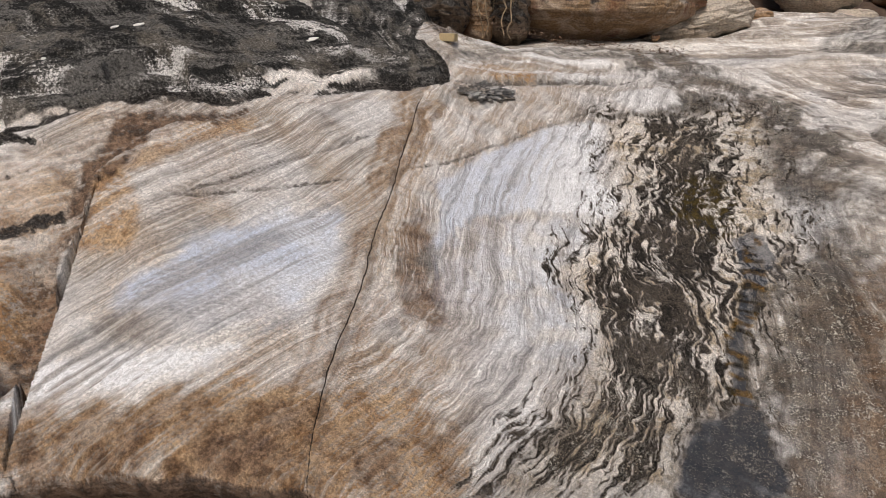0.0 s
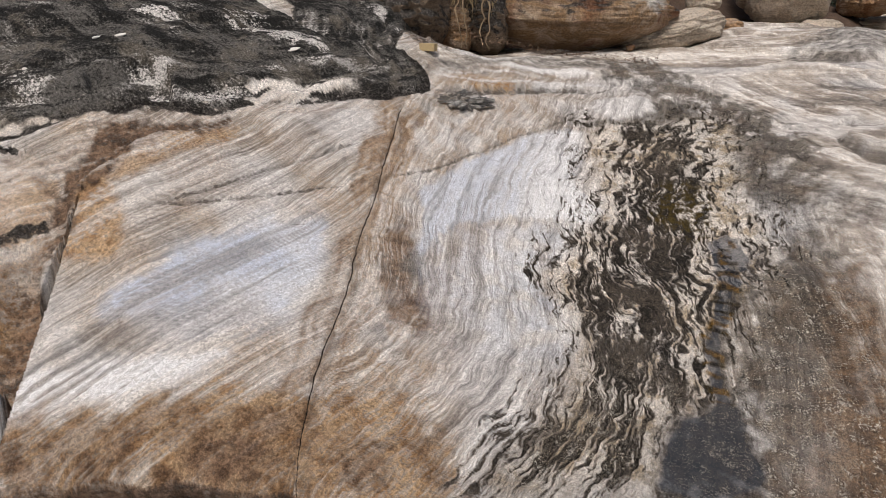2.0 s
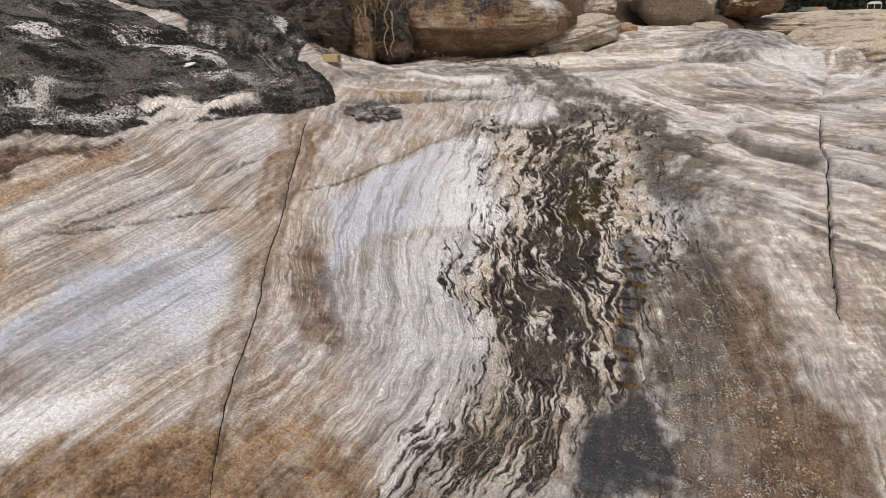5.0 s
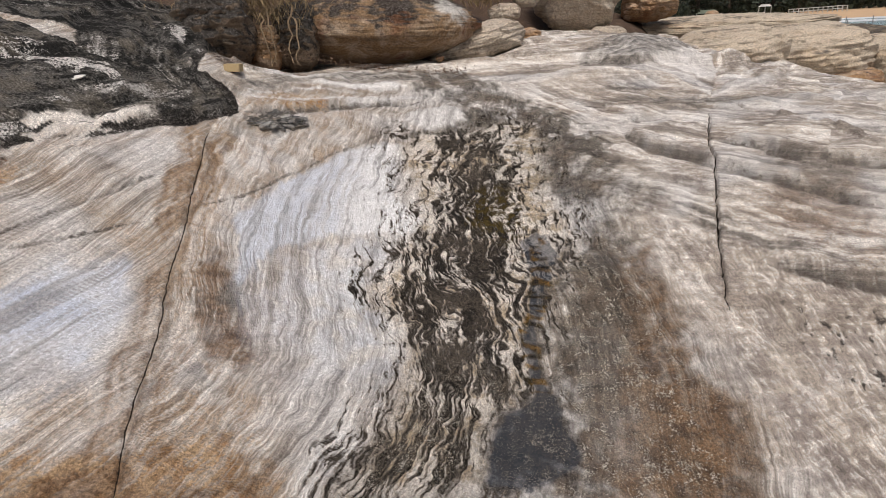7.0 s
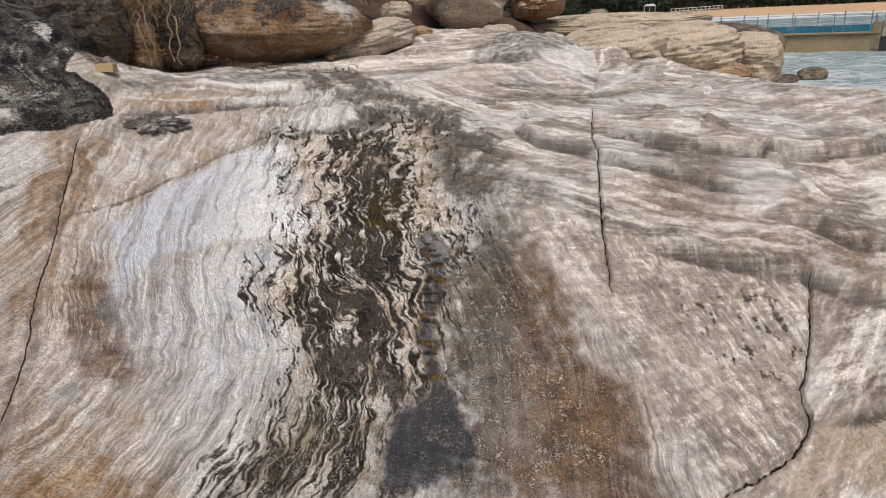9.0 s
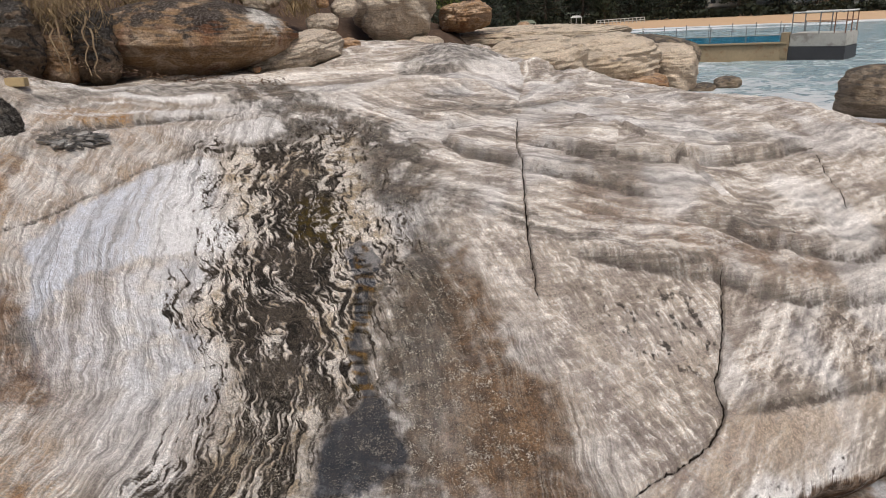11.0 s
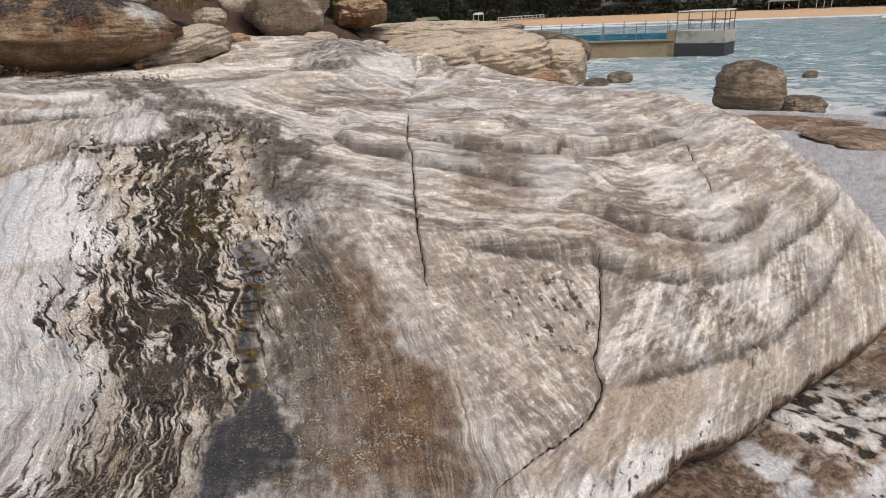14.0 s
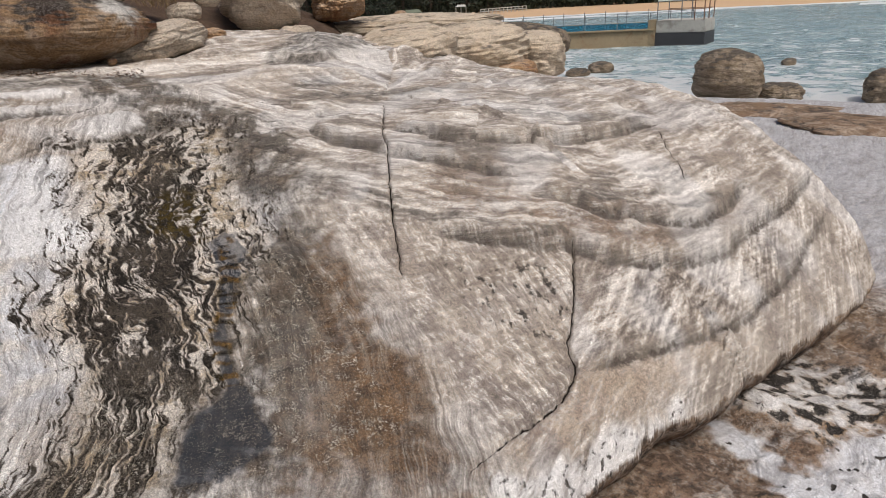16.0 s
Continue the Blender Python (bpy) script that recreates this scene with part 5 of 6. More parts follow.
nx, ny = (ahead - plain_rim) / 0.02, (above - plain_rim) / 0.02
tuck = 0.34 * smooth(-0.01, -0.08, edge_away) * np.exp(np.minimum(edge_away + 0.1, 0) / 0.35) * (np.hypot(nx, ny) > 0.5) * (np.hypot(nx, ny) < 1.5)
gx = gx + (nx * tuck).reshape(shape)
gy = gy + (ny * tuck).reshape(shape)
# under the camera the rock stands higher
gz = gz + 0.95 * smooth(1.5, 0.3, np.hypot(gx, gy).ravel())
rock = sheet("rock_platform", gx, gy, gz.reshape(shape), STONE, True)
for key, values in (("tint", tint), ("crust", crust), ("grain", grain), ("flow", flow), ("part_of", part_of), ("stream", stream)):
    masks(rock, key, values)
tagged(rock, "pale banded sandstone shore platform with dark wet seepage stream", "rock", kind="structure")

# ---------------------------------------------------------------- sea
far = np.concatenate([np.geomspace(6.0, 60.0, 200)[:-1], np.geomspace(60.0, 3500.0, 90)])
sea_a = np.concatenate([np.linspace(-180, 8, 120)[:-1], np.linspace(8, 66, 400), np.linspace(66, 180, 60)[1:-1]])
sea_r, sea_a = np.meshgrid(far, np.radians(sea_a), indexing="ij")
sx, sy = np.sin(sea_a) * sea_r, np.cos(sea_a) * sea_r
WATERLINE = [(260.0, -60.0), (170.0, 25.0), (120.0, 60.0), (92.7, 77.4), (77.7, 91.1), (60.0, 106.0), (46.0, 118.0), (34.0, 122.0), (24.0, 110.0), (17.0, 80.0), (11.0, 45.0), (8.5, 27.0)]
to_beach, _ = line_distance(sx.ravel(), sy.ravel(), WATERLINE, steps=3)
to_shelf, _ = line_distance(sx.ravel(), sy.ravel(), [(26.0, -20.0), (21.0, 4.0), (16.5, 12.0), (13.5, 16.5), (9.5, 19.5), (8.5, 27.0), (11.0, 45.0)], steps=2)
swash = 0.42 * np.exp(-np.abs(to_shelf) / 9) + 0.18 * np.exp(-np.abs(to_shelf) / 22)
swash = np.maximum(swash, 1.7 * np.exp(-(((np.abs(to_beach) - 1.0) / 3.5) ** 2)) * (np.hypot(sx, sy).ravel() > 60) + 1.5 * np.exp(-(((np.abs(to_beach) - 14 - 3 * grad_noise(sx.ravel() * 0.05, sy.ravel() * 0.05, 3)) / 1.6) ** 2)) * (grad_noise(sx.ravel() * 0.03, sy.ravel() * 0.03, 4) > 0.05) * (np.hypot(sx, sy).ravel() > 75))
swell = 0.10 * fbm(sx.ravel() * 0.25 + 0.1 * sy.ravel(), sy.ravel() * 0.12, 4, 9) * np.clip(1.5 - np.hypot(sx, sy).ravel() / 120, 0, 1)
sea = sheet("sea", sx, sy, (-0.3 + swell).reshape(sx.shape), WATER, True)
masks(sea, "foam", (swash,) * 4)
tagged(sea, "blue-green sea with white foam washing round rocks", "sea", kind="structure")

# ---------------------------------------------------------------- beach and the flat land behind it
land_r = np.concatenate([np.geomspace(26.0, 320.0, 260)[:-1], np.geomspace(320.0, 3400.0, 30)])
land_r, land_a = np.meshgrid(land_r, np.radians(np.linspace(-60, 110, 420)), indexing="ij")
lx, ly = np.sin(land_a) * land_r, np.cos(land_a) * land_r
inland, _ = line_distance(lx.ravel(), ly.ravel(), WATERLINE, steps=3)
inland = -inland
lz = -0.3 + np.where(inland > 0, 0.8 * (1 - np.exp(-inland / 18)) + 0.002 * inland, 0.09 * np.maximum(inland, -30))
lz = lz + 0.04 * fbm(lx.ravel() * 0.2, ly.ravel() * 0.2, 3, 77) * (inland > 2)
ground = sheet("ground", lx, ly, lz.reshape(lx.shape), SAND)
tagged(ground, "wide orange-tan sandy beach running back to trees", "beach", kind="structure")


def land_height(x, y):
    d, _ = line_distance(np.array([x], float), np.array([y], float), WATERLINE, steps=3)
    d = -float(d[0])
    return -0.3 + (0.8 * (1 - math.exp(-d / 18)) + 0.002 * d if d > 0 else 0.09 * d)


# ---------------------------------------------------------------- helpers for things
def mesh_of(name, bm, material, smooth_faces=True):
    mesh = bpy.data.meshes.new(name)
    bm.to_mesh(mesh)
    bm.free()
    for p in mesh.polygons:
        p.use_smooth = smooth_faces
    mesh.materials.append(material)
    return mesh


def part(name, bm, material, parent, label="", smooth_faces=False):
    ob = new(name, mesh_of(name, bm, material, smooth_faces))
    ob.parent = parent
    return tagged(ob, label)


def box(sx, sy, sz, at=(0, 0, 0), turn_z=0.0, bevel=0.01, bm=None):
    bm = bm or bmesh.new()
    made = bmesh.ops.create_cube(bm, size=1)["verts"]
    m = Matrix.Translation(at) @ Matrix.Rotation(turn_z, 4, "Z") @ Matrix.Diagonal((sx, sy, sz, 1))
    bmesh.ops.transform(bm, matrix=m, verts=made)
    if bevel:
        edges = {e for v in made for e in v.link_edges}
        bmesh.ops.bevel(bm, geom=list(edges), offset=bevel, segments=2, affect="EDGES")
    return bm


def tube(a, b, radius, sides=8, bm=None, radius2=None):
    bm = bm or bmesh.new()
    a, b = Vector(a), Vector(b)
    made = bmesh.ops.create_cone(bm, cap_ends=True, segments=sides, radius1=radius, radius2=radius if radius2 is None else radius2, depth=(b - a).length)["verts"]
    bmesh.ops.transform(bm, matrix=Matrix.Translation((a + b) / 2) @ (b - a).to_track_quat("Z", "Y").to_matrix().to_4x4(), verts=made)
    return bm


# ---------------------------------------------------------------- boulders
def boulder(name, label, at, size, yaw, tilt, power, seed, material, detail=6, taper=0.0, under=0.0, rugged=1.0):
    """A weathered block: a rounded box, worn along its beds, pitted and tilted."""
    if max(size) < 0.6 or at[1] > 17:
        detail = 5
    bm = bmesh.new()
    bmesh.ops.create_icosphere(bm, subdivisions=detail, radius=1)
    co = np.array([v.co for v in bm.verts])
    q = np.abs(co) ** power
    co = co / (q.sum(1) ** (1 / power))[:, None]
    w, d, h = (s / 2 for s in size)
    p = co * (w, d, h)
    base = seed * 11.3
    # lopsided form
    lump = (w * d * h) ** (1 / 3)
    k = 1.0 / lump
    big = grad_noise(p[:, 0] * k * 0.8 + base, p[:, 2] * k * 0.8, seed) + grad_noise(p[:, 1] * k * 0.8 + base, p[:, 2] * k * 0.7 + 3, seed + 5)
    mid = fbm(p[:, 0] * k * 2 + base, p[:, 2] * k * 2.6 + p[:, 1] * k, 4, seed + 9)
    bed = p[:, 2] / h * 2.2 + 0.35 * grad_noise(p[:, 0] * k * 0.7 + base, p[:, 1] * k * 0.7, seed + 2)
    beds = np.abs(grad_noise(bed * 2.4 + base, p[:, 0] * k * 0.35, seed + 3)) + 0.5 * np.abs(grad_noise(bed * 6.5 + base, p[:, 0] * k * 0.5, seed + 4))
    fine = fbm(p[:, 0] * 9 + base, p[:, 2] * 16 + p[:, 1] * 7, 3, seed + 6)
    grow = 1 + 0.13 * big + 0.07 * rugged * mid + 0.035 * rugged * (beds - 0.3)
    side = np.stack([grow, grow, 1 + 0.10 * big + 0.05 * rugged * mid], 1)
    thin = np.abs(grad_noise(bed * 11 + base, p[:, 0] * k * 0.4, seed + 7))
    p = p * side + co * (0.012 * rugged * fine)[:, None] - co * (1, 1, 0) * (0.018 * rugged * lump * smooth(0.25, 0.05, thin))[:, None]
    # narrower towards +x, and cut away below the front
    if taper:
        s = np.clip((p[:, 0] / w + 0.1) / 1.1, 0, 1.2)
        p[:, 2] = p[:, 2] * (1 - taper * s) + h * 0.25 * taper * s
        p[:, 1] = p[:, 1] * (1 - 0.5 * taper * s)
    if under:
        s = np.clip(-p[:, 2] / h - 0.15, 0, 1) * (p[:, 1] < 0)
        p[:, 1] = p[:, 1] * (1 - under * s)
    for v, c in zip(bm.verts, p):
        v.co = c
    ob = new(name, mesh_of(name, bm, material))
    ob.matrix_world = Matrix.Translation(at) @ Matrix.Rotation(radians(yaw), 4, "Z") @ Matrix.Rotation(radians(tilt), 4, "Y")
    return tagged(ob, label, "rock")


boulder("tan_boulder", "undercut tan sandstone boulder with sooty top and rusty bands", (-1.21, 8.69, 3.12), (2.33, 1.60, 0.96), 9, 4, 2.15, 1, BOULDER_TAN, taper=0.45, under=0.75, rugged=0.8)
boulder("dark_boulder", "rounded soot-black sandstone boulder below dry grass", (-3.06, 7.52, 3.23), (0.85, 1.30, 0.90), 22, 0, 2.6, 2, BOULDER_DARK, under=0.5, rugged=1.7)
boulder("dark_boulder", "narrow soot-black sandstone boulder with hanging roots", (-2.35, 8.29, 3.09), (0.52, 1.20, 0.77), 15, 0, 3, 3, BOULDER_DARK, under=0.5, rugged=1.7)
boulder("orange_rock", "small orange sandstone rock between dark boulders", (-2.63, 7.89, 3.00), (0.41, 0.60, 0.52), 18, 0, 3, 4, BOULDER_RUST)
boulder("pale_bed", "pale sandstone bed under the tan boulder", (-0.17, 9.29, 2.87), (1.29, 1.30, 0.47), 2, -9, 2.6, 5, BOULDER_PALE, rugged=1.3)
boulder("pale_stone", "pale grey stone lying on the bank", (-0.64, 10.16, 3.53), (0.37, 0.40, 0.25), 5, 10, 2.4, 6, BOULDER_PALE)
boulder("pale_stone", "white-faced stone lying on the bank", (-0.42, 10.28, 3.59), (0.24, 0.40, 0.23), 4, 0, 2.4, 7, BOULDER_PALE)
boulder("pale_stone", "grey stone wedged in the bank", (-0.07, 10.49, 3.65), (0.43, 0.50, 0.24), 2, 0, 2.4, 8, BOULDER_PALE)
boulder("tan_stone", "tan and white stone on the dirt bank", (0.25, 10.11, 3.24), (0.44, 0.45, 0.23), -0, 0, 2.6, 9, BOULDER_PALE)
boulder("grey_stone", "grey pitted stone on the dirt bank", (0.60, 10.50, 3.43), (0.38, 0.50, 0.26), -2, 0, 2.6, 10, BOULDER_PALE)
boulder("rust_stone", "small rusty stone on the dirt bank", (0.29, 10.30, 3.51), (0.17, 0.30, 0.14), -0, 0, 3, 11, BOULDER_RUST)
boulder("tan_stone", "flat reddish-brown stone resting on the platform", (0.58, 9.79, 2.90), (0.36, 0.40, 0.20), -2, 0, 2.6, 12, BOULDER_RUST)
boulder("rust_stone", "small rusty stone beside the tan boulder", (-0.61, 8.45, 2.73), (0.09, 0.15, 0.07), 6, 0, 2.6, 13, BOULDER_RUST)
boulder("large_boulder", "large pale boulder with a grey sooty side", (1.46, 11.43, 3.57), (1.30, 1.40, 1.44), -6, 0, 3.2, 14, BOULDER_PALE, under=0.5, rugged=1.7)
boulder("orange_boulder", "orange sandstone block under green scrub", (3.11, 13.61, 3.20), (1.02, 1.00, 0.54), -12, 0, 3.4, 15, BOULDER_RUST, under=0.5, rugged=1.7)
boulder("tan_slab", "small wedge of pale sandstone", (1.87, 10.98, 2.83), (0.56, 0.80, 0.24), -8, 0, 2.6, 16, BOULDER_PALE)
boulder("rust_stone", "small dark red stone beside the boulders", (1.47, 10.83, 2.83), (0.40, 0.40, 0.17), -6, 0, 2.6, 17, BOULDER_RUST)
boulder("outcrop", "cream sandstone outcrop with dark frayed crust", (3.36, 10.01, 2.45), (1.62, 2.40, 0.85), -17, -3, 2.3, 18, OUTCROP_STONE, rugged=1.1)
boulder("outcrop", "long cream sandstone ridge with thin beds", (5.45, 12.22, 2.29), (2.19, 3.00, 1.01), -23, -2, 2.5, 19, OUTCROP_STONE, rugged=1.1)
boulder("outcrop", "bedded cream sandstone block by the water", (6.87, 12.40, 2.01), (1.21, 1.60, 0.92), -28, 0, 3.2, 20, OUTCROP_STONE, rugged=1.1)
boulder("red_rock", "low reddish rock lying in a hollow", (5.76, 11.15, 1.88), (0.96, 0.90, 0.40), -26, 0, 3, 21, BOULDER_RUST)
boulder("brown_rock", "smooth dark brown rock above the water", (8.75, 16.29, 2.09), (1.98, 2.50, 0.78), -27, 8, 2.4, 22, BOULDER_SEA)
boulder("pink_rock", "small pinkish rock on the far edge", (5.28, 16.66, 2.87), (0.33, 0.40, 0.27), -17, 0, 2.4, 23, BOULDER_RUST)
boulder("flat_rock", "pale flat rock behind the outcrops", (4.49, 14.80, 2.73), (4.58, 3.00, 0.42), -16, 0, 2.6, 24, OUTCROP_STONE, rugged=1.1)
boulder("sea_boulder", "bedded brown sea boulder standing in the foam", (15.27, 16.16, 0.54), (1.96, 2.00, 1.56), -43, 3, 2.6, 25, BOULDER_SEA, under=0.5, rugged=0.8)
boulder("sea_rock", "low wet rock awash behind the sea boulder", (17.20, 15.89, -0.13), (1.26, 1.50, 0.66), -47, 0, 2.4, 26, BOULDER_SEA, rugged=1.3)
boulder("sea_rock", "dark wet rock at the edge of the shelf", (15.03, 13.92, -0.18), (1.03, 1.40, 0.47), -47, 0, 2.4, 27, BOULDER_SEA, rugged=1.3)
boulder("sea_rock", "dark wet rock with mussels at the water", (14.99, 12.47, -0.16), (1.72, 1.60, 0.57), -50, 0, 2.4, 28, BOULDER_SEA, rugged=1.3)
boulder("sea_rock", "tall brown rock standing in the sea", (19.08, 13.66, 0.02), (1.40, 1.60, 1.27), -53, 0, 3, 29, BOULDER_SEA, rugged=1.3)
boulder("sea_rock", "round brown rock at the foot of the pool wall", (17.56, 26.67, -0.14), (1.12, 1.20, 0.64), -33, 0, 2.4, 30, BOULDER_SEA, rugged=1.3)
boulder("sea_rock", "low dark rock at the foot of the pool wall", (16.20, 26.33, -0.19), (1.13, 1.20, 0.43), -31, 0, 2.4, 31, BOULDER_SEA, rugged=1.3)
boulder("sea_rock", "small rock awash in the sea", (24.90, 23.03, -0.22), (0.62, 0.80, 0.34), -46, 0, 2.4, 32, BOULDER_SEA, rugged=1.3)
boulder("shelf_ridge", "long low brown rock ridge along the shelf", (13.73, 12.40, 0.12), (3.8, 2.3, 0.26), -46, 2, 2.2, 33, RIDGE_STONE, rugged=0.7)
boulder("shelf_ridge", "low brown rock ridge beyond the shelf", (13.54, 10.08, 0.14), (3.2, 2.3, 0.28), -52, 3, 2.2, 34, RIDGE_STONE, rugged=0.7)
boulder("dark_rock", "pitted grey crust of rock on the slab", (-2.06, 5.86, 2.42), (0.66, 0.50, 0.16), 30, 4, 2.2, 35, CRUST_STONE, rugged=3.5)

# ---------------------------------------------------------------- a yellow block and pale flakes on the rock
BRICK_YELLOW = plain("yellow_block", (0.44, 0.34, 0.19), 0.9, spread=0.25, scale=30, worn=(0.25, 0.2, 0.14))
PALE_FLAKE = plain("pale_flake", (0.72, 0.70, 0.66), 0.8, spread=0.12, scale=25)
def rock_height(x, y):
    return float(platform(np.array([x]), np.array([y]))[0][0])


brick = new("yellow_brick", mesh_of("yellow_brick", box(0.155, 0.09, 0.07, (0, 0, 0.035), 0, 0.004), BRICK_YELLOW, False))
brick.matrix_world = pose(-2.40, 6.22, rock_height(-2.40, 6.22) + 0.012, 0, 3, -4)
tagged(brick, "worn yellow brick lying on the dark rock", "brick")
for n, (fx, fy, fw, fd) in enumerate(((-3.19, 5.03, 0.06, 0.03), (-4.16, 4.19, 0.05, 0.02), (-4.29, 4.08, 0.04, 0.015), (-4.45, 3.55, 0.025, 0.015))):
    fz = rock_height(fx, fy)
    bm = bmesh.new()
    rng = random.Random(n)
    ring = [bm.verts.new((math.cos(a) * fw * rng.uniform(0.7, 1.1), math.sin(a) * fd * rng.uniform(0.7, 1.1), 0)) for a in np.linspace(0, 2 * math.pi, 8)[:-1]]
    f = bm.faces.new(ring)
    up = bmesh.ops.extrude_face_region(bm, geom=[f])["geom"]
    bmesh.ops.translate(bm, vec=(0.004, 0, 0.008), verts=[v for v in up if isinstance(v, bmesh.types.BMVert)])
    flake = new("stone_flake", mesh_of("stone_flake", bm, PALE_FLAKE, False))
    flake.matrix_world = pose(fx, fy, fz, 24, -8, 30 + 25 * n)
    tagged(flake, "white stone flake lying on black rock", "stone", "pale flakes on the black rock")

# ---------------------------------------------------------------- bank of soil behind the boulders
SOIL = plain("brown_soil", (0.07, 0.042, 0.027), 0.95, spread=0.6, scale=7, bump=0.9, worn=(0.15, 0.10, 0.065), amount=0.5)
bx, by = np.meshgrid(np.linspace(-16, 4.2, 240), np.linspace(7.0, 30.0, 200))
into, _ = line_distance(bx.ravel(), by.ravel(), [(-16.0, 6.0), (-6.0, 7.6), (-3.2, 8.4), (-1.6, 9.4), (0.2, 10.0), (1.4, 11.4), (2.5, 12.6), (3.4, 15.5), (3.2, 31.0)], steps=3)
bz = 2.72 + np.where(into > 0, 0.50 * np.maximum(into, 0) ** 0.9, 1.2 * into) + 0.10 * fbm(bx.ravel() * 1.3, by.ravel() * 1.3, 4, 5)
bank = sheet("bank", bx, by, np.minimum(bz, 7.0).reshape(bx.shape), SOIL)
tagged(bank, "brown soil bank with dry litter behind the boulders", "bank", kind="structure")


def bank_height(x, y):
    d, _ = line_distance(np.array([x], float), np.array([y], float), [(-16.0, 6.0), (-6.0, 7.6), (-3.2, 8.4), (-1.6, 9.4), (0.2, 10.0), (1.4, 11.4), (2.5, 12.6), (3.4, 15.5), (3.2, 31.0)], steps=3)
    d = float(d[0])
    return 2.72 + (0.50 * d**0.9 if d > 0 else 1.2 * d)


STRAW = foliage("dry_straw", (0.16, 0.11, 0.055), (0.34, 0.25, 0.13))
GREEN = foliage("green_leaves", (0.035, 0.055, 0.012), (0.14, 0.17, 0.03))
OLIVE_LEAF = foliage("olive_scrub_leaves", (0.025, 0.03, 0.014), (0.075, 0.075, 0.035))


def blades(name, label, at, spread, count, length, material, seed, droop=0.6, kind_of="grass"):
    """A tuft of bent blades."""
    rng = random.Random(seed)
    bm = bmesh.new()
    for _ in range(count):
        p = Vector((rng.gauss(0, spread[0]), rng.gauss(0, spread[1]), rng.gauss(0, spread[2])))
        a = rng.uniform(0, 6.3)
        out = Vector((math.cos(a), math.sin(a), 0))
        long, w = length * rng.uniform(0.5, 1.2), 0.004
        side = Vector((-out.y, out.x, 0)) * w
        bend = rng.uniform(0.2, 1.0) * droop
        mid, tip = p + out * long * 0.35 + Vector((0, 0, long * 0.55 * (1 - bend))), p + out * long * 0.8 + Vector((0, 0, long * (0.8 - 1.7 * bend)))
        v = [bm.verts.new(q) for q in (p - side, p + side, mid + side * 0.8, mid - side * 0.8)]
        bm.faces.new(v)
        bm.faces.new([v[3], v[2], bm.verts.new(tip)])
    ob = new(name, mesh_of(name, bm, material, False))
    ob.location = at
    return tagged(ob, label, kind_of, kind="stuff")


blades("dry_grass", "dry straw grass hanging over dark boulders", (-2.75, 7.75, 3.42), (0.33, 0.2, 0.09), 900, 0.32, STRAW, 1, 0.9)
blades("dry_grass", "dry straw grass on top of the dark boulder", (-2.95, 7.9, 3.66), (0.5, 0.25, 0.08), 700, 0.34, STRAW, 2, 0.8)
blades("dry_grass", "dry straw grass above the tan boulder", (-1.9, 9.3, 3.62), (0.6, 0.2, 0.12), 900, 0.3, STRAW, 3, 0.7)
blades("dry_grass", "brown grass tuft among pale stones", (-0.05, 10.0, 3.40), (0.12, 0.1, 0.05), 260, 0.28, STRAW, 4, 0.5)
blades("dry_grass", "dry grass along the top of the bank", (-0.9, 10.2, 3.68), (0.7, 0.25, 0.1), 700, 0.3, STRAW, 5, 0.6)


def bush(label, at, size, count, material, seed):
    rng = random.Random(seed)
    thing = new("bush")
    twigs, leaves = bmesh.new(), bmesh.new()
    for _ in range(14):
        a, r = rng.uniform(0, 6.3), rng.uniform(0.2, 1)
        tube((0, 0, -0.1), (math.cos(a) * size[0] * r * 0.5, math.sin(a) * size[1] * r * 0.5, size[2] * rng.uniform(0.4, 1.0)), 0.012, 5, twigs, 0.004)
    for _ in range(count):
        a, r = rng.uniform(0, 6.3), math.sqrt(rng.random())
        c = Vector((math.cos(a) * r * size[0] * 0.5, math.sin(a) * r * size[1] * 0.5, size[2] * rng.uniform(0.1, 1.0)))
        u = Vector((rng.uniform(-1, 1), rng.uniform(-1, 1), rng.uniform(-1, 1))).normalized() * rng.uniform(0.02, 0.045)
        w = u.cross(Vector((rng.uniform(-1, 1), rng.uniform(-1, 1), rng.uniform(-1, 1)))).normalized() * rng.uniform(0.008, 0.02)
        leaves.faces.new([leaves.verts.new(c - u), leaves.verts.new(c + w), leaves.verts.new(c + u), leaves.verts.new(c - w)])
    part("twigs", twigs, BARK_SMALL, thing)
    part("leaves", leaves, material, thing)
    thing.location = at
    return tagged(thing, label, "bush")


BARK_SMALL = plain("twig_bark", (0.12, 0.09, 0.06), 0.95, spread=0.3, scale=20)
bush("small bright green bush on the bank", (-1.45, 9.75, 3.62), (0.42, 0.4, 0.45), 900, GREEN, 11)
bush("small yellow-green bush on the bank", (-0.85, 10.3, 3.65), (0.4, 0.4, 0.4), 700, GREEN, 12)
bush("green shrub above the orange rock", (2.9, 14.3, 3.3), (0.8, 0.7, 0.9), 1500, GREEN, 13)
bush("dull olive scrub above the boulders", (-2.3, 10.0, 3.6), (1.4, 0.9, 0.7), 2200, OLIVE_LEAF, 14)
bush("dull olive scrub on top of the bank", (1.2, 12.6, 3.9), (1.6, 1.0, 1.0), 2200, OLIVE_LEAF, 15)
bush("dull olive scrub on top of the bank", (2.6, 15.3, 3.6), (1.6, 1.2, 1.4), 2400, OLIVE_LEAF, 16)
bush("dull olive scrub above the dark boulders", (-3.6, 9.2, 3.7), (1.6, 0.9, 0.8), 2000, OLIVE_LEAF, 17)
bush("dull olive scrub above the black rock", (-5.4, 8.6, 3.7), (2.2, 1.2, 1.0), 2400, OLIVE_LEAF, 18)

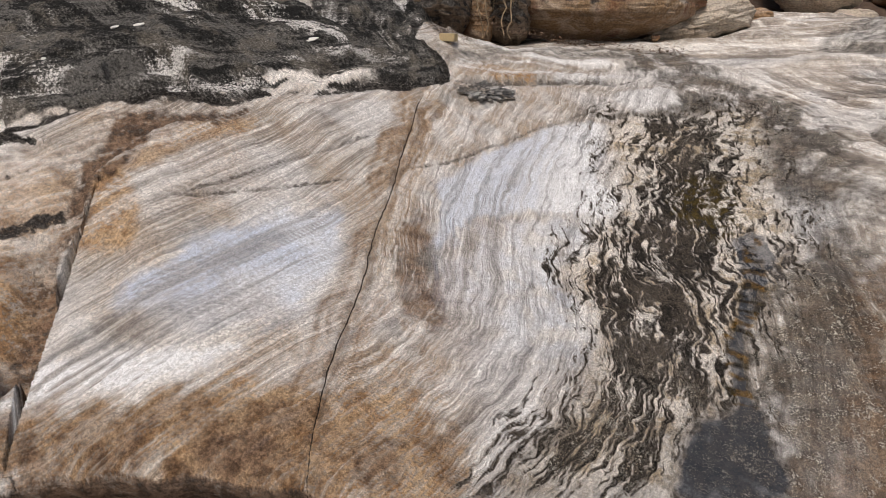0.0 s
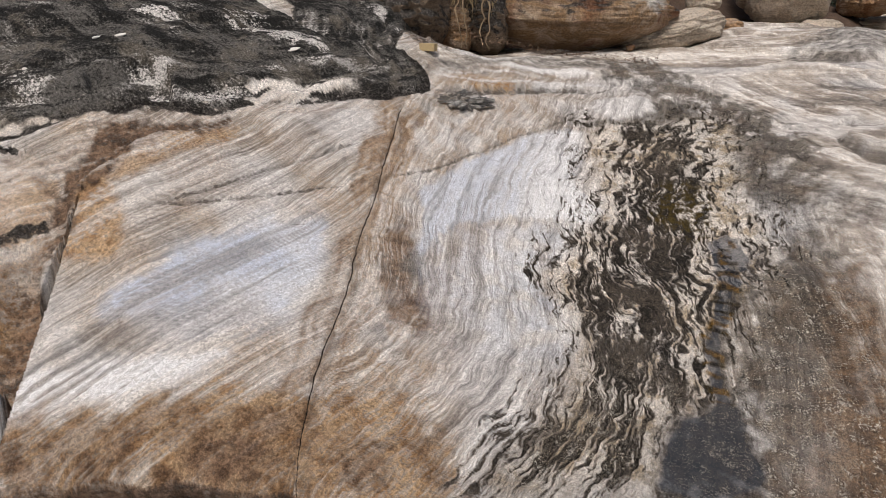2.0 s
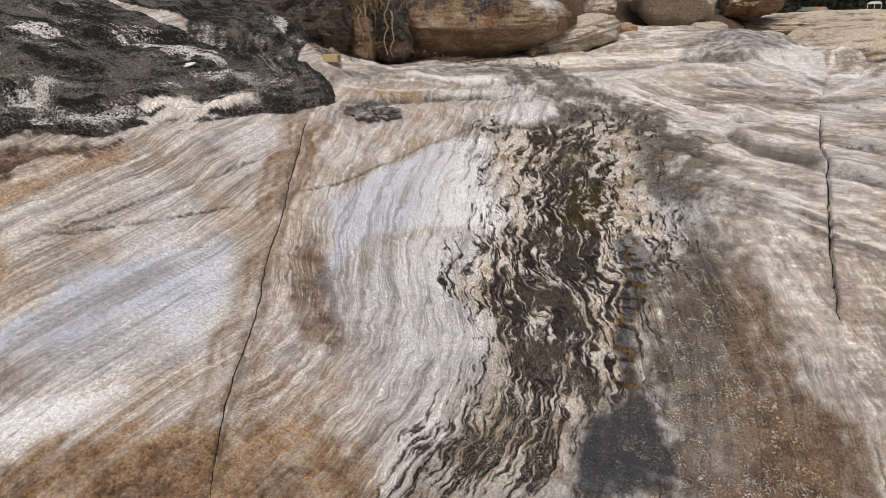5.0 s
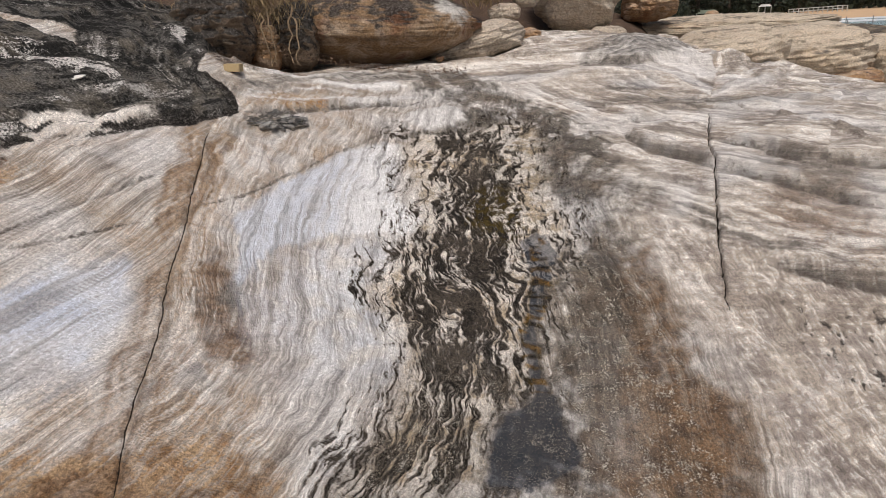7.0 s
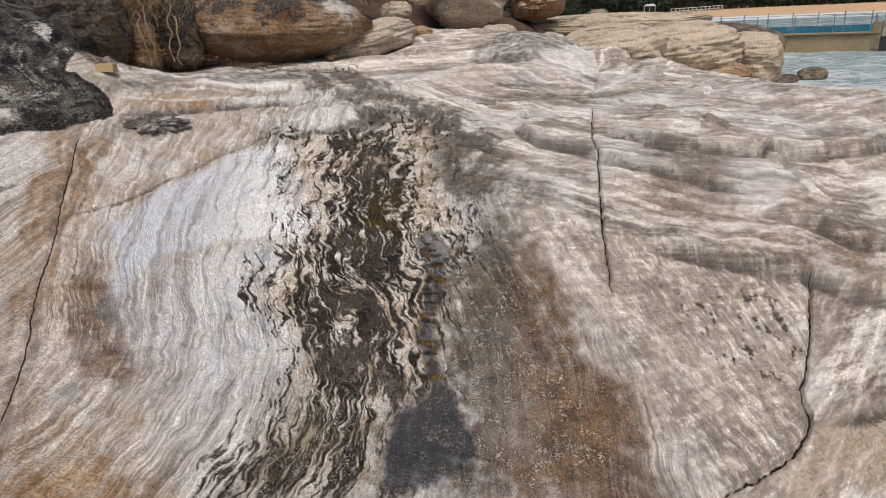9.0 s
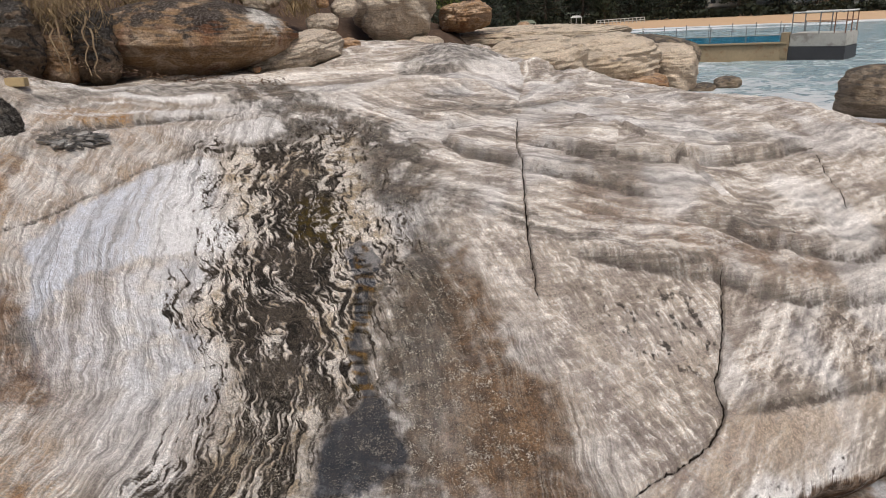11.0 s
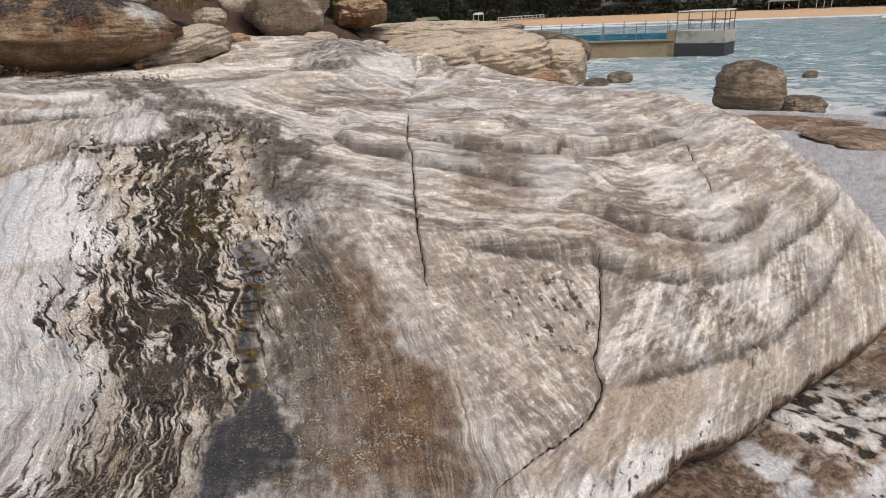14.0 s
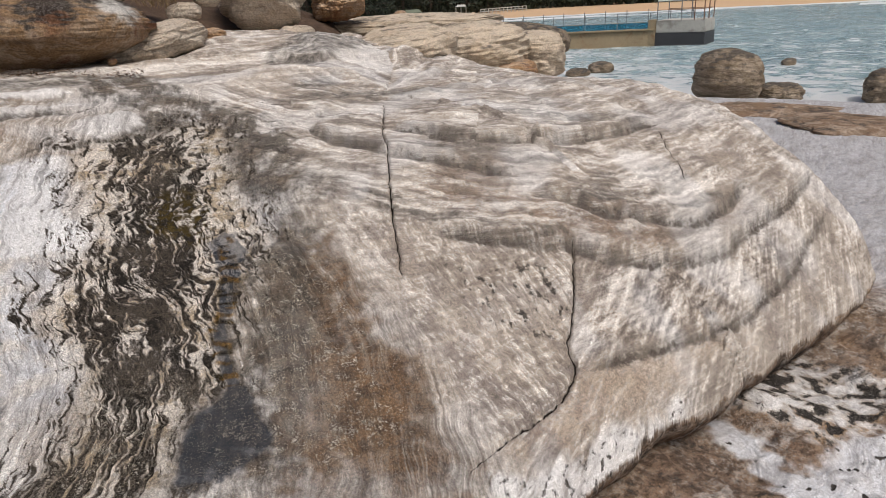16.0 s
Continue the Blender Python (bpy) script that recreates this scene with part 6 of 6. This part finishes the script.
ROOTS = plain("dry_root", (0.30, 0.22, 0.14), 0.9, spread=0.25, scale=20)
for n, (rx0, rz0, rx1, rz1) in enumerate(((-2.86, 3.42, -2.80, 2.86), (-2.50, 3.38, -2.42, 2.82), (-2.42, 3.40, -2.36, 2.80), (-2.16, 3.42, -2.19, 2.84), (-2.10, 3.3, -2.14, 2.8), (-3.38, 3.3, -3.30, 2.85))):
    rng = random.Random(40 + n)
    bm = bmesh.new()
    last = None
    for s in np.linspace(0, 1, 9):
        q = Vector((rx0 + (rx1 - rx0) * s + rng.gauss(0, 0.018), 7.52 - 0.05 * s + rng.gauss(0, 0.02), rz0 + (rz1 - rz0) * s))
        ring = [bm.verts.new(q + float(0.010 * (1.2 - s * 0.6)) * Vector((math.cos(a), math.sin(a), 0))) for a in np.linspace(0, 2 * math.pi, 7)[:-1]]
        if last:
            for k in range(6):
                bm.faces.new([last[k], last[k - 1], ring[k - 1], ring[k]])
        last = ring
    root = new("hanging_root", mesh_of("hanging_root", bm, ROOTS))
    tagged(root, "dry pale root hanging down the dark boulder", "root", "roots on the dark boulders")

rng = random.Random(5)
bm = bmesh.new()
for _ in range(1500):
    u = rng.random()
    c = Vector((-2.9 + 2.6 * u + rng.gauss(0, 0.12), 7.35 + 0.75 * u + rng.gauss(0, 0.10), 0))
    c.z = float(broad(np.array([c.x]), np.array([c.y]))[0]) + rng.uniform(-0.01, 0.05)
    s = rng.uniform(0.005, 0.016)
    a = Vector((rng.uniform(-1, 1), rng.uniform(-1, 1), rng.uniform(-0.4, 0.4))).normalized() * s * 1.6
    b = a.cross(Vector((rng.uniform(-0.5, 0.5), rng.uniform(-0.5, 0.5), 1))).normalized() * s * 0.6
    bm.faces.new([bm.verts.new(c - a), bm.verts.new(c + b), bm.verts.new(c + a), bm.verts.new(c - b)])
LITTER = foliage("dead_leaves", (0.06, 0.035, 0.022), (0.19, 0.12, 0.075))
litter = new("leaf_litter", mesh_of("leaf_litter", bm, LITTER, False))
tagged(litter, "dead brown leaves and bark at the boulders' foot", "litter", kind="stuff")


# ---------------------------------------------------------------- ocean pool
CONCRETE = plain("stained_concrete", (0.30, 0.235, 0.15), 0.9, spread=0.35, scale=0.9, bump=0.5, worn=(0.19, 0.085, 0.035), amount=0.75)
CONCRETE_PALE = plain("pale_concrete", (0.42, 0.41, 0.38), 0.9, spread=0.2, scale=1.2, bump=0.4, worn=(0.16, 0.14, 0.12), amount=0.6)
CONCRETE_WET = plain("wet_black_concrete", (0.045, 0.045, 0.05), 0.5, spread=0.3, scale=1.5, bump=0.4)
GALVANISED = plain("dull_galvanised_steel", (0.22, 0.23, 0.24), 0.5, 0.6, spread=0.2, scale=8)
RUSTED = plain("rusted_steel", (0.20, 0.11, 0.07), 0.8, 0.2, spread=0.4, scale=6)
PALE_STEEL = plain("pale_painted_rail", (0.62, 0.62, 0.60), 0.6, 0.0, spread=0.1, scale=5, worn=(0.3, 0.2, 0.12), amount=0.5)
POOL_WATER = plain("pool_water", (0.05, 0.33, 0.52), 0.1, spread=0.12, scale=1.0, bump=0.2)
pool = new("ocean_pool")
wall_a, wall_b = Vector((28.0, 36.8, 0)), Vector((15.5, 45.7, 0))
run = (wall_b - wall_a).normalized()
back = Vector((-run.y, run.x, 0)) * -1
turn_wall = math.atan2(run.y, run.x)
mid_wall = (wall_a + wall_b) / 2 + back * 0.3
part("wall", box((wall_b - wall_a).length, 0.6, 1.75, (mid_wall.x, mid_wall.y, -0.22), turn_wall, 0.04), CONCRETE, pool, "rust-stained concrete wall")
mid_cap = mid_wall - back * 0.06
part("coping", box((wall_b - wall_a).length, 0.8, 0.10, (mid_cap.x, mid_cap.y, 0.70), turn_wall, 0.03), CONCRETE, pool)
for n in range(8):
    p = wall_a + run * (0.35 + n * 2.05) + back * 0.25
    part("post", tube((p.x, p.y, 0.7), (p.x, p.y, 1.72), 0.035), GALVANISED, pool)
water_mid = (wall_a + wall_b) / 2 + back * 7.4
part("pool_water", box((wall_b - wall_a).length, 13.6, 0.2, (water_mid.x, water_mid.y, 0.44), turn_wall, 0), POOL_WATER, pool, "bright blue pool water")
far_mid = (wall_a + wall_b) / 2 + back * 14.5
part("far_wall", box((wall_b - wall_a).length + 8, 0.6, 1.7, (far_mid.x, far_mid.y, -0.3), turn_wall, 0.04), CONCRETE, pool)
for n in range(11):
    p = wall_a + run * (-3.2 + n * 1.75) + back * 14.4
    part("post", tube((p.x, p.y, 0.5), (p.x, p.y, 1.55), 0.035), GALVANISED, pool)
tagged(pool, "concrete ocean pool with rust-stained wall and steel posts", "pool")

block = new("pool_platform")
corner_a, corner_b = Vector((28.0, 36.8, 0)), Vector((29.75, 34.35, 0))
face = (corner_b - corner_a).normalized()
inward = Vector((-face.y, face.x, 0))
turn_block = math.atan2(face.y, face.x)
centre = (corner_a + corner_b) / 2 + inward * 1.25
part("base", box(3.06, 2.5, 1.75, (centre.x, centre.y, -0.395), turn_block, 0.03), CONCRETE_WET, block, "black wet foot of the block")
part("top", box(3.0, 2.44, 0.75, (centre.x, centre.y, 0.855), turn_block, 0.03), CONCRETE_PALE, block, "pale streaked concrete")
buttress = corner_a + inward * 0.2 - face * 0.25
part("buttress", box(0.42, 0.7, 1.5, (buttress.x, buttress.y, 0.55), turn_block, 0.03), CONCRETE, block)
spots = [(0.06, 0.06), (1.55, 0.06), (2.35, 0.06), (2.92, 0.06), (0.06, 2.38), (1.55, 2.38), (2.92, 2.38), (2.92, 1.2)]
for a, b in spots:
    p = corner_a + face * a + inward * b
    part("rail_post", tube((p.x, p.y, 1.2), (p.x, p.y, 2.39), 0.032), RUSTED if a > 2 else GALVANISED, block)
for z, material, thick in ((2.40, PALE_STEEL, 0.045), (1.85, RUSTED, 0.02)):
    for (a, b), (c, d) in (((0.06, 0.06), (2.92, 0.06)), ((2.92, 0.06), (2.92, 2.38)), ((0.06, 2.38), (2.92, 2.38))):
        p, q = corner_a + face * a + inward * b, corner_a + face * c + inward * d
        part("rail", tube((p.x, p.y, z), (q.x, q.y, z), thick), material, block)
tagged(block, "concrete corner block with black wet foot and steel railing", "platform")


# ---------------------------------------------------------------- trees, hedge and houses behind the beach
PINE = foliage("dark_pine_needles", (0.006, 0.011, 0.007), (0.024, 0.036, 0.018))
LEAF = foliage("dark_green_leaves", (0.010, 0.016, 0.008), (0.045, 0.060, 0.025))
BARK = plain("grey_brown_bark", (0.07, 0.055, 0.045), 0.95, spread=0.3, scale=4)
HEDGE = foliage("hedge_leaves", (0.010, 0.015, 0.009), (0.035, 0.045, 0.022))


def clump(bm, at, size, rng, leaves=7, flat=0.35):
    """A spray of small leaf blades round a place."""
    for _ in range(leaves):
        c = Vector(at) + Vector((rng.gauss(0, size * 0.5), rng.gauss(0, size * 0.5), rng.gauss(0, size * flat)))
        a = Vector((rng.uniform(-1, 1), rng.uniform(-1, 1), rng.uniform(-0.6, 0.4))).normalized() * size * rng.uniform(0.4, 0.8)
        b = a.cross(Vector((rng.uniform(-1, 1), rng.uniform(-1, 1), 1))).normalized() * size * rng.uniform(0.12, 0.25)
        bm.faces.new([bm.verts.new(c - a * 0.5), bm.verts.new(c + b), bm.verts.new(c + a * 0.5), bm.verts.new(c - b)])


def pine_tree(height, seed):
    rng = random.Random(seed)
    tree = new("pine_tree")
    trunk = bmesh.new()
    steps = [(0, 0.34), (height * 0.3, 0.26), (height * 0.65, 0.16), (height, 0.03)]
    for (z0, r0), (z1, r1) in zip(steps[:-1], steps[1:]):
        tube((0, 0, z0 - 0.1), (0, 0, z1), r0, 8, trunk, r1)
    crown = bmesh.new()
    z = height * rng.uniform(0.08, 0.16)
    while z < height:
        long = (height - z) * 0.30 + 0.5
        long = min(long, 4.2) * rng.uniform(0.8, 1.15)
        count = rng.randint(5, 7)
        first = rng.uniform(0, 6.3)
        for k in range(count):
            a = first + k * 2 * math.pi / count + rng.uniform(-0.25, 0.25)
            drop = rng.uniform(-0.12, 0.1)
            tip = Vector((math.cos(a) * long, math.sin(a) * long, z + drop * long))
            tube((0, 0, z), tip, 0.06, 4, trunk, 0.015)
            for s in np.linspace(0.25, 1.0, 6):
                clump(crown, (tip.x * s, tip.y * s, z + drop * long * s), 0.75, rng, 8, 0.28)
        z += rng.uniform(0.6, 0.95)
    part("trunk", trunk, BARK, tree, "straight grey-brown trunk", True)
    part("crown", crown, PINE, tree, "tiered dark needle sprays")
    return tagged(tree, "tall dark green pine standing behind the beach", "tree", "trees behind the beach")


def broad_tree(height, seed):
    rng = random.Random(seed)
    tree = new("broadleaf_tree")
    trunk, crown = bmesh.new(), bmesh.new()
    tube((0, 0, -0.1), (0.1, 0, height * 0.35), 0.3, 8, trunk, 0.2)
    for k in range(9):
        a, lean = rng.uniform(0, 6.3), rng.uniform(0.3, 1.0)
        tip = Vector((math.cos(a) * height * 0.36 * lean, math.sin(a) * height * 0.36 * lean, height * rng.uniform(0.5, 0.92)))
        tube((0.1, 0, height * rng.uniform(0.18, 0.34)), tip, 0.12, 5, trunk, 0.03)
        for _ in range(26):
            clump(crown, tip + Vector((rng.gauss(0, 1.0), rng.gauss(0, 1.0), rng.gauss(-0.5, 0.9))) * height * 0.09, 0.55, rng, 8, 0.4)
    for _ in range(60):
        a, r = rng.uniform(0, 6.3), rng.uniform(0.5, 1.0)
        clump(crown, (math.cos(a) * r * height * 0.36, math.sin(a) * r * height * 0.36, height * rng.uniform(0.12, 0.5)), 0.6, rng, 8, 0.4)
    part("trunk", trunk, BARK, tree, "short forked trunk", True)
    part("crown", crown, LEAF, tree, "dense dark green leaves")
    return tagged(tree, "dark green leafy tree standing behind the beach", "tree", "trees behind the beach")


def shore_back(degrees):
    """How far off the back of the beach lies in a direction, in degrees from +y towards +x."""
    return float(np.interp(degrees, [5, 12, 15.4, 18.3, 27.6, 40.4, 50.2, 75], [85, 108, 120, 134, 147, 141, 141, 150]))


def spot(degrees, beyond):
    r, a = shore_back(degrees) + beyond, radians(degrees)
    x, y = math.sin(a) * r, math.cos(a) * r
    return x, y, land_height(x, y)


rng = random.Random(3)
kinds = [pine_tree(15.0, 1), pine_tree(17.5, 2), pine_tree(12.5, 3), broad_tree(9.0, 4), broad_tree(7.0, 5)]
first = set(range(len(kinds)))
for row, (beyond, step) in enumerate(((7.0, 2.3), (18.0, 1.9), (34.0, 2.0))):
    a = 9.0 + row * 0.6
    while a < 66:
        k = rng.choice([0, 1, 2, 3, 4]) if row else rng.choice([0, 1, 2, 1, 4])
        x, y, z = spot(a, beyond + rng.uniform(-2, 5))
        where = Matrix.Translation((x, y, z)) @ Matrix.Rotation(rng.uniform(0, 6.3), 4, "Z")
        if k in first:
            kinds[k].matrix_world = where
            first.discard(k)
        else:
            copy_thing(kinds[k], where)
        a += step * rng.uniform(0.7, 1.35)

for name, low, high, beyond, count, size in (("hedge", 0.1, 2.0, 5.0, 9000, 0.45), ("far_woods", 0.0, 17.0, 52.0, 16000, 1.3)):
    rng = random.Random(len(name))
    bm = bmesh.new()
    for _ in range(count):
        a = rng.uniform(4, 70)
        x, y, z = math.sin(radians(a)), math.cos(radians(a)), 0.5
        r = shore_back(a) + beyond + rng.uniform(0, 3)
        top = low + (high - low) * (0.75 + 0.25 * math.sin(a * 1.7) * math.sin(a * 0.6))
        c = Vector((x * r, y * r, z + rng.uniform(low, top)))
        u = Vector((rng.uniform(-1, 1), rng.uniform(-1, 1), rng.uniform(-1, 1))).normalized() * size
        w = u.cross(Vector((rng.uniform(-1, 1), rng.uniform(-1, 1), rng.uniform(-1, 1)))).normalized() * size * 0.6
        bm.faces.new([bm.verts.new(c - u), bm.verts.new(c + w), bm.verts.new(c + u), bm.verts.new(c - w)])
    tagged(new(name, mesh_of(name, bm, HEDGE, False)), "dark green hedge along the back of the beach" if name == "hedge" else "dark wooded hillside behind the houses", "hedge" if name == "hedge" else "woods", kind="stuff")

GLASS_DARK = plain("dark_window_glass", (0.03, 0.035, 0.04), 0.15, spread=0.2)
WALL_WHITE = plain("white_render", (0.62, 0.60, 0.56), 0.85, spread=0.08, scale=0.6)
WALL_GREY = plain("grey_weatherboard", (0.30, 0.32, 0.34), 0.8, spread=0.1, scale=0.6)
WALL_BROWN = plain("brown_brick_wall", (0.20, 0.13, 0.09), 0.9, spread=0.15, scale=2)
ROOF_RED = plain("red_tile_roof", (0.27, 0.10, 0.07), 0.8, spread=0.2, scale=3)
ROOF_GREY = plain("grey_sheet_roof", (0.22, 0.24, 0.25), 0.5, spread=0.1)
ROOF_GREEN = plain("green_sheet_roof", (0.17, 0.20, 0.15), 0.7, spread=0.12)
TRIM_WHITE = plain("white_paint", (0.5, 0.5, 0.48), 0.6, spread=0.05)


def house(label, degrees, beyond, width, storeys, wall, roof_material, turn_by=0.0, balcony=False, arches=False):
    x, y, z = spot(degrees, beyond)
    thing = new("house")
    tall, deep = 2.9 * storeys, 8.0
    part("wall", box(width, deep, tall + 0.4, (0, 0, tall / 2 - 0.2), 0, 0.03), wall, thing)
    bm = bmesh.new()
    w, d = width / 2 + 0.5, deep / 2 + 0.5
    v = [bm.verts.new(q) for q in ((-w, -d, tall), (w, -d, tall), (w, d, tall), (-w, d, tall), (-w * 0.55, 0, tall + 2.2), (w * 0.55, 0, tall + 2.2))]
    for face_of in ((0, 1, 5, 4), (1, 2, 5), (2, 3, 4, 5), (3, 0, 4), (3, 2, 1, 0)):
        bm.faces.new([v[k] for k in face_of])
    part("roof", bm, roof_material, thing)
    count = max(2, int(width // 2.6))
    for level in range(storeys):
        for n in range(count):
            px = (n + 0.5) / count * width - width / 2
            wide, high, sill = (1.3, 1.4, 0.9) if not arches else (1.5, 2.1, 0.15)
            window = part("window", box(wide + 0.16, 0.10, high + 0.16, (px, -deep / 2 - 0.03, level * 2.9 + sill + high / 2), 0, 0.01), TRIM_WHITE, thing)
            part("pane", box(wide, 0.06, high, (px, -deep / 2 - 0.08, level * 2.9 + sill + high / 2), 0, 0.005), GLASS_DARK, window)
            if arches and level == 0:
                bm = bmesh.new()
                bmesh.ops.create_cone(bm, cap_ends=True, segments=20, radius1=wide / 2, radius2=wide / 2, depth=0.07)
                bmesh.ops.transform(bm, matrix=Matrix.Translation((px, -deep / 2 - 0.09, level * 2.9 + sill + high)) @ Matrix.Rotation(radians(90), 4, "X"), verts=bm.verts)
                part("arch", bm, GLASS_DARK, window)
    if balcony:
        part("balcony", box(width * 0.9, 1.4, 0.15, (0, -deep / 2 - 0.75, 2.85), 0, 0.01), TRIM_WHITE, thing)
        for n in range(9):
            px = (n / 8 - 0.5) * width * 0.88
            part("baluster", box(0.07, 0.07, 1.0, (px, -deep / 2 - 1.4, 3.4), 0, 0), TRIM_WHITE, thing)
        part("handrail", box(width * 0.9, 0.08, 0.08, (0, -deep / 2 - 1.4, 3.92), 0, 0), TRIM_WHITE, thing)
        for n in (-1, 0, 1):
            part("column", box(0.18, 0.18, 2.8, (n * width * 0.42, -deep / 2 - 1.3, 1.4), 0, 0.01), TRIM_WHITE, thing)
    thing.matrix_world = Matrix.Translation((x, y, z)) @ Matrix.Rotation(radians(-degrees + turn_by), 4, "Z") @ Matrix.Scale(0.68, 4)
    return tagged(thing, label, "house")


house("white two-storey house with balcony among dark pines", 32.3, 12, 9.0, 2, WALL_WHITE, ROOF_GREY, 5, balcony=True)
house("grey weatherboard house with balcony among pines", 36.0, 13, 10.0, 2, WALL_GREY, ROOF_GREY, -5, balcony=True)
house("pale grey house half hidden by dark pines", 38.0, 15, 9.0, 2, WALL_GREY, ROOF_GREY, 0, balcony=True)
house("brick house with red tiled roof behind pines", 39.9, 16, 8.0, 2, WALL_BROWN, ROOF_RED, 8)
house("white house with arched ground floor openings", 41.9, 10, 7.5, 1, WALL_WHITE, ROOF_RED, 0, arches=True)
house("low brown house with grey gabled roof", 45.9, 10, 6.0, 1, WALL_BROWN, ROOF_GREY, 10)
house("large two-storey grey house with balcony", 49.2, 14, 13.0, 2, WALL_GREY, ROOF_GREY, 4, balcony=True)
house("white house half hidden by dark trees", 21.5, 22, 8.0, 1, WALL_WHITE, ROOF_GREEN, 0)


def shelter(label, degrees, beyond, width, deep, tall, roof_material):
    x, y, z = spot(degrees, beyond)
    thing = new("beach_shelter")
    for a in (-1, 0, 1):
        for b in (-1, 1):
            part("post", box(0.14, 0.14, tall + 0.2, (a * width * 0.44, b * deep * 0.42, tall / 2 - 0.1), 0, 0.01), TRIM_WHITE, thing)
    bm = bmesh.new()
    w, d = width / 2, deep / 2
    v = [bm.verts.new(q) for q in ((-w, -d, tall), (w, -d, tall), (w, d, tall), (-w, d, tall), (-w * 0.6, 0, tall + deep * 0.22), (w * 0.6, 0, tall + deep * 0.22))]
    for face_of in ((0, 1, 5, 4), (1, 2, 5), (2, 3, 4, 5), (3, 0, 4), (3, 2, 1, 0)):
        bm.faces.new([v[k] for k in face_of])
    part("roof", bm, roof_material, thing)
    part("bench", box(width * 0.6, 0.5, 0.08, (0, 0, 0.45), 0, 0.01), WALL_BROWN, thing)
    part("bench_foot", box(width * 0.5, 0.3, 0.45, (0, 0, 0.2), 0, 0.01), WALL_BROWN, thing)
    thing.matrix_world = Matrix.Translation((x, y, z)) @ Matrix.Rotation(radians(-degrees), 4, "Z") @ Matrix.Scale(0.75, 4)
    return tagged(thing, label, "shelter")


shelter("open picnic shelter with green roof under trees", 17.4, 3.0, 5.2, 3.5, 1.9, ROOF_GREEN)
shelter("small white-roofed beach shelter on posts", 21.4, 0.5, 3.0, 2.4, 2.3, TRIM_WHITE)
shelter("long green-roofed beach pavilion on posts", 44.4, 3.0, 7.5, 5.0, 2.0, ROOF_GREEN)
shelter("small green and white beach kiosk", 47.0, 3.0, 3.6, 3.0, 2.0, ROOF_GREEN)

fence = new("white_fence")
fa, fb = Vector(spot(23.0, -1.0)), Vector(spot(26.7, -1.5))
for n in range(13):
    p = fa.lerp(fb, n / 12)
    part("post", box(0.12, 0.12, 1.1, (p.x, p.y, p.z + 0.45), 0, 0), TRIM_WHITE, fence)
for h in (0.5, 0.95):
    part("rail", tube(fa + Vector((0, 0, h)), fb + Vector((0, 0, h)), 0.06, 6), TRIM_WHITE, fence)
tagged(fence, "white post and rail fence at the back of the beach", "fence")
